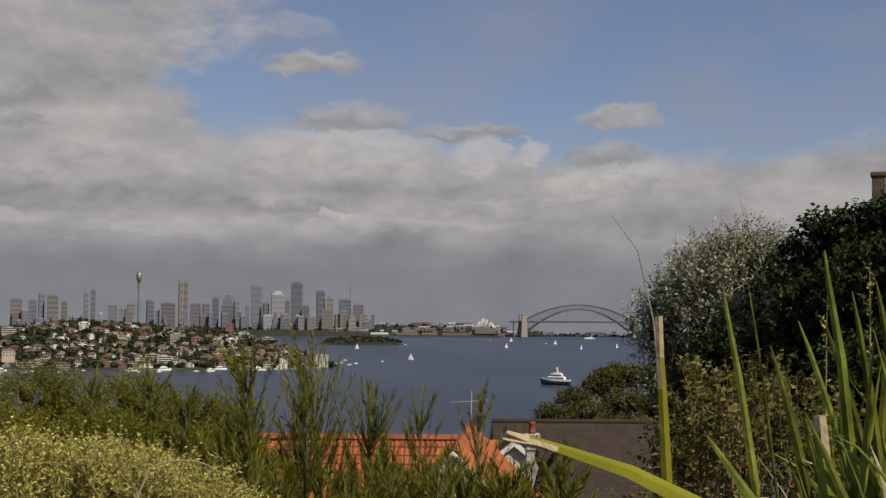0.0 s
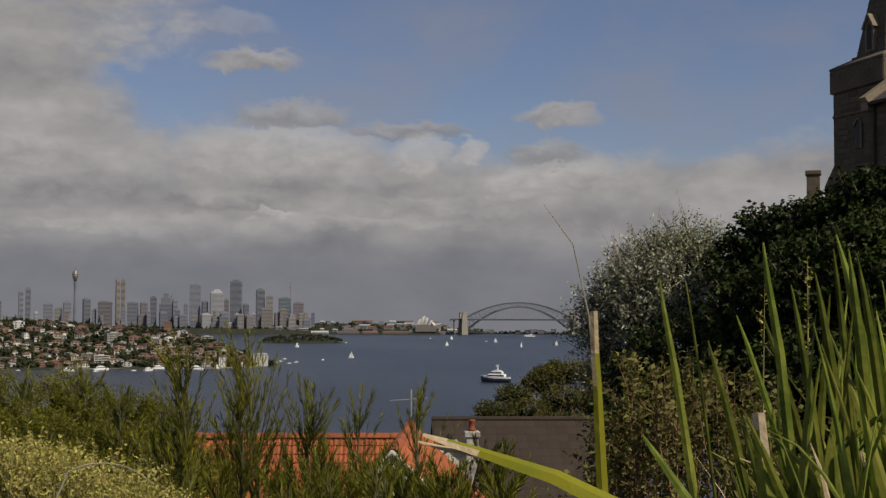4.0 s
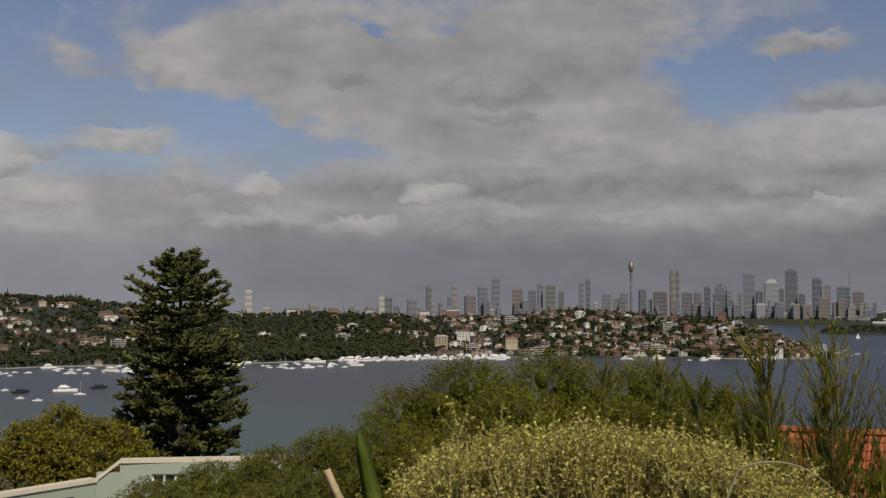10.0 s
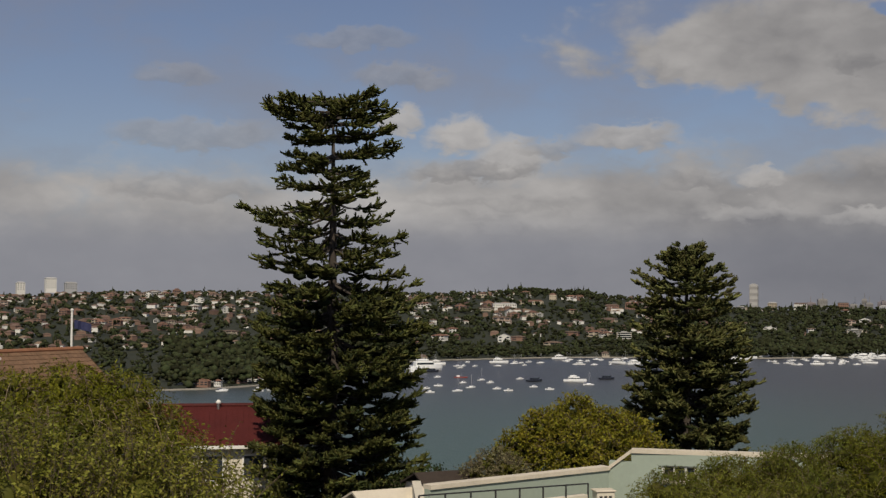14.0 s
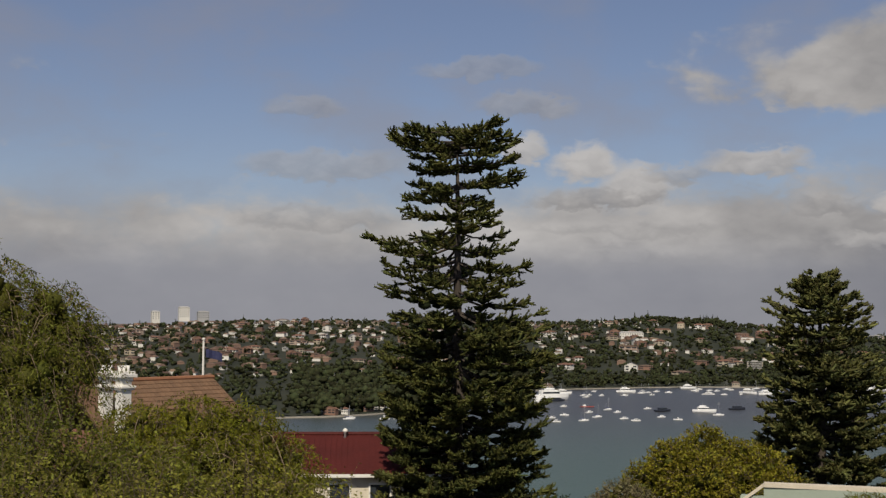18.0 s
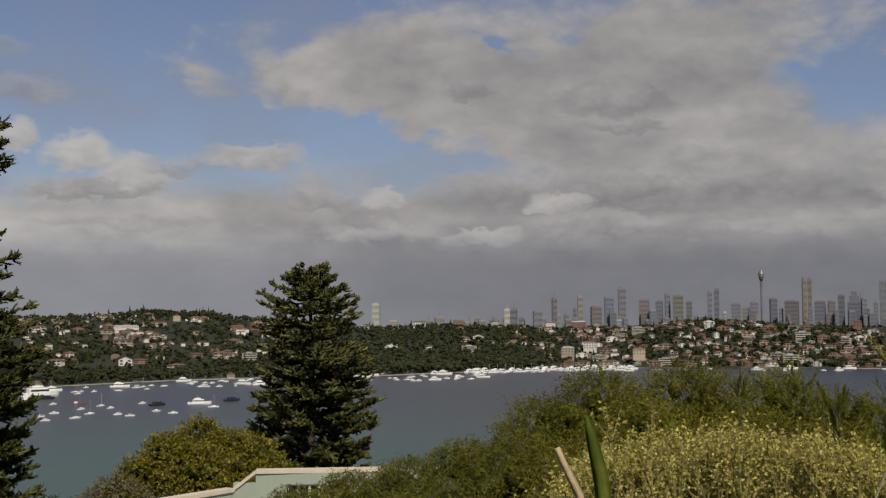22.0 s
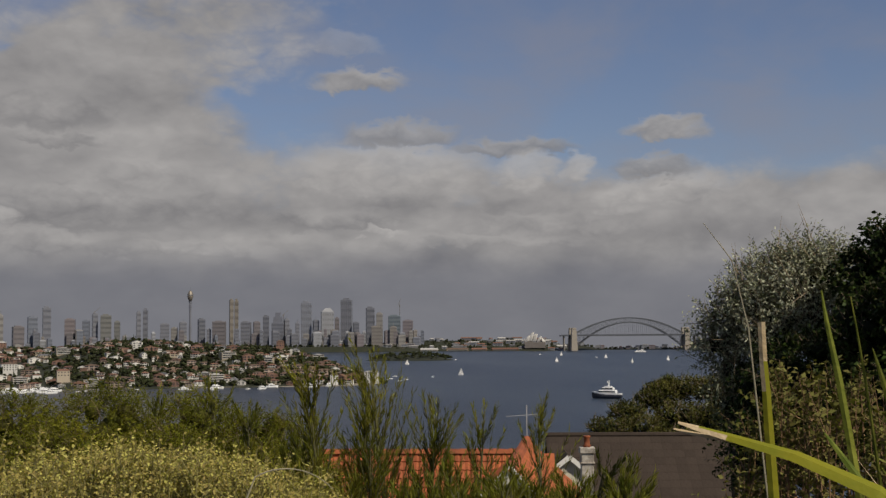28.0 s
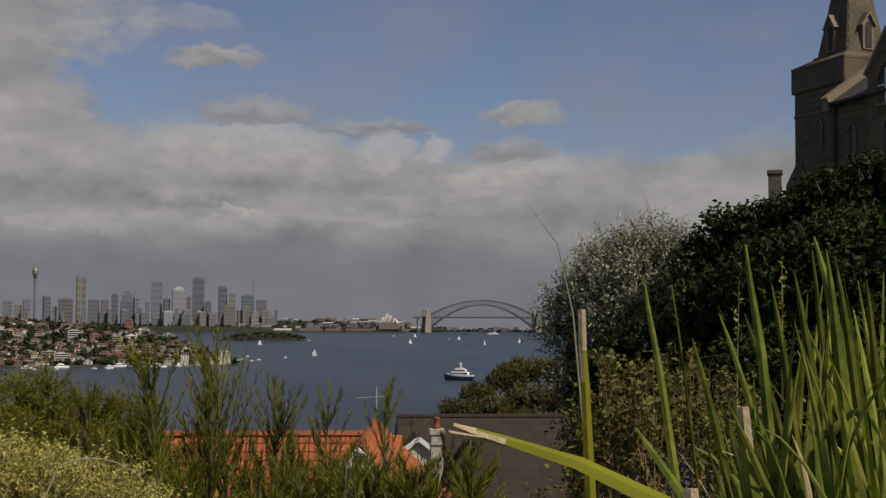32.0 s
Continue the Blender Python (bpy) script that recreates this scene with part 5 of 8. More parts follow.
def lobe(az, el, d, wide, tall=None, deep=None):
    """A rounded mass seen in that direction, d metres off; half-sizes in degrees across and up."""
    p = P(az, d, high(el, d))
    a = d * radians(wide)
    b = d * radians(tall or wide)
    return ((p.x, p.y, p.z), (a, deep or a, b))


def shrub(name, label, category, lobes, leaf_mat, shade_mat, many, per, twig_l, leaf_l, leaf_w, seed, droop=0.25, spread=0.6, up=0.3, stem_mat=None, core=0.72, bare=0.0, root=None, group="", lump_size=0.30):
    """A bush or broad crown: stems from the ground, an inner mass coloured dark as shade, and leafy twigs all over."""
    r = np.random.default_rng(seed)
    cx, cy = np.mean([l[0][0] for l in lobes]), np.mean([l[0][1] for l in lobes])
    foot = ground_height(cx, cy) if root is None else root
    t = thing(name, label, category, group, m=Matrix.Translation((cx, cy, foot)))
    off = np.array([cx, cy, foot])
    p, o = lobe_points(lobes, many, r)
    way = unit(o + np.array([0, 0, up]) + r.normal(0, 0.45, (many, 3)))
    length = twig_l * r.uniform(0.5, 1.3, many)
    v, f = sprays(p - off, way, length, per, leaf_l, leaf_w, r, droop, spread)
    mass("foliage", v, f, leaf_mat, t)
    v, f = twigs(p[: many // 2] - off, way[: many // 2], length[: many // 2], leaf_w * 0.28, r, droop)
    bark = stem_mat or surface("twig_bark", (0.13, 0.095, 0.06), 0.9)
    mass("twigwork", v, f, bark, t)
    # clumps within the crown; their dark colour stands in for its inner shade
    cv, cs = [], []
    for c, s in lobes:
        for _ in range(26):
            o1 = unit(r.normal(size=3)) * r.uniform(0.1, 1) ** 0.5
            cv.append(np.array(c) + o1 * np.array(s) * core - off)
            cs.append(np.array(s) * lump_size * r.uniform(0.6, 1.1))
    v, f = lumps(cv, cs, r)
    mass("inner_foliage", v, f, shade_mat, t)
    for c, s in lobes[:7]:
        b = np.array(c) - off
        part("stem", Shape().tube([(b[0] * 0.25, b[1] * 0.25, -0.3), (b[0] * 0.6, b[1] * 0.6, b[2] * 0.45), tuple(b)], [0.012 * b[2] + 0.02, 0.008 * b[2] + 0.015, 0.01], 6), bark, t)
    if bare:
        k = int(many * bare)
        v, f = twigs(p[:k] - off, unit(way[:k] + r.normal(0, 0.5, (k, 3))), length[:k] * 1.9, leaf_w * 0.45, r, droop * 1.6, 5)
        mass("bare_twigwork", v, f, surface("dead_twig", (0.24, 0.18, 0.11), 0.9), t, "leafless brown twigs")
    return t


# ---- tall conifers ----
NEEDLE = leafy("pine_foliage", (0.034, 0.043, 0.014), (0.130, 0.126, 0.034), 0.65, 0.55, 0.08, 0.05)
NEEDLE_LIGHT = leafy("young_pine_foliage", (0.048, 0.056, 0.020), (0.165, 0.155, 0.050), 0.65, 0.55, 0.08, 0.05)
# needle colour darkened to paint the shade deep in the lower crown
NEEDLE_SHADE = leafy("pine_inner_shade", (0.010, 0.014, 0.005), (0.022, 0.026, 0.008), 0.8, 0.4, 0.0)
BARK = surface("pine_bark", (0.055, 0.043, 0.033), 0.95, scale=2.0, grain=10, bump=0.5)


def norfolk_pine(label, az, d, top_el, foot_z, left, right_, leaf, seed, tier=1.0, low_tier=0.62, rise=0.05, top_rise=0.5, rope=0.085, dense_el=-1.0, dome=0.0, bare=0.30, extra=0):
    """A tiered conifer: straight trunk, whorls of limbs, and rope-like branchlets that sweep forward and turn up at their ends.
    left and right_ give the reach in degrees by the height in degrees."""
    r = np.random.default_rng(seed)
    base = P(az, d, foot_z)
    deg = d * radians(1.0)
    h_ = high(top_el, d) - foot_z
    t = thing("norfolk_pine", label, "tree", "tall conifers", m=Matrix.Translation(base))
    part("trunk", Shape().tube([(0, 0, -0.5), (0.02, 0, h_ * 0.4), (0.06, 0, h_ * 0.75), (0.0, 0, h_ * 0.985)], [0.5, 0.38, 0.2, 0.04], 10), BARK, t, smooth=True)
    side_way = np.array([math.cos(radians(az)), -math.sin(radians(az)), 0])
    up = np.array([0, 0, 1.0])
    heads, ways, sizes, cores, core_r = [], [], [], [], []
    z = h_ * 0.10
    while z < h_ * 0.985:
        f = z / h_
        el = math.degrees(math.atan((z + foot_z - EYE) / d))
        k = int(r.integers(7, 10)) + extra + (2 if f > 0.85 else 0)
        turn = r.uniform(0, 6.28)
        climb = rise + top_rise * max(0.0, (f - 0.72) / 0.28) ** 1.3
        whorl = Shape()
        for j in range(k):
            a = turn + j * 2 * math.pi / k + r.normal(0, 0.2)
            o = np.array([math.cos(a), math.sin(a), 0])
            s = float(o @ side_way)
            z_l = z + r.normal(0, 0.13 * tier)
            slope = climb + r.normal(0, 0.09)
            e_tip = el + math.degrees(slope * 2.5 / d)
            reach = deg * (interp(e_tip, left) * (1 - s) / 2 + interp(e_tip, right_) * (1 + s) / 2)
            reach = max(0.45, reach * r.uniform(0.70, 1.04))
            sag = (0.06 if f > 0.8 else 0.13) * reach
            side = np.array([-o[1], o[0], 0])
            sway = r.normal(0, 0.10)

            def along(q):
                q = np.asarray(q)
                return np.array([0, 0, z_l]) + o * (reach * q)[..., None] + side * (sway * reach * q * q)[..., None] + up * (slope * reach * q - sag * np.sin(q * math.pi * 0.85) + 0.06 * reach * q ** 4)[..., None]

            path = along(np.array([0.0, 0.35, 0.7, 1.0]))
            whorl.tube(path, [0.05 + 0.010 * reach, 0.035 + 0.007 * reach, 0.03, 0.012], 5)
            q0 = (bare if el > dense_el else 0.5) + r.uniform(-0.06, 0.12)
            n = max(4, int(reach * 2.5))
            gap = r.uniform(q0, 1.0)
            for q in np.linspace(q0, 0.97, n):
                if el > dense_el and abs(q - gap) < 0.07:
                    continue
                c = along(q)
                span = min(1.25, 0.30 + 0.24 * reach) * (1.12 - 0.62 * q) * (0.55 + 0.9 * min(1.0, q - q0 + 0.35))
                for sg in (-1, 1):
                    if r.random() < 0.92:
                        heads.append(c + up * r.normal(0, 0.05))
                        ways.append(unit(o * r.uniform(0.55, 0.95) + side * sg * r.uniform(0.5, 0.95) + up * r.normal(0.02, 0.13)))
                        sizes.append(span * r.uniform(0.65, 1.2))
                if r.random() < 0.6:
                    heads.append(c)
                    ways.append(unit(o * 0.7 + side * r.normal(0, 0.35) + up * r.uniform(0.25, 0.75)))
                    sizes.append(0.55 * span * r.uniform(0.7, 1.2))
            for _ in range(3):
                heads.append(along(0.93))
                ways.append(unit(o + side * r.normal(0, 0.3) + up * r.uniform(0.0, 0.5)))
                sizes.append(r.uniform(0.35, 0.6))
            # lumps along the lower limbs, coloured as the crown's inner shade
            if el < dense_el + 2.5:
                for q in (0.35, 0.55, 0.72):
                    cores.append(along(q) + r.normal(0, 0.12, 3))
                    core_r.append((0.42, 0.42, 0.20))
        part("limb_whorl", whorl, BARK, t)
        z += tier * r.uniform(0.75, 1.25) * (low_tier if el < dense_el else 0.62 if f > 0.92 else 1.0)
    for q in range(26 if dome == 0 else 60):
        a, w2 = r.uniform(0, 6.28), r.uniform(0, 1) ** 0.5
        heads.append(np.array([dome * w2 * math.cos(a), dome * w2 * math.sin(a), h_ * 0.985 - (0.6 if dome else 0.25) - 0.9 * dome * w2 * w2 + r.uniform(-0.3 if dome else -0.9, 0.15)]))
        ways.append(unit(np.array([0.5 * w2 * math.cos(a) + r.normal(0, 0.25), 0.5 * w2 * math.sin(a) + r.normal(0, 0.25), 1.0])))
        sizes.append(r.uniform(0.35, 0.6))
    heads, ways, sizes = np.array(heads), np.array(ways), np.array(sizes)
    # each branchlet forks once near its end
    fork_at = heads + ways * (sizes * 0.5)[:, None]
    fork = unit(ways + r.normal(0, 0.45, ways.shape) + up * 0.12)
    p = np.concatenate([heads, fork_at])
    w_ = np.concatenate([ways, fork])
    l = np.concatenate([sizes, sizes * 0.55])
    v, f = twigs(p, w_, l, rope, r, -0.20, 3, 0.35)
    mass("foliage", v, f, leaf, t)
    lv, lf = sprays(p, w_, l, 8, 0.15, 0.08, r, -0.20, 0.6)
    mass("needles", lv, lf, leaf, t)
    # shade-coloured lumps fill the dense lower part
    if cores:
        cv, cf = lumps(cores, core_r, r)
        mass("inner_foliage", cv, cf, NEEDLE_SHADE, t)
    return t


norfolk_pine("tall dark-green norfolk pine, its tiers uneven and gappy", -34.6, 75, 9.05, 59.0,
             [(-12, 3.9), (-4.5, 3.2), (-3.4, 3.4), (0.2, 3.2), (1.3, 2.7), (1.9, 3.3), (2.4, 3.6), (3.6, 3.9), (4.4, 3.7), (4.9, 4.0), (5.4, 2.3), (5.8, 2.4), (6.6, 2.3), (7.5, 2.8), (8.3, 2.9), (9.0, 2.5), (9.5, 1.8)],
             [(-12, 4.6), (-7, 4.2), (-5, 4.2), (-1.7, 4.7), (-0.6, 4.8), (0.1, 3.9), (1.2, 3.6), (2.2, 3.7), (3.0, 2.9), (3.8, 2.7), (4.6, 2.1), (5.9, 2.0), (6.3, 3.0), (6.8, 3.8), (7.3, 3.0), (7.9, 2.8), (8.6, 2.2), (9.0, 2.1), (9.5, 1.4)],
             NEEDLE, 5, 0.98, 0.50, -0.02, 0.16, rope=0.082, bare=0.27, extra=-1)
norfolk_pine("smaller rounded norfolk pine standing behind the green building", -18.45, 92, 2.2, 57.0,
             [(-13, 2.7), (-5.1, 2.7), (-3.0, 2.3), (-0.7, 2.25), (0.1, 2.2), (0.7, 2.1), (1.2, 1.8), (1.7, 1.5), (2.1, 1.0), (2.5, 0.75)],
             [(-13, 3.0), (-4.6, 3.1), (-3.4, 2.9), (-1.5, 2.6), (-0.2, 2.2), (0.7, 2.1), (1.0, 1.9), (1.7, 1.5), (2.1, 1.0), (2.5, 0.75)],
             NEEDLE_LIGHT, 9, 0.78, 0.9, 0.06, 0.62, rope=0.11, dense_el=-4.0, dome=1.4, bare=0.16, extra=2)

# ---- houses near by ----
TILE = surface("terracotta_tile", (0.34, 0.090, 0.026), 0.8, per_object=0.22, second=(0.21, 0.06, 0.022), scale=1.4, grain=10, bump=0.15)
CREAM = surface("cream_render", (0.66, 0.60, 0.47), 0.85, scale=0.8, grain=14, vary=0.14, bump=0.12)
WHITEP = surface("white_timber", (0.76, 0.74, 0.68), 0.6, scale=1.5, grain=12, vary=0.14, bump=0.08)
GREYROOF = surface("slate_roof", (0.050, 0.038, 0.030), 0.95, spec=0.15, per_object=0.10, scale=1.2, grain=9, vary=0.3, bump=0.15)
MINT = surface("mint_paint", (0.32, 0.37, 0.30), 0.7, scale=0.25, grain=20, vary=0.10, bump=0.06)
COPING = surface("coping_stone", (0.62, 0.55, 0.43), 0.8, scale=1.2, grain=12, vary=0.2, bump=0.15)
REDIRON = surface("red_roof", (0.075, 0.012, 0.010), 0.75, spec=0.25, scale=0.7, grain=12, vary=0.25, bump=0.1)
OLDWHITE = surface("peeling_white_render", (0.52, 0.48, 0.41), 0.85, second=(0.20, 0.17, 0.14), scale=2.5, grain=5, bump=0.3)
DARKIRON = surface("dark_iron", (0.03, 0.03, 0.03), 0.6, bump=0)


def tiled_plane(parent, a, b, c, mat, course=0.31, width=0.24, limit=300, name="roof_tile", lift=1.0):
    """Tiles on the slope with lower corner a, along the eave to b, and up the slope to c."""
    a, b, c = Vector(a), Vector(b), Vector(c)
    u, v = (b - a), (c - a)
    nu, nv = max(1, round(u.length / width)), max(1, round(v.length / course))
    ud, vd = u.normalized(), v.normalized()
    nrm = ud.cross(vd)
    if nrm.z < 0:
        nrm = -nrm
    du, dv = u.length / nu, v.length / nv
    prof = [(0.004, 0.02 * lift), (0.2, 0.055 * lift), (0.5, 0.035 * lift), (0.8, 0.055 * lift), (0.996, 0.02 * lift)]
    sh = Shape().loft([[(x * du, -0.04, z) for x, z in prof], [(x * du, dv, z - 0.6 * 0.05 * lift) for x, z in prof]], caps=False, closed=False)
    sh.quad(*[(0.004 * du, -0.04, -0.01), (0.996 * du, -0.04, -0.01)] + [(x * du, -0.04, z) for x, z in reversed(prof)])
    me = sh.mesh(name, mat)
    turn = Matrix((ud, vd, nrm)).transposed().to_4x4()
    made = 0
    for j in reversed(range(nv)):
        for i in range(nu):
            if made >= limit:
                return
            ob = new(name, me)
            ob.parent = parent
            ob.matrix_basis = Matrix.Translation(a + ud * du * i + vd * dv * j) @ turn
            made += 1


def orange_house():
    r0, d = 30.5, 30.5
    left, right = P(7.0, 31.0), P(17.6, 30.6)
    ang = math.degrees(math.atan2(right.y - left.y, right.x - left.x))
    ridge_z, drop = high(-5.62, 30.5), 2.2
    wide = (right - left).length
    foot = 67.6
    t = thing("tiled_house", "house with bright orange terracotta tile roof and white gable", "house", m=pose(left.x, left.y, 0, rz=ang))
    # main wing: ridge along x from 0 to wide, slope towards the viewer at -y
    run = 2.5
    ez = ridge_z - drop
    part("wall", Shape().box(0.3, -run + 0.3, foot, wide + 0.9, run - 0.3, ez + 0.25), CREAM, t)
    rf = part("roof", Shape().slab([(0, -run - 0.3, ez - 0.25), (wide + 0.6, -run - 0.3, ez - 0.25), (wide + 0.6, 0, ridge_z), (0, 0, ridge_z)], 0.1).slab([(0, run + 0.3, ez - 0.25), (wide + 0.6, run + 0.3, ez - 0.25), (wide + 0.6, 0, ridge_z), (0, 0, ridge_z)], 0.1), TILE, t)
    sl = math.hypot(run + 0.3, drop + 0.25)
    k = 1.95 / sl
    lo = Vector((0, -k * (run + 0.3), ridge_z - k * (drop + 0.25)))
    tiled_plane(rf, lo + Vector((1.0, 0, 0.02)), lo + Vector((wide - 0.2, 0, 0.02)), Vector((1.0, 0, ridge_z + 0.02)), TILE, 0.30, 0.245, 300)
    for i in range(int(wide / 0.4)):
        part("ridge_tile", Shape().loft([[(i * 0.4 + x, 0.13 * math.cos(a), ridge_z + 0.01 + s * 0.10 * math.sin(a)) for a in (0.0, 0.8, 1.57, 2.35, 3.14)] for x, s in ((0, 1.15), (0.41, 0.95))], caps=False, closed=False), TILE, rf)
    # front wing: its ridge runs towards the viewer and ends in a white gable
    wing = P(17.45, 30.8)
    gab = P(16.72, 25.6)
    inv = t.matrix_basis.inverted()
    a, b = inv @ Vector((wing.x, wing.y, 0)), inv @ Vector((gab.x, gab.y, 0))
    wz = high(-6.45, 25.6)
    wz2 = high(-5.12, 30.8)
    ax = (b - a).normalized()
    sx = Vector((-ax.y, ax.x, 0))
    half, fall = 1.9, 1.85

    def at(s, q, dz=0.0):
        base = a.lerp(b, s)
        return Vector((base.x, base.y, wz2 + (wz - wz2) * s)) + sx * q * half - Vector((0, 0, abs(q) * fall)) + Vector((0, 0, dz))

    w2 = part("wing_roof", Shape().slab([at(-0.15, 0), at(0.97, 0), at(0.97, 1.15), at(-0.15, 1.15)], 0.1).slab([at(-0.15, 0), at(0.97, 0), at(0.97, -1.15), at(-0.15, -1.15)], 0.1), TILE, t)
    for sgn in (-1, 1):
        tiled_plane(w2, at(0.95, sgn * 1.1, 0.02), at(-0.1, sgn * 1.1, 0.02), at(0.95, 0, 0.02), TILE, 0.30, 0.245, 150)
        part("barge_board", Shape().bar(at(1.0, 0, -0.02), at(1.0, sgn * 1.25, -0.02), 0.06, 0.24), WHITEP, t, "white painted barge board")
        part("barge_cap", Shape().bar(at(1.01, 0, 0.12), at(1.01, sgn * 1.25, 0.12), 0.10, 0.05), WHITEP, t)
    g = [at(0.93, -1.0), at(0.93, 1.0), at(0.93, 0)]
    g2 = [q - ax * 0.2 for q in g]
    part("gable_wall", Shape().loft([g, g2]), CREAM, t)
    low_l, low_r = at(0.93, -1.0), at(0.93, 1.0)
    bx = Shape()
    bx.loft([[Vector((q.x, q.y, foot)) for q in (low_l, low_r, low_r - ax * 4, low_l - ax * 4)], [Vector((q.x, q.y, low_l.z + 0.05)) for q in (low_l, low_r, low_r - ax * 4, low_l - ax * 4)]])
    part("wing_wall", bx, CREAM, t)
    for i in range(13):
        part("wing_ridge_tile", Shape().loft([[at(i / 13 - 0.05 + x, 0) + sx * 0.13 * math.cos(q) + Vector((0, 0, 0.03 + 0.10 * s * math.sin(q))) for q in (0.0, 0.8, 1.57, 2.35, 3.14)] for x, s in ((0, 1.15), (0.078, 0.95))], caps=False, closed=False), TILE, w2)
    # aerial on the roof
    m = inv @ P(17.5, 31.5)
    al = thing("tv_aerial", "thin white television aerial on a pole behind the roof", "aerial", m=Matrix.Translation(P(17.47, 32.0, high(-5.2, 32))))
    z0 = high(-3.43, 32) - high(-5.2, 32)
    part("pole", Shape().turned([(0.022, -0.9), (0.018, z0)], 8), surface("aerial_grey", (0.36, 0.36, 0.36), 0.5), al)
    part("boom", Shape().bar((-0.55, 0, z0 - 0.27), (0.45, 0, z0 - 0.22), 0.012), surface("aerial_grey", (0.36, 0.36, 0.36), 0.5), al)
    for k in range(7):
        part("element", Shape().bar((-0.5 + k * 0.15, -0.16, z0 - 0.265), (-0.5 + k * 0.15, 0.16, z0 - 0.265), 0.007), surface("aerial_grey", (0.36, 0.36, 0.36), 0.5), al)


orange_house()


def slate_house():
    d = 47.0
    left, right = P(18.3, d), P(27.5, d + 1)
    ang = math.degrees(math.atan2(right.y - left.y, right.x - left.x))
    wide = (right - left).length
    rz_ = high(-4.8, d)
    t = thing("slate_roofed_house", "house with a broad grey-brown slate roof and white chimney", "house", m=pose(left.x, left.y, 0, rz=ang))
    run, drop = 4.6, 3.0
    part("wall", Shape().box(0.2, -run + 0.4, 64, wide, run - 0.4, rz_ - drop + 0.3), CREAM, t)
    rf = part("roof", Shape().slab([(0, -run, rz_ - drop), (wide, -run, rz_ - drop), (wide, 0, rz_), (0, 0, rz_)], 0.12).slab([(0, run, rz_ - drop), (wide, run, rz_ - drop), (wide, 0, rz_), (0, 0, rz_)], 0.12), GREYROOF, t)
    tiled_plane(rf, (0.05, -run * 0.93, rz_ - drop * 0.93 + 0.02), (wide, -run * 0.93, rz_ - drop * 0.93 + 0.02), (0.05, 0, rz_ + 0.02), GREYROOF, 0.42, 0.38, 300, "slate", 0.10)
    part("ridge_cap", Shape().tube([(0, 0, rz_ + 0.03), (wide, 0, rz_ + 0.03)], 0.10, 8), GREYROOF, rf)
    # small white gable in front, and the rendered chimney
    inv = t.matrix_basis.inverted()
    g = inv @ P(19.35, 43.5, high(-5.75, 43.5))
    part("dormer_roof", Shape().slab([g, g + Vector((0, 3.2, 0)), g + Vector((-0.75, 3.2, -0.6)), g + Vector((-0.75, 0, -0.6))], 0.08).slab([g, g + Vector((0, 3.2, 0)), g + Vector((0.75, 3.2, -0.6)), g + Vector((0.75, 0, -0.6))], 0.08), GREYROOF, t)
    part("dormer_gable", Shape().loft([[g + Vector((-0.65, 0.15, -0.56)), g + Vector((0.65, 0.15, -0.56)), g + Vector((0, 0.15, -0.06))], [g + Vector((-0.65, 0.3, -0.56)), g + Vector((0.65, 0.3, -0.56)), g + Vector((0, 0.3, -0.06))]]), CREAM, t)
    part("dormer_wall", Shape().box(g.x - 0.65, g.y + 0.15, g.z - 3, g.x + 0.65, g.y + 3, g.z - 0.52), CREAM, t)
    for sg in (-1, 1):
        part("barge_board", Shape().bar(g + Vector((0, -0.02, 0.0)), g + Vector((sg * 0.8, -0.02, -0.64)), 0.05, 0.16), WHITEP, t)
    c = inv @ P(20.17, 42.0, high(-5.30, 42))
    ch = part("chimney", Shape().box(c.x - 0.21, c.y - 0.21, c.z - 3.5, c.x + 0.21, c.y + 0.21, c.z - 0.16, 0.02).box(c.x - 0.26, c.y - 0.26, c.z - 0.2, c.x + 0.26, c.y + 0.26, c.z, 0.02).box(c.x - 0.25, c.y - 0.25, c.z - 0.55, c.x + 0.25, c.y + 0.25, c.z - 0.48, 0.02), OLDWHITE, t, "peeling white rendered chimney stack")
    part("chimney_pot", Shape().turned([(0.12, c.z), (0.14, c.z + 0.05), (0.105, c.z + 0.1), (0.095, c.z + 0.3), (0.12, c.z + 0.33), (0.12, c.z + 0.38)], 12, c.x, c.y), TILE, ch, "terracotta chimney pot", True)


slate_house()


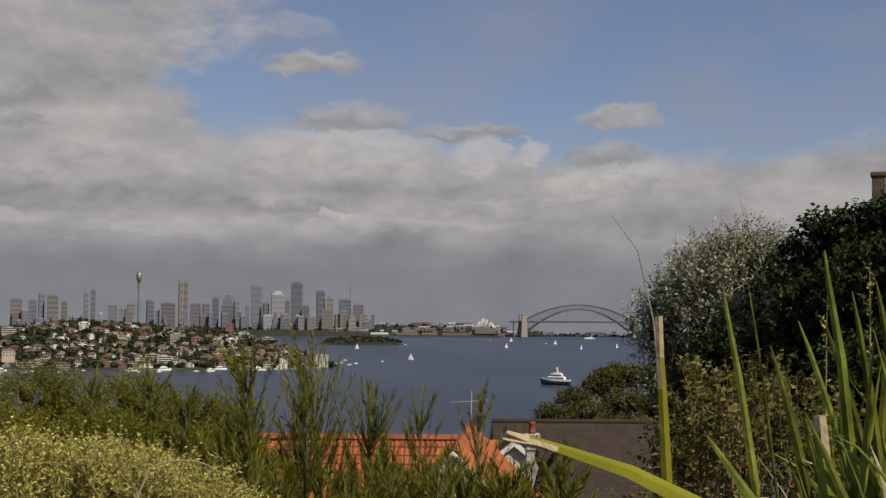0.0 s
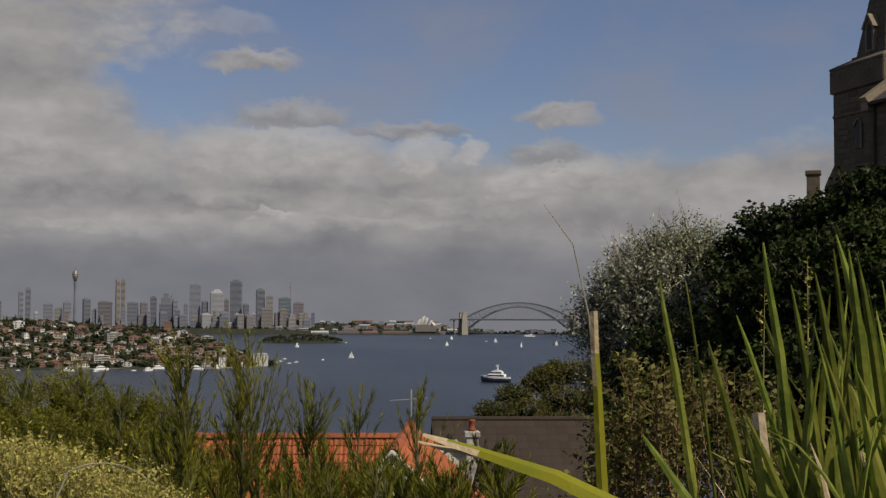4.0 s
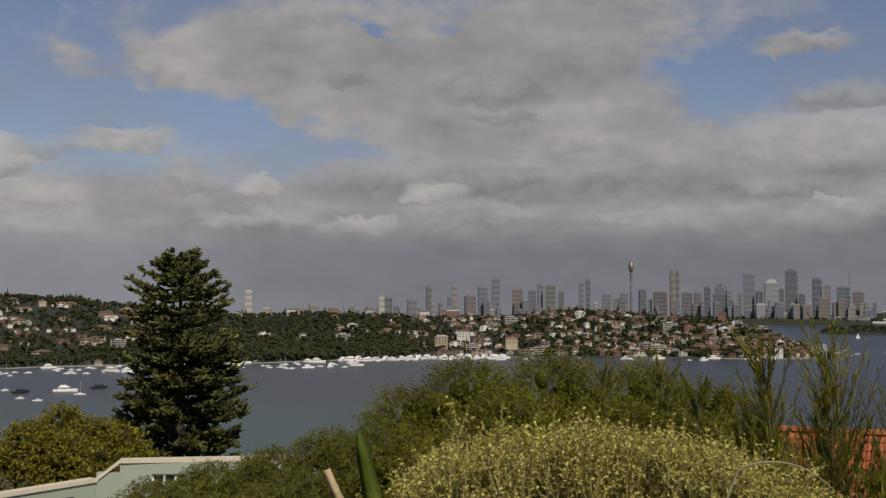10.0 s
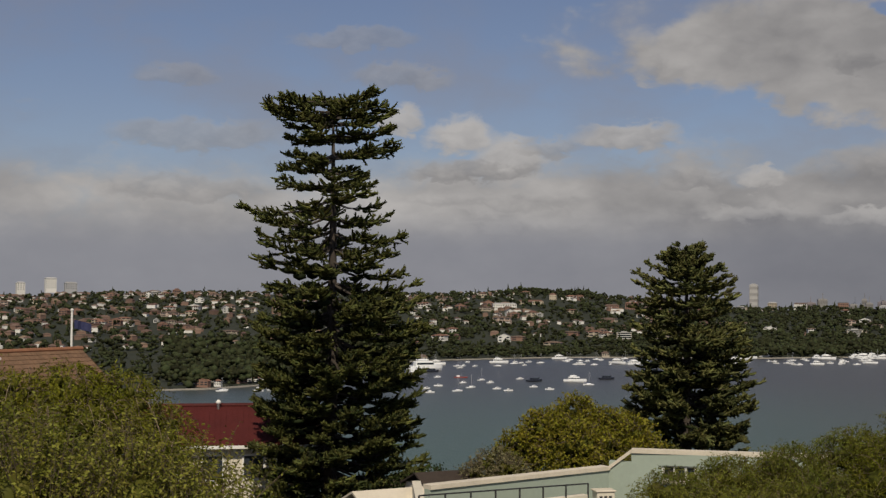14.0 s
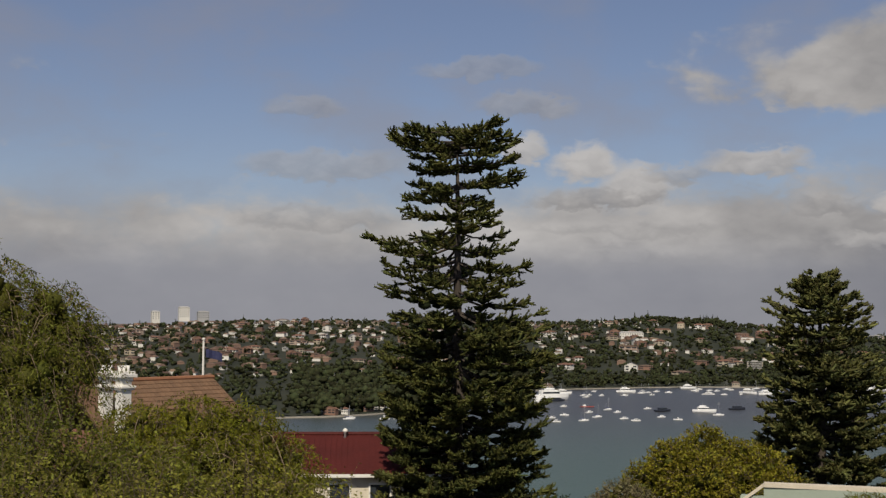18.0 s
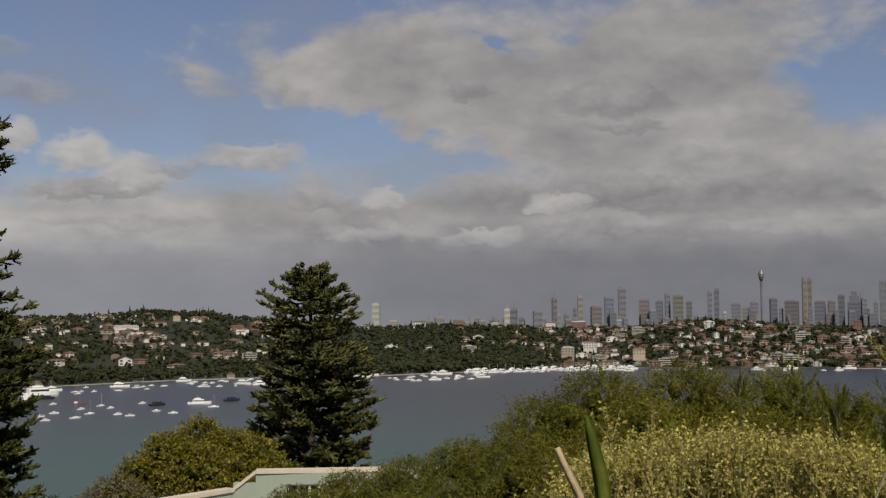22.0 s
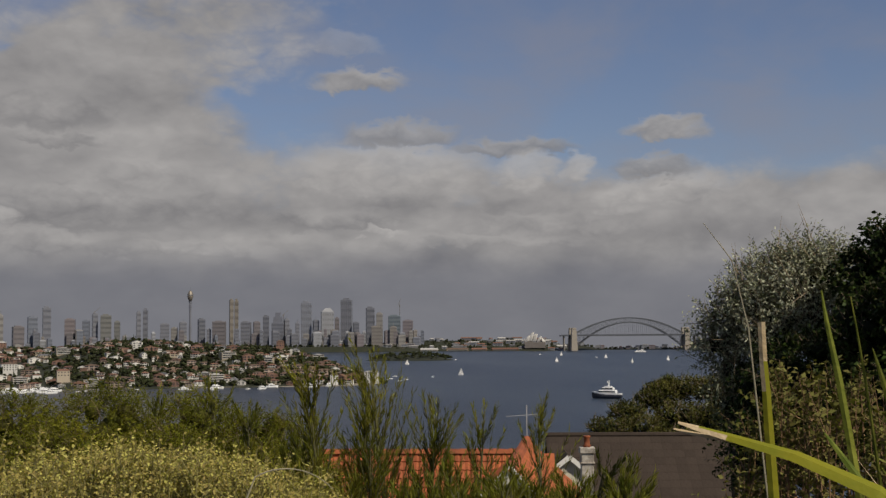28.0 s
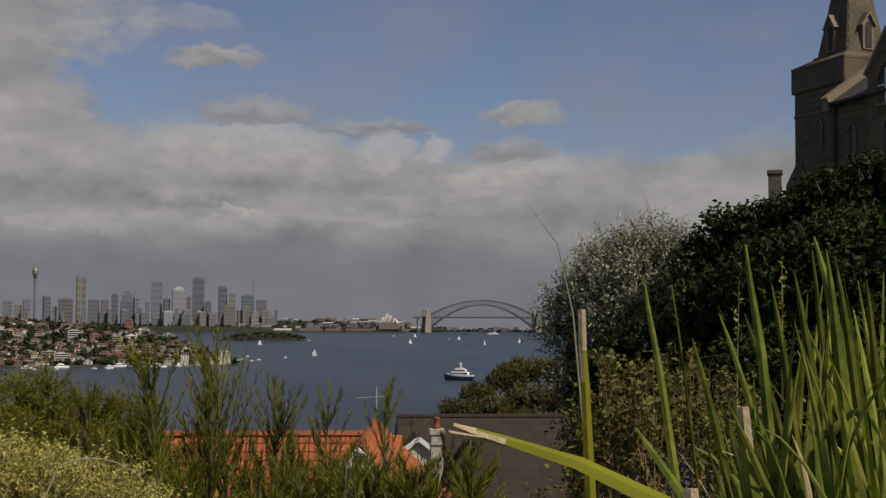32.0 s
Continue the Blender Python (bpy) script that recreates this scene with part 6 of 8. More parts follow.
def green_building():
    t = thing("green_rendered_building", "mint-green rendered building with cream coping and a small window", "building")
    z = 69.75
    A, B, C, D, E_ = P(-30.1, 46.6), P(-21.95, 52.5), P(-20.95, 52.3), P(-14.0, 52.0), P(-9.0, 52.6)
    up = 0.75

    def wall(p, q, z1, deep=0.35, foot=60.0):
        n = (q - p).normalized()
        o = Vector((-n.y, n.x, 0))
        if o.dot(p) < 0:
            o = -o
        return Shape().loft([[Vector((k.x, k.y, foot)) for k in (p, q, q + o * deep, p + o * deep)], [Vector((k.x, k.y, z1)) for k in (p, q, q + o * deep, p + o * deep)]])

    def cope(p, q, z1, z2=None):
        n = (q - p).normalized()
        o = Vector((-n.y, n.x, 0))
        if o.dot(p) < 0:
            o = -o
        z2 = z1 if z2 is None else z2
        ring = lambda k, zz: [Vector((k.x, k.y, zz)) - o * 0.08, Vector((k.x, k.y, zz)) + o * 0.43, Vector((k.x, k.y, zz + 0.16)) + o * 0.43, Vector((k.x, k.y, zz + 0.16)) - o * 0.08]
        return Shape().loft([ring(p, z1), ring(q, z2)])

    part("low_wall", wall(A, B, z), MINT, t)
    part("step_wall", wall(B, C, z + up * 0.5), MINT, t)
    # tall front with its window opening
    n = (D - C).normalized()
    inv_l = (E_ - C).length
    w0, w1 = C + n * 1.25, C + n * 2.65
    zs, zt = high(-8.25, 52.2), high(-7.6, 52.2)
    part("front_wall", wall(C, w0, z + up), MINT, t)
    part("front_wall", wall(w1, E_, z + up), MINT, t)
    part("lintel_wall", Shape().loft([[Vector((k.x, k.y, zt)) for k in (w0, w1, w1 + Vector((-n.y, n.x, 0)) * 0.35, w0 + Vector((-n.y, n.x, 0)) * 0.35)], [Vector((k.x, k.y, z + up)) for k in (w0, w1, w1 + Vector((-n.y, n.x, 0)) * 0.35, w0 + Vector((-n.y, n.x, 0)) * 0.35)]]), MINT, t)
    part("apron_wall", wall(w0, w1, zs), MINT, t)
    wn = part("window", Shape().loft([[Vector((k.x, k.y, zs)) + Vector((-n.y, n.x, 0)) * 0.2 for k in (w0, w1, w1 + Vector((-n.y, n.x, 0)) * 0.03, w0 + Vector((-n.y, n.x, 0)) * 0.03)], [Vector((k.x, k.y, zt)) + Vector((-n.y, n.x, 0)) * 0.2 for k in (w0, w1, w1 + Vector((-n.y, n.x, 0)) * 0.03, w0 + Vector((-n.y, n.x, 0)) * 0.03)]]), WIN, t)
    o = Vector((-n.y, n.x, 0)) * 0.14
    for s in (0.03, 0.36, 0.68, 0.97):
        p = w0.lerp(w1, s) + o
        part("window_frame", Shape().bar((p.x, p.y, zs), (p.x, p.y, zt), 0.09), WHITEP, wn)
    for zz in (zs + 0.03, zt - 0.03):
        part("window_frame", Shape().bar(Vector((w0.x, w0.y, zz)) + o, Vector((w1.x, w1.y, zz)) + o, 0.09, 0.07), WHITEP, wn)
    part("window_sill", Shape().bar(Vector((w0.x, w0.y, zs - 0.04)) - o * 0.5, Vector((w1.x, w1.y, zs - 0.04)) - o * 0.5, 0.25, 0.08), COPING, wn)
    part("coping", cope(A, B, z), COPING, t, "cream coping")
    part("coping", cope(B, C, z + 0.02, z + up), COPING, t, "cream coping")
    part("coping", cope(C, E_, z + up), COPING, t, "cream coping")
    part("flat_roof", Shape().loft([[Vector((k.x, k.y, z - 5.2)) for k in (A, B, C, E_, P(-12, 75), P(-26, 66))], [Vector((k.x, k.y, z - 5.0)) for k in (A, B, C, E_, P(-12, 75), P(-26, 66))]]), surface("roof_membrane", (0.3, 0.3, 0.28), 0.9), t)
    # cream terrace wall, railing and a plant box
    T0, T1 = P(-30.6, 44.2), P(-22.9, 49.2)
    tw = thing("terrace_wall", "cream rendered terrace wall with a thin dark railing", "wall")
    part("wall", wall(T0, T1, high(-9.9, 44.5)), CREAM, tw)
    part("side_wall", wall(P(-30.6, 44.2), P(-30.9, 52), high(-9.85, 44.5)), CREAM, tw)
    zr = high(-8.95, 45)
    part("top_rail", Shape().bar(Vector((T0.x, T0.y, zr)), Vector((T1.x, T1.y, zr - 0.25)), 0.05), DARKIRON, tw)
    for k in range(8):
        p = T0.lerp(T1, k / 7)
        part("railing_post", Shape().bar((p.x, p.y, zr - 1.1), (p.x, p.y, zr - 0.25 * k / 7), 0.05), DARKIRON, tw)
    ac = thing("rooftop_unit", "small cream air unit standing before the green wall", "unit", m=facing(-22.2, 51.0, high(-9.4, 51), 20))
    part("case", Shape().box(-0.38, -0.3, -0.6, 0.38, 0.3, 0.55, 0.03), CREAM, ac)
    part("lid", Shape().box(-0.43, -0.35, 0.55, 0.43, 0.35, 0.62, 0.02), COPING, ac)
    for k in range(3):
        part("louvre", Shape().box(-0.28 + k * 0.2, -0.32, -0.4, -0.16 + k * 0.2, -0.3, 0.4), DARKIRON, ac)


green_building()


def red_house():
    d = 80.0
    left, right = P(-43.0, d), P(-35.1, d)
    ang = math.degrees(math.atan2(right.y - left.y, right.x - left.x))
    wide = (right - left).length
    rz_ = high(-5.05, d)
    t = thing("red_roofed_house", "cream house with dark red corrugated roof", "house", m=pose(left.x, left.y, 0, rz=ang))
    run, drop = 4.4, 1.95
    ez = rz_ - drop
    part("wall", Shape().box(0.4, -run + 0.5, 55, wide - 0.2, run - 0.5, ez + 0.15), CREAM, t)
    rf = part("roof", Shape().slab([(0, -run, ez), (wide, -run, ez), (wide, 0, rz_), (0, 0, rz_)], 0.1).slab([(0, run, ez), (wide, run, ez), (wide, 0, rz_), (0, 0, rz_)], 0.1), REDIRON, t)
    ks = int(wide / 0.34)
    for k in range(ks):
        x = k * wide / ks
        part("roof_rib", Shape().bar((x, -run, ez + 0.03), (x, 0, rz_ + 0.03), 0.05, 0.05), REDIRON, rf)
    part("ridge_cap", Shape().tube([(0, 0, rz_ + 0.04), (wide, 0, rz_ + 0.04)], 0.13, 8), REDIRON, rf)
    part("gutter", Shape().box(-0.1, -run - 0.14, ez - 0.2, wide + 0.1, -run + 0.02, ez - 0.02), WHITEP, t)
    part("vent_pipe", Shape().turned([(0.09, rz_ - 0.5), (0.09, rz_ + 0.15), (0.17, rz_ + 0.2), (0.17, rz_ + 0.3), (0.05, rz_ + 0.42)], 10, wide * 0.425, -0.35), WHITEP, t, "white roof vent", True)
    for x in (wide * 0.40, wide * 0.62, wide * 0.80):
        wn = part("window", Shape().box(x - 0.6, -run + 0.47, ez - 2.0, x + 0.6, -run + 0.55, ez - 0.7), WIN, t)
        part("window_frame", Shape().box(x - 0.68, -run + 0.42, ez - 2.1, x - 0.58, -run + 0.5, ez - 0.6).box(x + 0.58, -run + 0.42, ez - 2.1, x + 0.68, -run + 0.5, ez - 0.6).box(x - 0.68, -run + 0.42, ez - 0.7, x + 0.68, -run + 0.5, ez - 0.6).box(x - 0.68, -run + 0.42, ez - 2.15, x + 0.68, -run + 0.5, ez - 2.05), WHITEP, wn)
    part("downpipe", Shape().bar((wide * 0.72, -run + 0.38, ez - 0.1), (wide * 0.72, -run + 0.38, ez - 6), 0.1), WHITEP, t)


red_house()


def chimney_house():
    d = 70.0
    left, right = P(-52.0, d), P(-45.6, d + 6)
    ang = math.degrees(math.atan2(right.y - left.y, right.x - left.x))
    wide = (right - left).length
    rz_ = high(-2.72, d)
    t = thing("brown_tiled_house", "house with weathered brown tile roof and ornate white chimney", "house", m=pose(left.x, left.y, 0, rz=ang))
    brown = surface("brown_tile", (0.155, 0.088, 0.048), 0.85, per_object=0.15, scale=1.0, grain=10, vary=0.3, bump=0.2)
    run, drop = 4.2, 2.8
    part("wall", Shape().box(0.3, -run + 0.4, 56, wide - 0.3, run - 0.4, rz_ - drop + 0.2), surface("brick_wall", (0.25, 0.12, 0.08), 0.85, scale=1.5, grain=10), t)
    rf = part("roof", Shape().slab([(0, -run, rz_ - drop), (wide, -run, rz_ - drop), (wide, 0, rz_), (0, 0, rz_)], 0.12).slab([(0, run, rz_ - drop), (wide, run, rz_ - drop), (wide, 0, rz_), (0, 0, rz_)], 0.12), brown, t)
    tiled_plane(rf, (2.0, -run * 0.62, rz_ - drop * 0.62 + 0.02), (wide - 0.1, -run * 0.62, rz_ - drop * 0.62 + 0.02), (2.0, 0, rz_ + 0.02), brown, 0.4, 0.33, 160)
    part("ridge_cap", Shape().tube([(0, 0, rz_ + 0.05), (wide, 0, rz_ + 0.05)], 0.14, 8), surface("ridge_terracotta", (0.27, 0.12, 0.06), 0.8, vary=0.3), rf)
    inv = t.matrix_basis.inverted()
    for az, dd, el, wd in ((-49.5, 66, -2.2, 0.30), (-50.25, 68.5, -2.18, 0.28)):
        c = inv @ P(az, dd, high(el, dd))
        s = Shape().box(c.x - wd, c.y - wd, c.z - 4.5, c.x + wd, c.y + wd, c.z - 0.5, 0.03)
        for k, (e, z0, z1) in enumerate(((0.10, 0.95, 0.85), (0.16, 0.85, 0.72), (0.05, 0.5, 0.3), (0.20, 0.3, 0.12), (0.12, 0.12, 0.0))):
            s.box(c.x - wd - e, c.y - wd - e, c.z - z0, c.x + wd + e, c.y + wd + e, c.z - z1, 0.02)
        ch = part("chimney", s, WHITEP, t, "white moulded chimney stack")
        for k in range(3):
            part("chimney_pot", Shape().turned([(0.10, c.z), (0.13, c.z + 0.06), (0.09, c.z + 0.12), (0.12, c.z + 0.3)], 10, c.x - wd * 0.8 + k * wd * 0.8, c.y), WHITEP, ch, smooth=True)
    fp = thing("flagpole", "white flagpole with a dark blue flag", "flagpole", m=Matrix.Translation(P(-46.05, 77, high(-4.2, 77))))
    hh = high(-0.81, 77) - high(-4.2, 77)
    part("pole", Shape().turned([(0.09, -2), (0.06, hh), (0.1, hh + 0.02), (0.1, hh + 0.1), (0.02, hh + 0.14)], 8), WHITEP, fp)
    fl = Shape()
    rt = Vector((math.cos(radians(46)), math.sin(radians(46)), 0))
    rows = []
    for i in range(9):
        w0 = rt * (0.08 + i * 0.13) + Vector((0.09 * math.sin(i * 1.1), 0.09 * math.cos(i * 1.1), -0.012 * i * i * 0.4))
        rows.append([w0 + Vector((0, 0, hh - 0.55)), w0 + Vector((0, 0, hh - 1.05))])
    fl.loft(rows, caps=False, closed=False)
    flag = part("flag", fl, surface("flag_cloth", (0.03, 0.035, 0.10), 0.8, vary=0.3), fp, "dark blue flag, folded by the wind")
    flag.modifiers.new("thickness", "SOLIDIFY").thickness = 0.02


chimney_house()


def low_sheds():
    for az, d, el, w_, roofc, label in ((-29.35, 62, -8.0, 1.5, GREYROOF, "small shed roof beside the tall conifer"), (-31.2, 52, -8.75, 2.2, COPING, "pale low roof behind the terrace wall")):
        t = thing("shed", label, "shed", m=facing(az, d, high(el, d), 25))
        part("wall", Shape().box(-w_, -1.5, -6, w_, 1.5, -0.6), CREAM, t)
        part("roof", Shape().slab([(-w_ - 0.2, -1.8, -0.7), (w_ + 0.2, -1.8, -0.7), (w_ + 0.2, 0, 0), (-w_ - 0.2, 0, 0)], 0.08).slab([(-w_ - 0.2, 1.8, -0.7), (w_ + 0.2, 1.8, -0.7), (w_ + 0.2, 0, 0), (-w_ - 0.2, 0, 0)], 0.08), roofc, t)


low_sheds()


# ---- church ----
STONE = surface("sandstone", (0.125, 0.096, 0.058), 0.9, per_object=0.20, second=(0.066, 0.053, 0.036), scale=0.9, grain=8, bump=0.4)
TRIM = surface("sandstone_trim", (0.22, 0.175, 0.120), 0.85, scale=1.0, grain=8, vary=0.3, bump=0.3)


def pointed(w_, h_, n=6):
    """Outline of a pointed-arch opening, from its sill."""
    pts = [(-w_, 0), (w_, 0)]
    pts += [(-w_ + 2 * w_ * math.cos(a * 1.047 / n), h_ - 1.73 * w_ + 2 * w_ * math.sin(a * 1.047 / n)) for a in range(n + 1)]
    pts += [(w_ - 2 * w_ * math.cos(a * 1.047 / n), h_ - 1.73 * w_ + 2 * w_ * math.sin(a * 1.047 / n)) for a in reversed(range(n))]
    return pts


def church():
    d = 60.0
    base = 62.0
    t = thing("stone_church", "old sandstone church with a pyramidal stone spire and arched windows", "church", m=facing(38.68, d, 0, -52))
    top = high(10.85, d)
    s = 1.83
    louvre = surface("dark_louvre", (0.035, 0.03, 0.028), 0.8)
    pane = surface("leaded_glass", (0.018, 0.018, 0.020), 0.35, spec=0.25, bump=0.2, scale=3.0)
    slate = surface("church_slate", (0.060, 0.050, 0.046), 0.75, scale=1.5, grain=9, vary=0.3, bump=0.3)
    tw = part("tower", Shape().box(-s, -s, base, s, s, top - 1.2), STONE, t)
    part("cornice", Shape().box(-s - 0.13, -s - 0.13, top - 1.2, s + 0.13, s + 0.13, top - 0.12, 0.05), STONE, tw)
    part("string_course", Shape().box(-s - 0.05, -s - 0.05, top - 2.35, s + 0.05, s + 0.05, top - 2.2, 0.03), STONE, tw)
    q = 0.62 * s
    square = lambda e, z: [(-e, -e, z), (e, -e, z), (e, e, z), (-e, e, z)]
    part("weathering", Shape().loft([square(s + 0.12, top - 0.12), square(s + 0.12, top), square(q + 0.10, top + 0.36), square(q + 0.10, top + 0.44)]), STONE, tw)
    # spire: four broad sides with narrow chamfers
    h_, z0 = 6.6, top + 0.42
    o = q * 0.90
    ring = lambda f, z: [(x * f, y * f, z) for x, y in ((-o, -q), (o, -q), (q, -o), (q, o), (o, q), (-o, q), (-q, o), (-q, -o))]
    spire = part("spire", Shape().loft([ring(1 - i / 12 * 0.985, z0 + h_ * i / 12) for i in range(13)]), STONE, t)
    for cx, cy in ((-1, -1), (1, -1), (1, 1), (-1, 1)):
        for k in range(9):
            f = 1 - (k + 0.5) / 12
            part("quoin", Shape().box(cx * q * f * 0.94 - 0.05, cy * q * f * 0.94 - 0.05, z0 + h_ * k / 12 + 0.06, cx * q * f * 0.94 + 0.05, cy * q * f * 0.94 + 0.05, z0 + h_ * k / 12 + 0.30, 0.03), TRIM, spire)
    for a in (0, 90, 180, 270):
        m = Matrix.Rotation(radians(a), 4, "Z")
        y0 = -q - 0.05
        place = lambda pts, y: [m @ Vector((x, y, z0 + z)) for x, z in pts]
        body = [(-0.30, 0.10), (0.30, 0.10), (0.30, 1.25), (0, 1.75), (-0.30, 1.25)]
        lu = part("lucarne", Shape().loft([place(body, y0), place(body, y0 + 0.9)]), TRIM, spire, "gabled stone spire window")
        part("louvre", Shape().loft([place([(x, 0.2 + z) for x, z in pointed(0.16, 1.2)], y0 - 0.03), place([(x, 0.2 + z) for x, z in pointed(0.16, 1.2)], y0 + 0.05)]), louvre, lu)
        for sg in (-1, 1):
            part("hood", Shape().bar(m @ Vector((0, y0 + 0.2, z0 + 1.82)), m @ Vector((sg * 0.40, y0 + 0.2, z0 + 1.18)), 0.62, 0.09), TRIM, lu)
    part("buttress", Shape().loft([[(-s - e, -s + 0.1, z), (-s, -s + 0.1, z), (-s, -s + 0.9, z), (-s - e, -s + 0.9, z)] for e, z in ((0.9, base), (0.9, top - 5.4), (0.05, top - 4.4))]), STONE, t)
    part("tower_window", Shape().loft([[(0.04 + x, -s - 0.05, 84.55 + z) for x, z in pointed(0.2, 1.3)], [(0.04 + x, -s + 0.1, 84.55 + z) for x, z in pointed(0.2, 1.3)]]), pane, tw)
    part("hood_mould", Shape().tube([(0.04 + x * 1.3, -s - 0.07, 84.55 + z) for x, z in pointed(0.2, 1.36)[1:]], 0.06, 5), TRIM, tw)
    # aisle before the tower: wall, slate roof rising away, and a coped verge
    xa, ya, ze = 2.74, -3.33, 86.15
    part("aisle_wall", Shape().box(xa, ya, base, xa + 9, ya + 0.5, ze), STONE, t)
    part("aisle_end", Shape().loft([[(x, ya, base), (x, ya + 3.2, base), (x, ya + 3.2, ze + 2.1), (x, ya, ze)] for x in (xa + 0.02, xa + 0.45)]), STONE, t)
    part("aisle_roof", Shape().slab([(xa + 0.1, ya - 0.25, ze - 0.10), (xa + 9, ya - 0.25, ze - 0.10), (xa + 9, ya + 3.2, ze + 2.2), (xa + 0.1, ya + 3.2, ze + 2.2)], 0.1), slate, t)
    part("verge_coping", Shape().bar((xa + 0.14, ya - 0.35, ze + 0.0), (xa + 0.14, ya + 2.5, ze + 1.92), 0.46, 0.30), TRIM, t, "pale weathered stone coping")
    part("kneeler", Shape().box(xa - 0.12, ya - 0.32, ze - 0.45, xa + 0.36, ya + 0.1, ze - 0.05, 0.04), TRIM, t)
    part("gutter", Shape().box(xa + 0.4, ya - 0.36, ze - 0.22, xa + 2.7, ya - 0.22, ze - 0.10), louvre, t)
    part("downpipe", Shape().turned([(0.06, base), (0.06, ze - 0.2)], 8, xa + 0.5, ya - 0.10), louvre, t)
    # gabled bay with a two-light window
    gx, gy, gz, half, slope = 6.6, -3.43, 88.57, 1.2, 1.25
    ez = gz - half * slope
    front = [(gx - half, base), (gx + half, base), (gx + half, ez), (gx, gz), (gx - half, ez)]
    part("gable_wall", Shape().loft([[(x, gy, z) for x, z in front], [(x, gy + 0.6, z) for x, z in front]]), STONE, t)
    for sg in (-1, 1):
        part("gable_roof", Shape().slab([(gx, gy + 0.1, gz - 0.02), (gx, gy + 6, gz - 0.02), (gx + sg * (half + 0.2), gy + 6, ez - 0.27), (gx + sg * (half + 0.2), gy + 0.1, ez - 0.27)], 0.1), slate, t)
        part("coping", Shape().bar((gx, gy + 0.2, gz + 0.06), (gx + sg * (half + 0.2), gy + 0.2, ez - 0.19), 0.46, 0.14), TRIM, t, "pale weathered stone coping")
    part("finial", Shape().turned([(0.14, gz), (0.18, gz + 0.10), (0.07, gz + 0.16), (0.16, gz + 0.26), (0.05, gz + 0.42)], 8, gx, gy + 0.2), TRIM, t)
    windows = ((gx, gy, 85.55, 0.52, 1.65, True), (gx + 0.05, gy, 83.4, 0.24, 1.5, False), (xa + 1.5, ya, 83.7, 0.22, 1.3, False))
    for x, y, z, w_, h2, two in windows:
        wn = part("arched_window", Shape().loft([[(x + a, y - 0.02, z + b) for a, b in pointed(w_, h2)], [(x + a, y + 0.1, z + b) for a, b in pointed(w_, h2)]]), pane, t)
        part("surround", Shape().tube([(x + a * 1.12, y - 0.05, z + b) for a, b in pointed(w_, h2 * 1.03)[1:]], 0.07, 5), TRIM, wn)
        part("window_sill", Shape().box(x - w_ - 0.12, y - 0.12, z - 0.12, x + w_ + 0.12, y + 0.1, z, 0.02), TRIM, wn)
        if two:
            part("mullion", Shape().box(x - 0.06, y - 0.07, z, x + 0.06, y + 0.02, z + h2 * 0.85), WHITEP, wn, "pale painted mullion")
            part("transom", Shape().box(x - w_, y - 0.05, z + h2 * 0.42, x + w_, y + 0.02, z + h2 * 0.42 + 0.06), WHITEP, wn)
    # courses of stone blocks on the fronts that show best
    r = np.random.default_rng(8)
    blocks = [Shape().box(0, -0.025, 0.008, w_ - 0.010, 0.0, 0.27, 0.010).mesh("stone_block", STONE) for w_ in (0.45, 0.62, 0.8)]
    openings = [(x, y, z, w_, h2) for x, y, z, w_, h2, two in windows] + [(0.04, -s, 84.55, 0.2, 1.3)]
    for x0, x1, zlo, zhi, yy in ((-s, s, top - 6.0, top - 1.25, -s), (xa, gx - half, top - 5.6, ze - 0.35, ya), (gx - half, gx + half, top - 5.6, gz - 0.4, gy)):
        z = zhi - 0.28
        while z > zlo:
            x = x0 + 0.01 - r.uniform(0, 0.3)
            while x < x1 - 0.3:
                b = int(r.integers(0, 3))
                ww = (0.45, 0.62, 0.8)[b]
                ok = x >= x0 and x + ww < x1 and not any(y == yy and abs(x + ww / 2 - wx) < ww / 2 + w2 + 0.14 and wz - 0.4 < z < wz + hh for wx, y, wz, w2, hh in openings)
                if yy == gy:
                    ok = ok and all(z + 0.3 < gz - abs(e - gx) * slope for e in (x, x + ww))
                if ok:
                    ob = new("stone_block", blocks[b])
                    ob.parent = t
                    ob.location = (x, yy - r.uniform(-0.008, 0.006), z)
                x += ww
            z -= 0.28
    pier = thing("stone_pier", "low stone pier top showing over the hedge", "pier", m=facing(35.38, 52, 0))
    zt = high(6.4, 52)
    part("shaft", Shape().box(-0.26, -0.26, 66, 0.26, 0.26, zt - 0.2, 0.02), STONE, pier)
    part("cap", Shape().box(-0.31, -0.31, zt - 0.2, 0.31, 0.31, zt, 0.04), STONE, pier)


church()

# ---- trees and bushes ----
OLIVE = leafy("feathery_leaf", (0.098, 0.103, 0.010), (0.205, 0.192, 0.017), 0.6, 0.45, 0.3)
# darker copy of the leaf colour, for shade inside the crowns
OLIVE_SHADE = leafy("feathery_inner_shade", (0.045, 0.047, 0.007), (0.075, 0.072, 0.010), 0.7, 0.4, 0.0)
GREEN = leafy("bright_leaf", (0.085, 0.098, 0.015), (0.185, 0.175, 0.028), 0.6, 0.4, 0.3)
YELLOW = leafy("yellow_green_leaf", (0.135, 0.126, 0.014), (0.235, 0.198, 0.022), 0.55, 0.4, 0.25)
DULL = leafy("dull_leaf", (0.11, 0.105, 0.05), (0.18, 0.15, 0.08), 0.7, 0.4, 0.15)
DARK = leafy("dark_glossy_leaf", (0.010, 0.018, 0.004), (0.040, 0.056, 0.010), 0.55, 0.5, 0.10, spec=0.12)
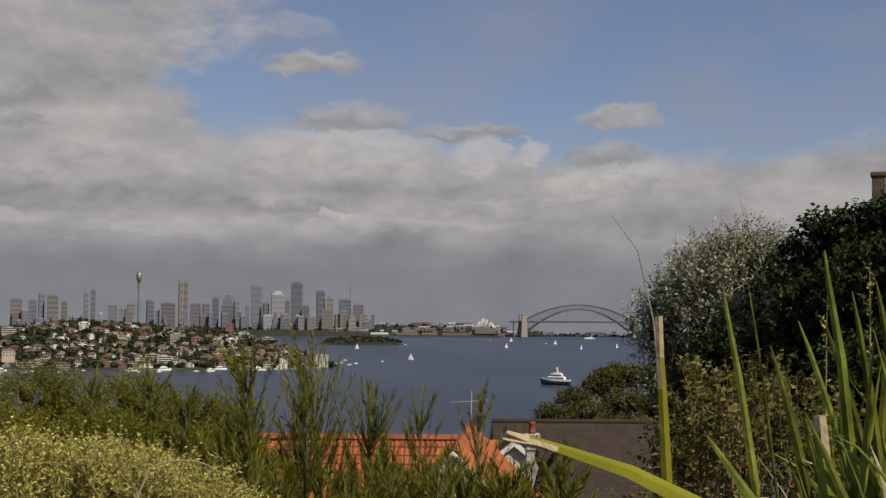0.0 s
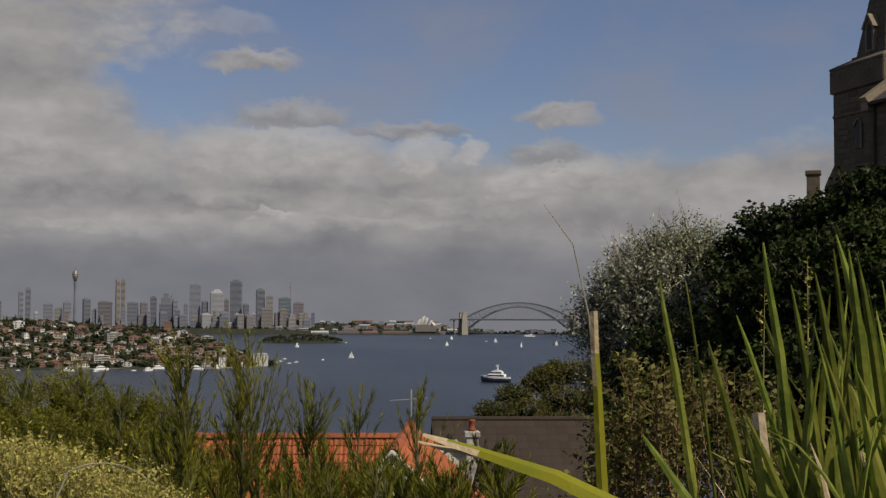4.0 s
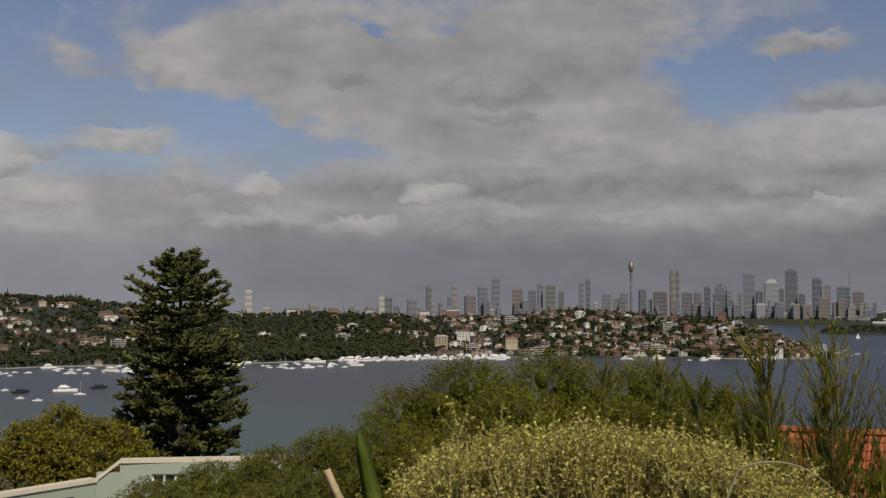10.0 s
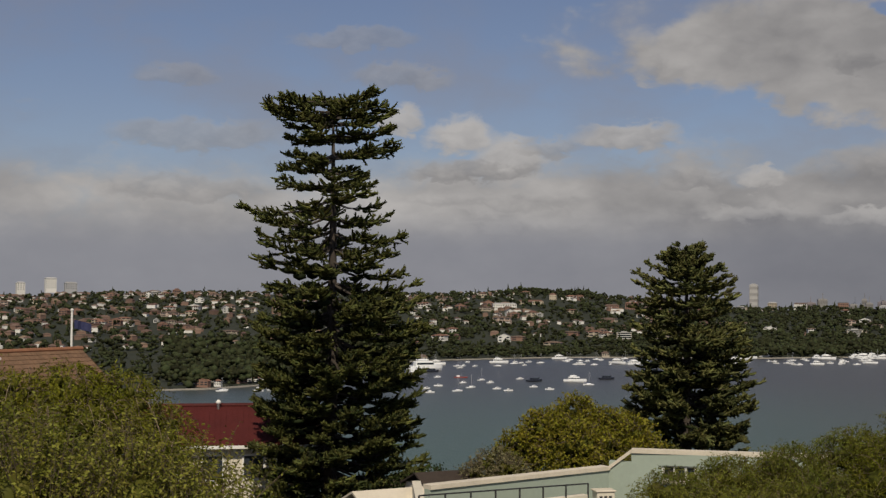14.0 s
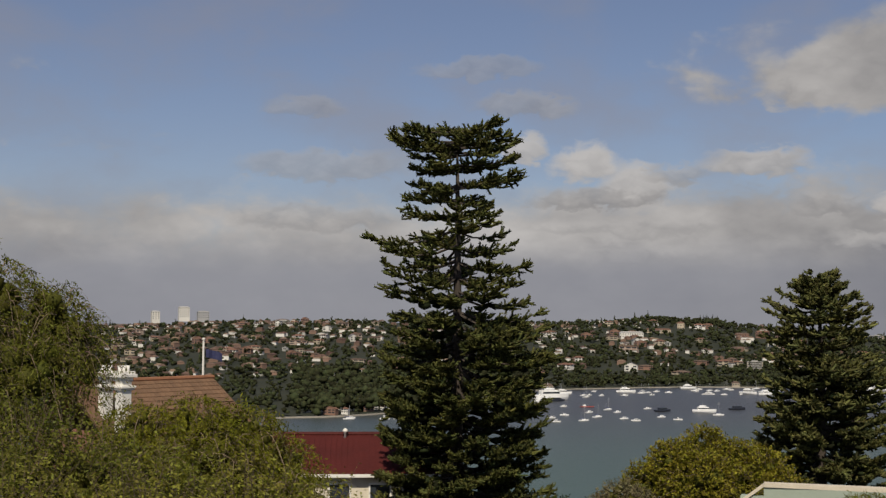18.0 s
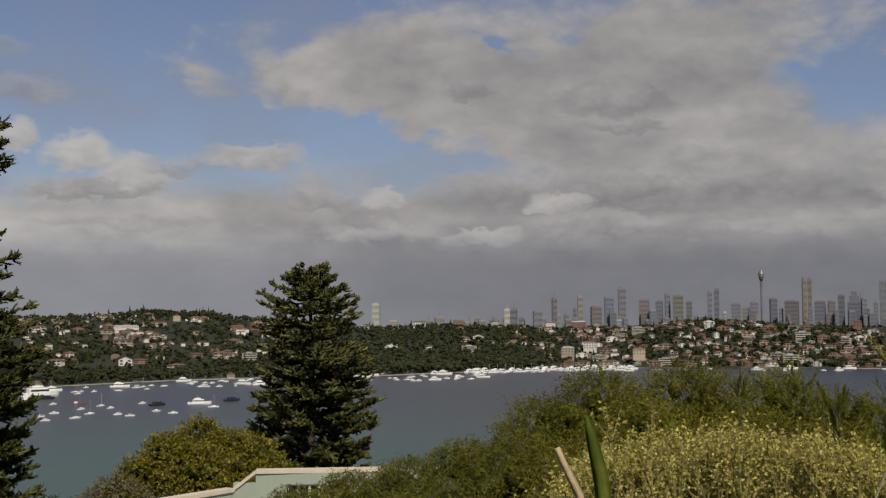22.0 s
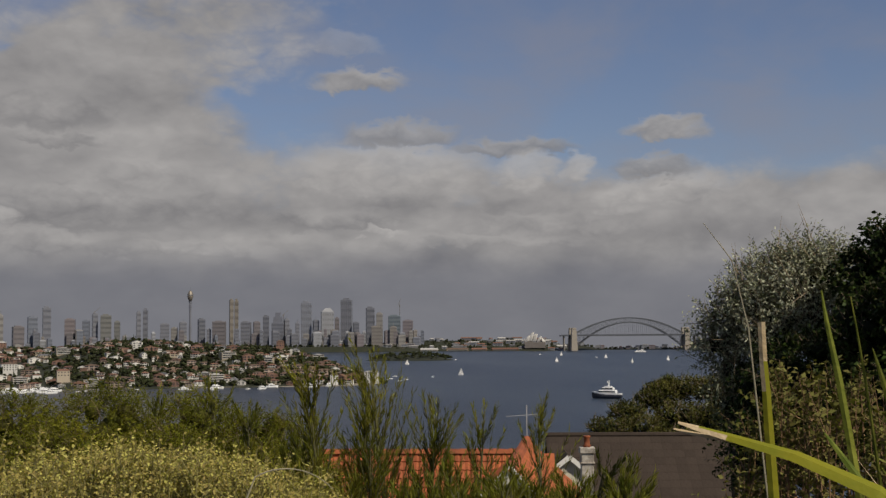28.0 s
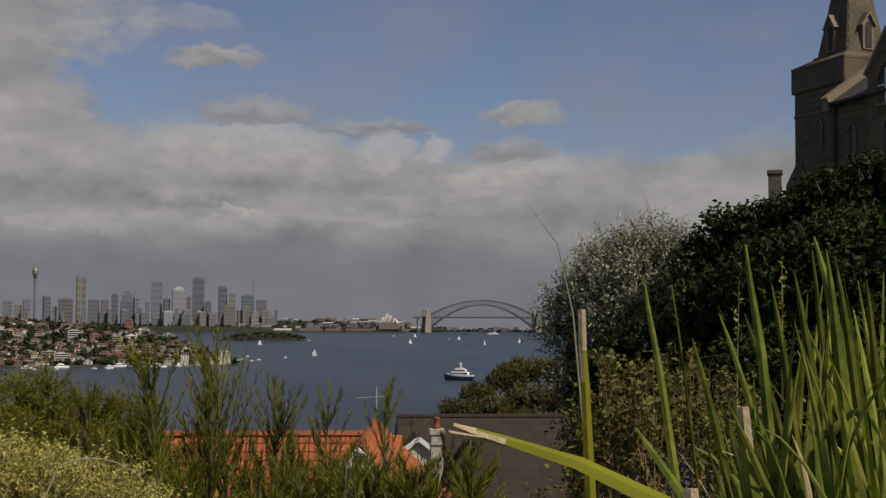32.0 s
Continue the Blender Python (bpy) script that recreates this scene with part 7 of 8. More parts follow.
# near-black copy of the dark leaf, for shade inside hedge and bushes
DARK_SHADE = leafy("dark_inner_shade", (0.008, 0.012, 0.005), (0.014, 0.019, 0.008), 0.8, 0.3, 0.0)
SILVER = leafy("silver_leaf", (0.10, 0.115, 0.058), (0.47, 0.47, 0.35), 0.45, 0.5, 0.15)
CREAMF = leafy("cream_bud", (0.33, 0.28, 0.062), (0.55, 0.47, 0.16), 0.6, 0.35, 0.3)
SALT = leafy("saltbush_leaf", (0.070, 0.078, 0.018), (0.19, 0.16, 0.050), 0.65, 0.45, 0.25)
PALEG = leafy("pale_green_leaf", (0.095, 0.105, 0.016), (0.235, 0.215, 0.040), 0.55, 0.4, 0.3)
TUFT = leafy("pine_tuft", (0.045, 0.052, 0.011), (0.12, 0.105, 0.022), 0.6, 0.45, 0.1)

shrub("round_tree", "rounded yellow-green tree by the green building", "tree",
      [lobe(-23.4, -5.7, 68, 1.0), lobe(-24.8, -6.4, 67, 1.1), lobe(-22.0, -6.3, 68, 1.1), lobe(-20.9, -6.6, 67, 1.0), lobe(-20.2, -7.3, 66, 0.9), lobe(-26.0, -7.2, 67, 0.9), lobe(-23.6, -7.2, 66, 1.6), lobe(-21.6, -7.7, 66, 1.4)],
      YELLOW, OLIVE_SHADE, 5200, 6, 0.5, 0.17, 0.10, 51, droop=0.2)
shrub("grey_shrub", "dull grey-green shrubs beside the rounded tree", "shrub", [lobe(-27.2, -7.9, 62, 0.8), lobe(-28.0, -8.3, 62, 0.6), lobe(-26.4, -8.2, 61, 0.8)], DULL, OLIVE_SHADE, 900, 6, 0.5, 0.13, 0.06, 52)
shrub("dark_shrub", "dark tangled shrubs at the foot of the conifer", "shrub", [lobe(-29.8, -8.6, 66, 0.7), lobe(-28.9, -9.2, 64, 0.7), lobe(-31.0, -9.4, 64, 1.0)], DARK, DARK_SHADE, 900, 6, 0.5, 0.15, 0.08, 53)
shrub("umbrella_pine", "flat-topped dark pine clump behind the slate roof", "tree",
      [lobe(21.95, -3.77, 92, 0.75, 0.35), lobe(23.25, -3.17, 94, 0.85, 0.4), lobe(24.75, -2.72, 95, 0.95, 0.4), lobe(25.95, -2.72, 95, 0.9, 0.4), lobe(20.95, -4.52, 90, 0.7, 0.4), lobe(22.55, -4.52, 90, 1.0, 0.5), lobe(24.35, -4.02, 92, 1.1, 0.6), lobe(26.15, -4.02, 92, 1.2, 0.7),
       lobe(23.85, -5.12, 90, 1.8, 0.5), lobe(21.35, -5.12, 89, 0.9, 0.4), lobe(27.35, -3.42, 94, 1.3, 0.9)],
      TUFT, DARK_SHADE, 5200, 6, 0.45, 0.22, 0.09, 54, droop=-0.1, up=0.6, bare=0.1)
shrub("umbrella_pine", "single leaning pine tuft above the others", "tree", [lobe(23.35, -2.77, 94, 0.45, 0.28), lobe(23.85, -2.52, 95, 0.35, 0.25)], TUFT, DARK_SHADE, 420, 6, 0.4, 0.22, 0.09, 55, droop=-0.1, up=0.6)

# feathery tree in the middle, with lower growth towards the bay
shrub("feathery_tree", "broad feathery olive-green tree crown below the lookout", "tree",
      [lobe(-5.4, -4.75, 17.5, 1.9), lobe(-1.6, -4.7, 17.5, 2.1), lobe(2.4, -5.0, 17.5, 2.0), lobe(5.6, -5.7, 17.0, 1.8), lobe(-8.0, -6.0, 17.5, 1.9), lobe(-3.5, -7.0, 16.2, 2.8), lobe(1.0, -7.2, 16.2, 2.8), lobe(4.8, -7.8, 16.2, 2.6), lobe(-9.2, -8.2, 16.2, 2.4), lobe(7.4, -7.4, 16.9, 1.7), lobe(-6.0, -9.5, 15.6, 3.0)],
      OLIVE, OLIVE_SHADE, 15000, 10, 0.34, 0.058, 0.013, 61, droop=0.35, up=0.6, bare=0.015, core=0.80, lump_size=0.30)
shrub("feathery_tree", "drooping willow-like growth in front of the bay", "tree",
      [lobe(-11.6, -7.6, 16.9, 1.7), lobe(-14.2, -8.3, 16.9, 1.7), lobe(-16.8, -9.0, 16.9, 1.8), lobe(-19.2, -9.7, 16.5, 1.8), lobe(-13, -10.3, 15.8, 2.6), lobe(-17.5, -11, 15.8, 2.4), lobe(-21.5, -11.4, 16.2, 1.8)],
      GREEN, OLIVE_SHADE, 8500, 11, 0.40, 0.058, 0.012, 62, droop=0.8, up=0.4, core=0.82)
# pepper tree and its lower limbs
shrub("pepper_tree", "tall drooping pepper tree with bare twigs", "tree",
      [lobe(-60.0, 4.2, 17, 2.6), lobe(-57.4, 2.8, 17, 2.0), lobe(-62, 2.0, 16, 3.5), lobe(-55.0, 0.9, 16.5, 1.8), lobe(-52.6, 0.2, 16.5, 1.4), lobe(-51.6, -0.6, 16.5, 1.1), lobe(-51.2, -2.0, 16.5, 1.1), lobe(-56.5, -1.2, 16, 2.6), lobe(-53.4, -2.2, 16, 1.9), lobe(-60, -2.5, 15.5, 3.6), lobe(-55.5, -4.2, 15.5, 2.4)],
      GREEN, OLIVE_SHADE, 7000, 9, 0.38, 0.060, 0.017, 63, droop=0.9, up=0.4, bare=0.08)
shrub("pepper_bush", "low drooping pepper bush with dry twigs", "shrub",
      [lobe(-48.6, -5.0, 11, 1.5), lobe(-46.4, -4.7, 11, 1.5), lobe(-44.2, -5.1, 11, 1.5), lobe(-42.6, -6.4, 11, 1.4), lobe(-45.5, -6.6, 10.6, 2.3), lobe(-42.6, -8.2, 10.6, 1.8), lobe(-40.6, -9.9, 10.8, 1.3), lobe(-49.5, -6.8, 10.5, 2.0)],
      OLIVE, OLIVE_SHADE, 3800, 9, 0.26, 0.045, 0.011, 64, droop=0.8, up=0.5, bare=0.16)
shrub("hedge_shrub", "leafy light-green shrub below the lookout", "shrub",
      [lobe(-62, -7.6, 6.0, 2.6), lobe(-57.5, -7.0, 6.0, 2.4), lobe(-53.4, -6.3, 6.2, 2.1), lobe(-51.2, -6.7, 6.2, 2.0), lobe(-47.5, -8.9, 5.8, 2.3), lobe(-44, -9.2, 5.6, 2.2), lobe(-40.8, -10.2, 5.6, 2.0), lobe(-55, -10, 5.5, 4), lobe(-48, -11, 5.5, 4), lobe(-42, -12, 5.5, 3.5)],
      PALEG, OLIVE_SHADE, 5200, 12, 0.24, 0.022, 0.009, 65, droop=0.05, spread=0.75, up=0.9)
# right-hand bushes
def aside(*a):
    """A lobe placed as seen from where the camera stands when it looks that way."""
    c, s = lobe(*a)
    return ((c[0] + 0.13, c[1] - 0.10, c[2]), s)


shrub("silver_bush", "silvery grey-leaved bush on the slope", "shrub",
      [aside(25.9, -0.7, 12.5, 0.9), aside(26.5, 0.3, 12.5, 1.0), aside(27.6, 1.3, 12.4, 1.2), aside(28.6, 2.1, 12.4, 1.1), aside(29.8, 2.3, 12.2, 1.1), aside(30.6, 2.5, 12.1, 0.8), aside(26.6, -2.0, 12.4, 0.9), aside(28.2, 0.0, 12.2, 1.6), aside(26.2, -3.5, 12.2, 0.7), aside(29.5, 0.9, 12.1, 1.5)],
      SILVER, DARK_SHADE, 3400, 9, 0.26, 0.040, 0.015, 66, droop=0.0, up=0.9, core=0.7, bare=0.05)
shrub("dark_shrub", "dark green shrub under the silvery bush", "shrub", [aside(27.4, -2.8, 11.8, 1.0), aside(28.8, -2.2, 11.6, 1.6), aside(29.4, -4.6, 11.6, 2.0), aside(27.4, -5.4, 11.4, 1.6), aside(30.4, -1.6, 11.5, 1.6)], DARK, DARK_SHADE, 1300, 8, 0.18, 0.045, 0.022, 68)
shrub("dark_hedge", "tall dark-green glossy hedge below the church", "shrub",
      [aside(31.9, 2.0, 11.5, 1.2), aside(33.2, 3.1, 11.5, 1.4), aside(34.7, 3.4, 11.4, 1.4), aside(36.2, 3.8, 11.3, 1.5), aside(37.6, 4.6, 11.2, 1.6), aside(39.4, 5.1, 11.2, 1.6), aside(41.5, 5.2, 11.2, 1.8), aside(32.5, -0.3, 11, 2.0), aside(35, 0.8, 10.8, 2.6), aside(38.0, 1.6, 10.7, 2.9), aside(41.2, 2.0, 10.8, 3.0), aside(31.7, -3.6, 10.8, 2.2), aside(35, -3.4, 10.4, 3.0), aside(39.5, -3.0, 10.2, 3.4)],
      DARK, DARK_SHADE, 7600, 9, 0.11, 0.050, 0.030, 67, droop=0.0, spread=0.85, up=0.6)


# ---- close plants ----
def spike_shrub(name, label, spots, leaf_mat, per, leaf_l, leaf_w, seed, base_drop=0.9, lean=0.25, tip_mat=None, side=5):
    """Upright flowering stalks set with small buds; each spot gives the tip's place."""
    r = np.random.default_rng(seed)
    tips = np.array([list(p) for p in spots])
    c = tips.mean(0)
    foot = ground_height(c[0], c[1])
    t = thing(name, label, "shrub", m=Matrix.Translation((c[0], c[1], foot)))
    off = np.array([c[0], c[1], foot])
    k = len(tips)
    way = unit(np.array([0, 0, 1.0]) + r.normal(0, lean, (k, 3)) * np.array([1, 1, 0.2]))
    ln = base_drop * r.uniform(0.7, 1.1, k)
    start = tips - way * ln[:, None] - off
    parts = [sprays(start, way, ln, per, leaf_l, leaf_w, r, 0.02, 0.7, 0.25)]
    stems = [twigs(start, way, ln, 0.004, r, 0.02)]
    # side shoots
    for _ in range(side):
        q = r.uniform(0.35, 0.85, k)
        s0 = start + way * (ln * q)[:, None]
        w2 = unit(way * 0.8 + r.normal(0, 0.45, (k, 3)))
        l2 = ln * (1 - q) * r.uniform(0.5, 1.0, k) + 0.03
        parts.append(sprays(s0, w2, l2, max(4, per // 3), leaf_l, leaf_w, r, 0.02, 0.7, 0.1))
        stems.append(twigs(s0, w2, l2, 0.0025, r, 0.02))
    v, f = joined(parts)
    mass("bud_cover", v, f, leaf_mat, t)
    v, f = joined(stems)
    mass("stalk_tuft", v, f, tip_mat or surface("pale_stalk", (0.27, 0.24, 0.08), 0.8), t)
    return t


def spots(a0, a1, top, d0, d1, many, seed, below=2.5):
    r = np.random.default_rng(seed)
    out = []
    for _ in range(many):
        az, d = r.uniform(a0, a1), r.uniform(d0, d1)
        el = interp(az, top) - abs(r.normal(0, 0.5)) * below + 0.55 * noise.noise(Vector((az * 1.9, d * 2.5, seed)))
        out.append(P(az, d, high(el, d)) + (Vector((0.14, -0.09, 0)) if a0 > 20 else Vector((0, 0.1, 0))))
    return out


spike_shrub("saltbush", "cream-flowering bushy shrub close to the lookout", spots(-8.5, 10.5, [(-8.5, -7.4), (-6.6, -6.2), (-4.3, -5.6), (0, -5.3), (4.4, -5.6), (6.7, -6.6), (10.5, -8.2)], 3.4, 4.2, 620, 71, 2.2), CREAMF, 36, 0.0135, 0.0072, 71, 0.42, 0.13)
spike_shrub("saltbush", "tall cream stalks standing out of the shrub", spots(-7.5, 9.0, [(-7.5, -6.4), (-4.3, -5.0), (0, -4.7), (4.4, -5.0), (9.0, -6.6)], 3.4, 4.0, 60, 75, 1.6), CREAMF, 34, 0.014, 0.008, 75, 0.40, 0.10, side=3)
spike_shrub("saltbush", "two taller cream flower stalks over the shrub", [P(-6.2, 3.6, high(-4.1, 3.6)), P(-6.0, 3.65, high(-4.8, 3.65)), P(-4.05, 3.6, high(-4.15, 3.6)), P(-4.3, 3.6, high(-5.0, 3.6)), P(8.8, 3.6, high(-6.4, 3.6))], CREAMF, 34, 0.014, 0.008, 72, 0.35, 0.08, side=3)
spike_shrub("saltbush", "brown-stalked saltbush in front of the hedge", spots(25.6, 34.5, [(25.6, -4.6), (26.6, -3.4), (27.6, -1.4), (28.6, -2.0), (30, -1.3), (33, -2.0), (34.5, -3.0)], 3.2, 4.0, 84, 73, 3.2), SALT, 46, 0.021, 0.011, 73, 0.55, 0.07, side=3, tip_mat=surface("brown_stalk", (0.22, 0.13, 0.06), 0.8))
spike_shrub("saltbush", "single cream flower stalk among flax blades", [P(38.4, 3.0, high(2.6, 3.0)), P(36.2, 3.4, high(1.6, 3.4))], CREAMF, 26, 0.014, 0.007, 74, 0.5, 0.08, side=1)

FEATHER = leafy("plume_leaf", (0.098, 0.105, 0.013), (0.235, 0.205, 0.026), 0.6, 0.5, 0.3)


def plume(az, el, d, tall, seed, spread=0.36):
    """An upright soft-needled shoot with many ascending side shoots."""
    r = np.random.default_rng(seed)
    tip = P(az, d, high(el, d))
    foot = tip - Vector((0, 0, tall))
    t = thing("broom_shoot", "upright feathery green shoot of broom", "shrub", "feathery shoots", m=Matrix.Translation(foot) @ Matrix.Rotation(r.normal(0, 0.09), 4, "Y") @ Matrix.Rotation(r.normal(0, 0.09), 4, "X"))
    k = int(17 * max(1.2, tall))
    q = np.sort(r.uniform(0.05, 0.9, k))
    a = r.uniform(0, 6.28, k)
    start = np.stack([0.02 * np.cos(a), 0.02 * np.sin(a), q * tall], 1)
    way = unit(np.stack([np.cos(a) * spread, np.sin(a) * spread, np.full(k, 0.9)], 1) + r.normal(0, 0.08, (k, 3)))
    ln = tall * (0.15 + 0.42 * (1 - q)) * r.uniform(0.6, 1.15, k)
    start = np.concatenate([start, [[0, 0, tall * 0.3]]])
    way = np.concatenate([way, [[r.normal(0, 0.03), r.normal(0, 0.03), 1.0]]])
    ln = np.concatenate([ln, [tall * 0.7]])
    v, f = sprays(start, way, ln, 46, 0.115, 0.0105, r, -0.05, 0.26, 0.02)
    mass("needles", v, f, FEATHER, t)
    v, f = twigs(start, way, ln, 0.010, r, -0.05, 4)
    mass("stalk_tuft", v, f, surface("green_stalk", (0.09, 0.085, 0.03), 0.7), t)
    part("stem", Shape().tube([(0, 0, -0.9), (0, 0, tall * 0.5), (0, 0, tall * 0.95)], [0.028, 0.018, 0.006], 6), surface("green_stalk", (0.09, 0.085, 0.03), 0.7), t)


for k, (az, el, d, tall) in enumerate(((7.9, -2.1, 5.0, 1.0), (10.9, -1.0, 5.0, 1.15), (8.8, -3.6, 5.2, 0.8), (6.3, -4.2, 5.0, 0.7), (12.2, -3.4, 5.0, 0.85), (9.6, -4.6, 4.8, 0.7), (14.3, -4.2, 5.2, 0.75), (17.6, -3.9, 5.4, 0.8), (18.9, -5.9, 5.0, 0.6), 
                                       (12.9, -6.3, 4.6, 0.5), (15.6, -6.4, 4.7, 0.5), (7.2, -6.0, 4.6, 0.5), (9.3, -7.0, 4.4, 0.5), (5.4, -5.2, 5.2, 0.6), (0.3, -2.9, 6.5, 0.7), (2.1, -2.3, 6.5, 0.8), (4.4, -3.6, 6.0, 0.7), (11.0, -7.2, 4.4, 0.5), (14.0, -7.6, 4.4, 0.5), (17.2, -7.4, 4.6, 0.5))):
    plume(az + 0.75, el, d * 2.6, tall * 2.5, 100 + k)
for k in range(16):
    plume(13.2 + k * 0.62 + 0.3 * math.sin(k * 2.1), -6.6 - 1.1 * ((k * 5) % 7) / 6, 10.5 + (k % 3) * 0.5, 1.5, 140 + k, 0.5)

BLADE = surface("flax_blade", (0.090, 0.124, 0.016), 0.5, second=(0.36, 0.37, 0.066), scale=4.0, grain=6, bump=0.1, per_object=0.5, trans=0.35, hue=0.03, spec=0.15)
YELLOWB = surface("yellowing_blade", (0.34, 0.31, 0.028), 0.5, second=(0.24, 0.26, 0.025), scale=5.0, grain=6, bump=0.1, trans=0.35, spec=0.15)
DRYB = surface("dry_blade", (0.50, 0.40, 0.25), 0.7, second=(0.36, 0.26, 0.13), scale=8.0, grain=6, bump=0.2)


def flax():
    r = np.random.default_rng(17)

    def N(az, d, z=0.0):
        return P(az, d, z) + Vector((0.14, -0.09, 0))

    t = thing("flax_plant", "clump of tall green flax blades with dry tips", "plant", m=Matrix.Translation(N(34.5, 2.3, ground_height(*N(34.5, 2.3).xy))))
    inv = t.matrix_basis.inverted()
    # single leaves that stand out: a long one lying across, a dry-tipped stem, a cut stub
    def strip(name, pts, widths, mats, label="", facing_way=(0.1, 0.2, 0.6)):
        pts = [Vector(p) for p in pts]
        rows = []
        for i, p in enumerate(pts):
            tan = (pts[min(i + 1, len(pts) - 1)] - pts[max(i - 1, 0)]).normalized()
            eye = (Vector((0, 0, EYE)) - p).normalized()
            sd = tan.cross((eye * 0.75 + Vector(facing_way)).normalized()).normalized()
            nr = sd.cross(tan)
            q = widths[i] / 2
            rows.append([p - sd * q, p + nr * q * 0.35, p + sd * q, p - nr * q * 0.2])
        s = Shape().loft(rows)
        me = s.mesh(name, mats[0])
        for m in mats[1:]:
            me.materials.append(m)
        if len(mats) > 1:
            for p in me.polygons:
                near = min(range(len(pts)), key=lambda i: (pts[i] - p.center).length)
                p.material_index = 1 if near < 2 else 0
        ob = new(name, me)
        ob.parent = t
        ob.matrix_parent_inverse = inv
        if label:
            ob["label"] = label

    # the clump: blades that rise from its foot and fan out, some arching over, some folded
    for k in range(150):
        foot_az, d = r.uniform(33.2, 44.5), r.uniform(1.85, 2.95)
        lean = r.normal(-1.2, 2.6) if k % 3 else r.uniform(-9.5, 9.5)
        tip_az = foot_az + lean
        el = interp(tip_az, [(29, -6.5), (31, -4.5), (33, -2.4), (34.5, 0.0), (36.0, 1.5), (38, 1.9), (44, 2.8)]) - abs(r.normal(0, 2.6)) - 0.22 * abs(lean)
        fold = r.uniform(0.62, 0.8) if k % 9 == 0 else 2.0
        arch = r.uniform(1.3, 2.0) + 0.10 * abs(lean)
        wide = r.uniform(0.008, 0.020)
        pts, wd = [], []
        for i in range(9):
            q = 1 - i / 8
            e_q = -19 + (el + 19) * (q ** 0.92 if abs(lean) < 5 else 1 - (1 - q) ** 1.5)
            if q > fold:
                e_q -= 7.5 * (q - fold)
            pts.append(N(foot_az + lean * q ** arch + (0.9 * (q - fold) * 4 if q > fold else 0), d + 0.12 * (q - 0.5) * math.sin(k), high(e_q, d)))
            wd.append(wide * min(1.0, 0.10 + 1.9 * (1 - q) ** 0.8))
        strip("blade", pts, wd, [DRYB] if k % 23 == 7 else [BLADE], facing_way=tuple(r.normal(0, 0.55, 3)))
    strip("blade", [N(20.2, 1.000, high(-4.85, 1.000)), N(21.2, 1.000, high(-5.15, 1.000)), N(22.6, 0.994, high(-5.55, 0.994)), N(25.8, 0.973, high(-6.5, 0.973)), N(29.6, 0.952, high(-8.2, 0.952)), N(33, 0.973, high(-11, 0.973)), N(34, 1.090, high(-19, 1.090))], [0.003, 0.007, 0.0095, 0.0135, 0.017, 0.018, 0.017], [YELLOWB, DRYB], "long yellow-green blade lying across, its tip dry")
    strip("blade", [N(20.0, 1.007, high(-5.15, 1.007)), N(21.0, 1.007, high(-5.4, 1.007)), N(22.2, 1.000, high(-5.6, 1.000)), N(24.0, 0.994, high(-6.0, 0.994))], [0.002, 0.005, 0.006, 0.004], [DRYB], "split dry tip")
    strip("blade", [N(26.3, 2.2, high(0.25, 2.2)), N(26.35, 2.2, high(-1.6, 2.2)), N(26.45, 2.2, high(-3.0, 2.2)), N(26.7, 2.2, high(-8.3, 2.2)), N(27.0, 2.2, high(-20, 2.2))], [0.013, 0.014, 0.015, 0.02, 0.022], [YELLOWB, DRYB], "upright blade with a bleached dry tip")
    strip("blade", [N(33.35, 1.9, high(-4.0, 1.9)), N(33.4, 1.9, high(-4.7, 1.9)), N(33.5, 1.9, high(-6, 1.9)), N(33.9, 1.9, high(-9.0, 1.9)), N(34.4, 1.9, high(-20, 1.9))], [0.018, 0.019, 0.022, 0.026, 0.026], [BLADE, DRYB], "broad blade cut off, its end dry")
    strip("blade", [N(31.0, 1.6, high(-7.6, 1.6)), N(31.05, 1.6, high(-8.2, 1.6)), N(31.2, 1.6, high(-9.5, 1.6)), N(31.6, 1.6, high(-20, 1.6))], [0.018, 0.019, 0.02, 0.02], [BLADE, DRYB], "short cut blade with a dry end")
    strip("blade", [N(29.1, 2.3, high(1.7, 2.3)), N(29.3, 2.3, high(0.3, 2.3)), N(29.8, 2.3, high(-2.5, 2.3)), N(30.6, 2.3, high(-8, 2.3)), N(31.5, 2.3, high(-20, 2.3))], [0.003, 0.008, 0.013, 0.016, 0.016], [BLADE], "dark green upright blade")
    strip("blade", [N(33.55, 2.1, high(3.2, 2.1)), N(33.7, 2.1, high(1.8, 2.1)), N(34.2, 2.1, high(-1.5, 2.1)), N(34.7, 2.1, high(-7, 2.1)), N(35, 2.1, high(-20, 2.1))], [0.003, 0.009, 0.015, 0.018, 0.018], [BLADE], "tall green upright blade")
    strip("blade", [N(36.5, 2.2, high(3.5, 2.2)), N(36.9, 2.2, high(2.0, 2.2)), N(37.6, 2.2, high(-1.5, 2.2)), N(38.2, 2.2, high(-7, 2.2)), N(38.5, 2.2, high(-20, 2.2))], [0.003, 0.011, 0.019, 0.023, 0.023], [BLADE], "broad bright green blade")
    for az, el, foot_az, wd, lab in ((30.3, 1.4, 31.5, 0.008, "thin dark upright blade"), (34.67, 1.4, 36, 0.02, "pointed green blade"), (35.65, 1.9, 37, 0.024, "pointed green blade"), (36.4, 2.9, 37.2, 0.018, "tall pointed blade"), (37, 2.9, 37.9, 0.026, "tall pointed blade"), (37.35, 2.6, 38.6, 0.022, "tall pointed blade"), (38.65, 1.6, 39.4, 0.022, "pointed green blade"), (32.4, 0.1, 35.2, 0.018, "dark slanting blade"), (33.5, 0.1, 36, 0.02, "dark slanting blade"), (31.2, -1, 33.4, 0.022, "slanting green blade")):
        mid = (az + foot_az) / 2
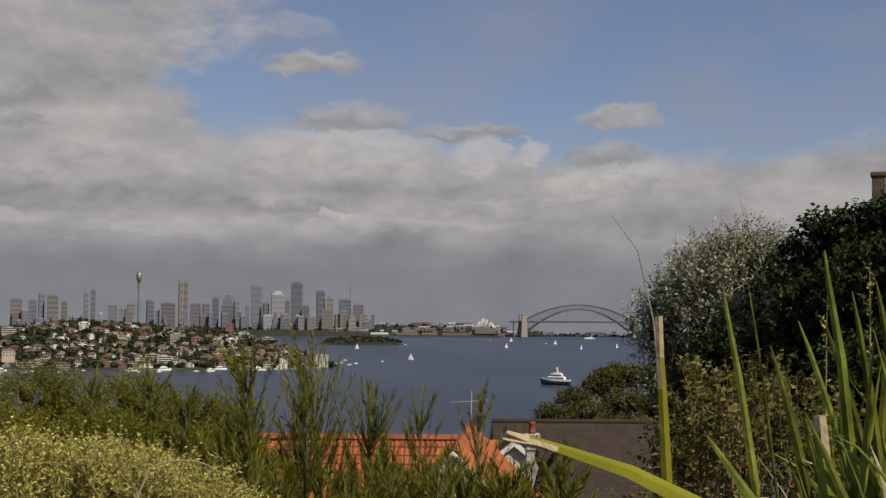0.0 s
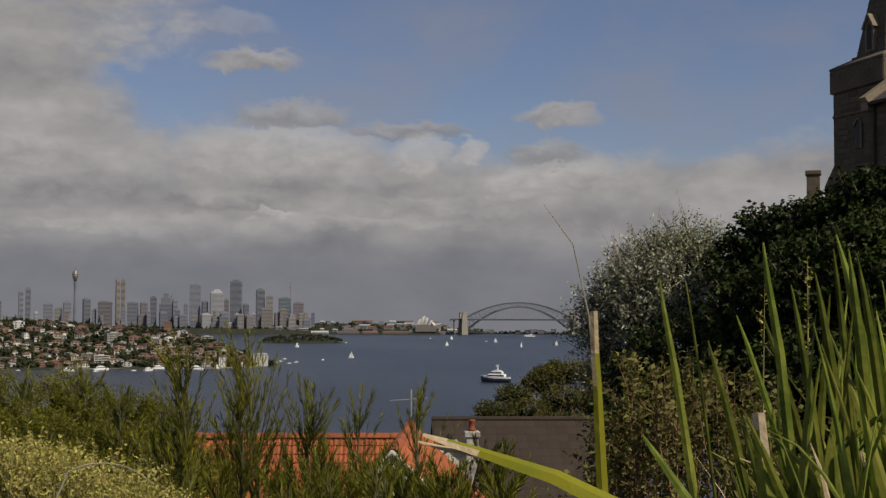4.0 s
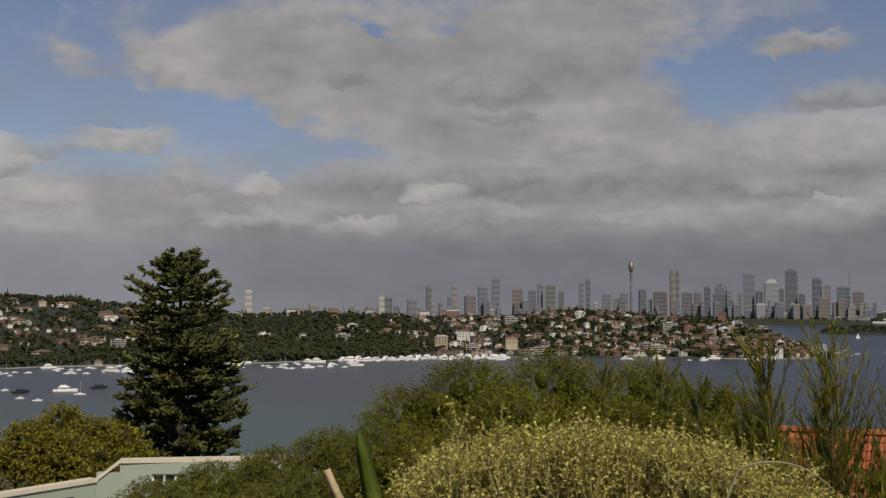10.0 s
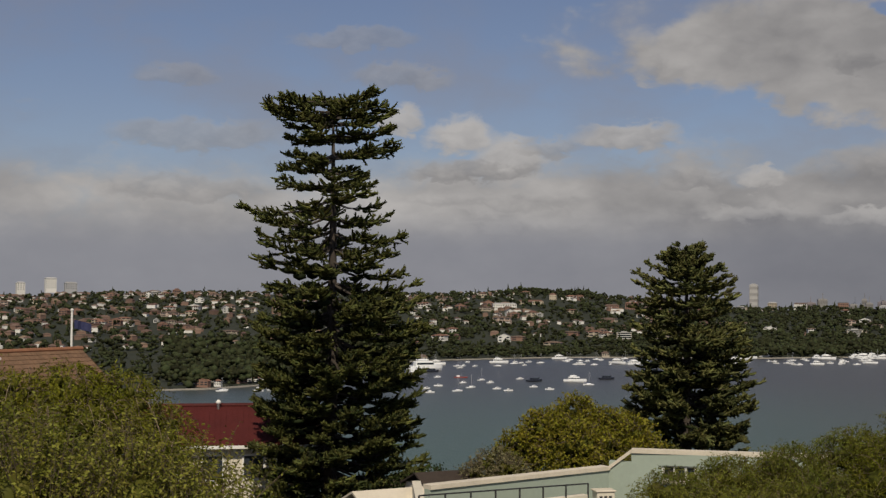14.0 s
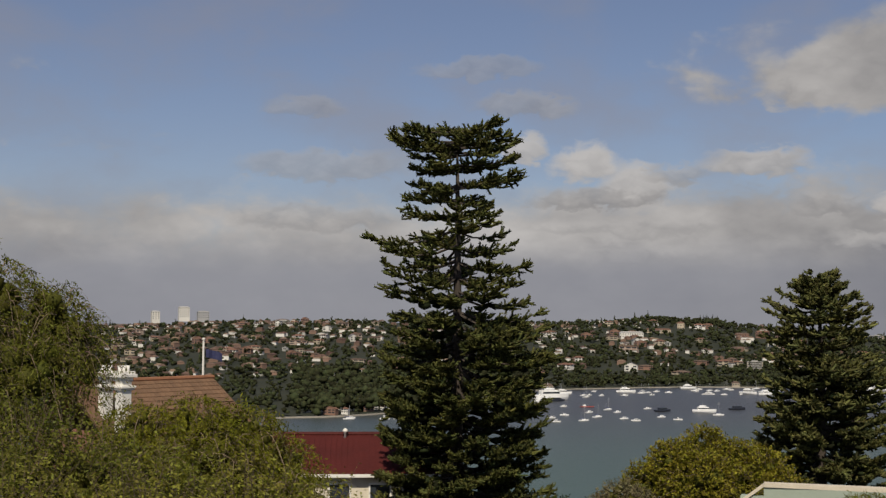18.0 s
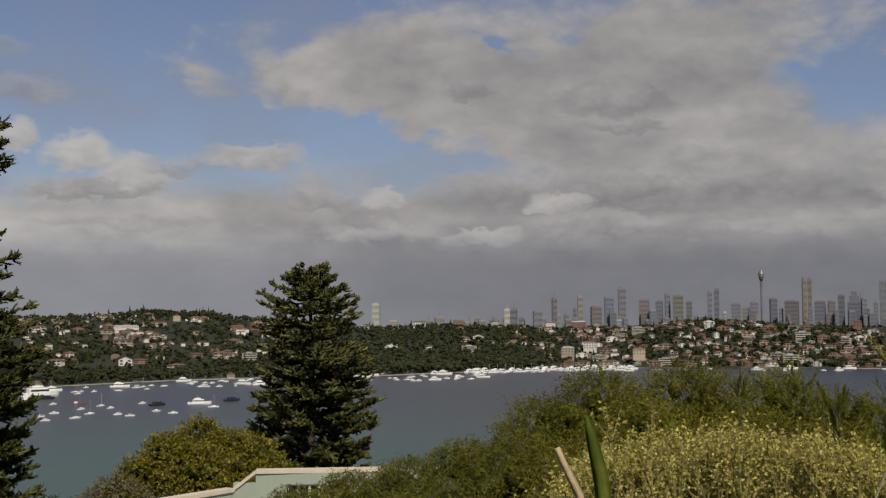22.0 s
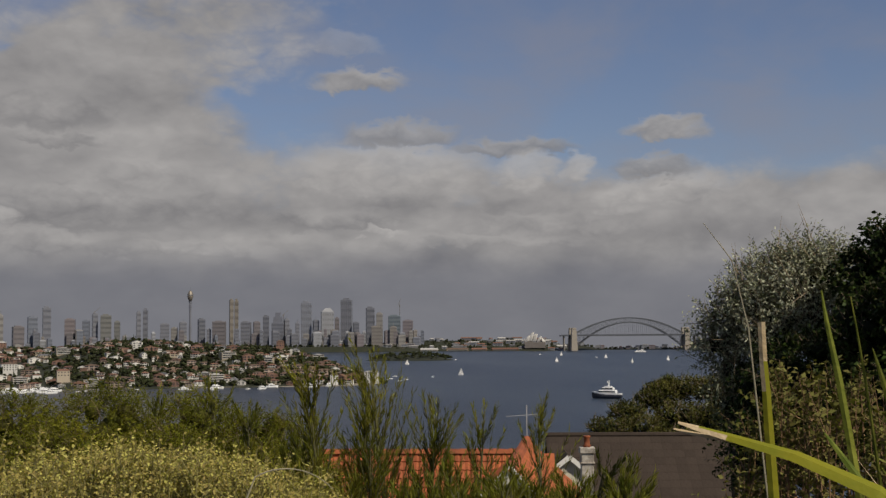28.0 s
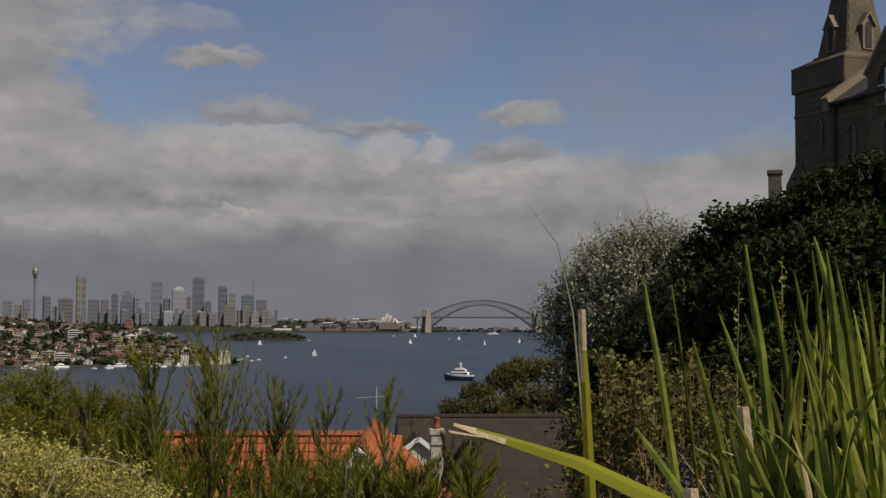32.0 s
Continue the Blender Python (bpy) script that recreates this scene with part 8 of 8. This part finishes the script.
        strip("blade", [N(az, 2.15, high(el, 2.15)), N(az + (foot_az - az) * 0.18, 2.15, high(el - 1.4, 2.15)), N(az + (foot_az - az) * 0.5, 2.16, high(el - 4.2, 2.16)), N(foot_az, 2.18, high(el - 9.5, 2.18)), N(foot_az + 0.4, 2.2, high(-20, 2.2))], [0.002, wd * 0.4, wd * 0.68, wd * 0.75, wd * 0.7], [BLADE], lab)
    strip("blade", [N(28.6, 1.7, high(-5.0, 1.7)), N(29.1, 1.7, high(-5.7, 1.7)), N(30.6, 1.7, high(-7.8, 1.7)), N(32.5, 1.72, high(-12, 1.72)), N(33.5, 1.8, high(-20, 1.8))], [0.003, 0.008, 0.014, 0.018, 0.02], [BLADE], "slanting blade with a dry end")
    # the flax leaf that stands alone before the bay
    t2 = thing("flax_leaf", "single flax leaf and a dry stalk before the shrub", "plant", m=Matrix.Translation(P(-9.6, 1.1, ground_height(*P(-9.6, 1.1).xy))))
    i2 = t2.matrix_basis.inverted()
    for pts, wd, mats, lab in (([P(-10.1, 1.1, high(-4.9, 1.1)), P(-9.9, 1.1, high(-5.7, 1.1)), P(-9.5, 1.1, high(-7.5, 1.1)), P(-8.6, 1.1, high(-14, 1.1)), P(-8.0, 1.1, high(-30, 1.1))], [0.004, 0.010, 0.014, 0.016, 0.017], [BLADE, DRYB], "green flax leaf with a brown tip"),
                               ([P(-11.3, 1.15, high(-6.3, 1.15)), P(-11.0, 1.15, high(-7.0, 1.15)), P(-10.3, 1.15, high(-8.4, 1.15)), P(-9.0, 1.15, high(-14, 1.15)), P(-8.3, 1.15, high(-30, 1.15))], [0.006, 0.007, 0.008, 0.009, 0.009], [DRYB], "dry cream leaf stub")):
        rows = []
        for i, p in enumerate(pts):
            tan = (pts[min(i + 1, len(pts) - 1)] - pts[max(i - 1, 0)]).normalized()
            sd = tan.cross((Vector((0, 0, EYE)) - p).normalized()).normalized()
            nr = sd.cross(tan)
            rows.append([p - sd * wd[i] / 2, p + nr * wd[i] * 0.2, p + sd * wd[i] / 2, p - nr * wd[i] * 0.12])
        ob = new("blade", Shape().loft(rows).mesh("blade", mats[-1] if len(mats) == 1 else mats[0], True))
        ob.parent = t2
        ob.matrix_parent_inverse = i2
        ob["label"] = lab
    # thin grass stalks against the sky
    t3 = thing("grass_stalk", "thin bent grass stalk against the sky", "grass", m=Matrix.Translation(P(29, 2.6, ground_height(*P(29, 2.6).xy))))
    ob = new("stalk", Shape().tube([P(30.5, 2.6, high(-10, 2.6)), P(29.6, 2.6, high(0.0, 2.6)), P(28.9, 2.6, high(3.2, 2.6)), P(27.6, 2.6, high(5.0, 2.6))], [0.0025, 0.002, 0.0014, 0.0006], 5).mesh("stalk", surface("straw", (0.30, 0.27, 0.18), 0.8)))
    ob.parent = t3
    ob.matrix_parent_inverse = t3.matrix_basis.inverted()
    t4 = thing("grass_stalk", "arching pale grass stem over the shrub", "grass", m=Matrix.Translation(P(7, 3.1, ground_height(*P(7, 3.1).xy))))
    ob = new("stalk", Shape().tube([P(4.9 + 4.6 * i / 16, 3.1, high(-6.55 - 1.0 * abs(i / 16 - 0.5) ** 2.2 * 4.6 - (1.5 * (0.2 - i / 16) * 5 if i < 3 else 0), 3.1)) for i in range(17)], [0.0026 - 0.0001 * i for i in range(17)], 6).mesh("stalk", surface("straw", (0.30, 0.27, 0.18), 0.8)))
    ob.parent = t4
    ob.matrix_parent_inverse = t4.matrix_basis.inverted()


flax()
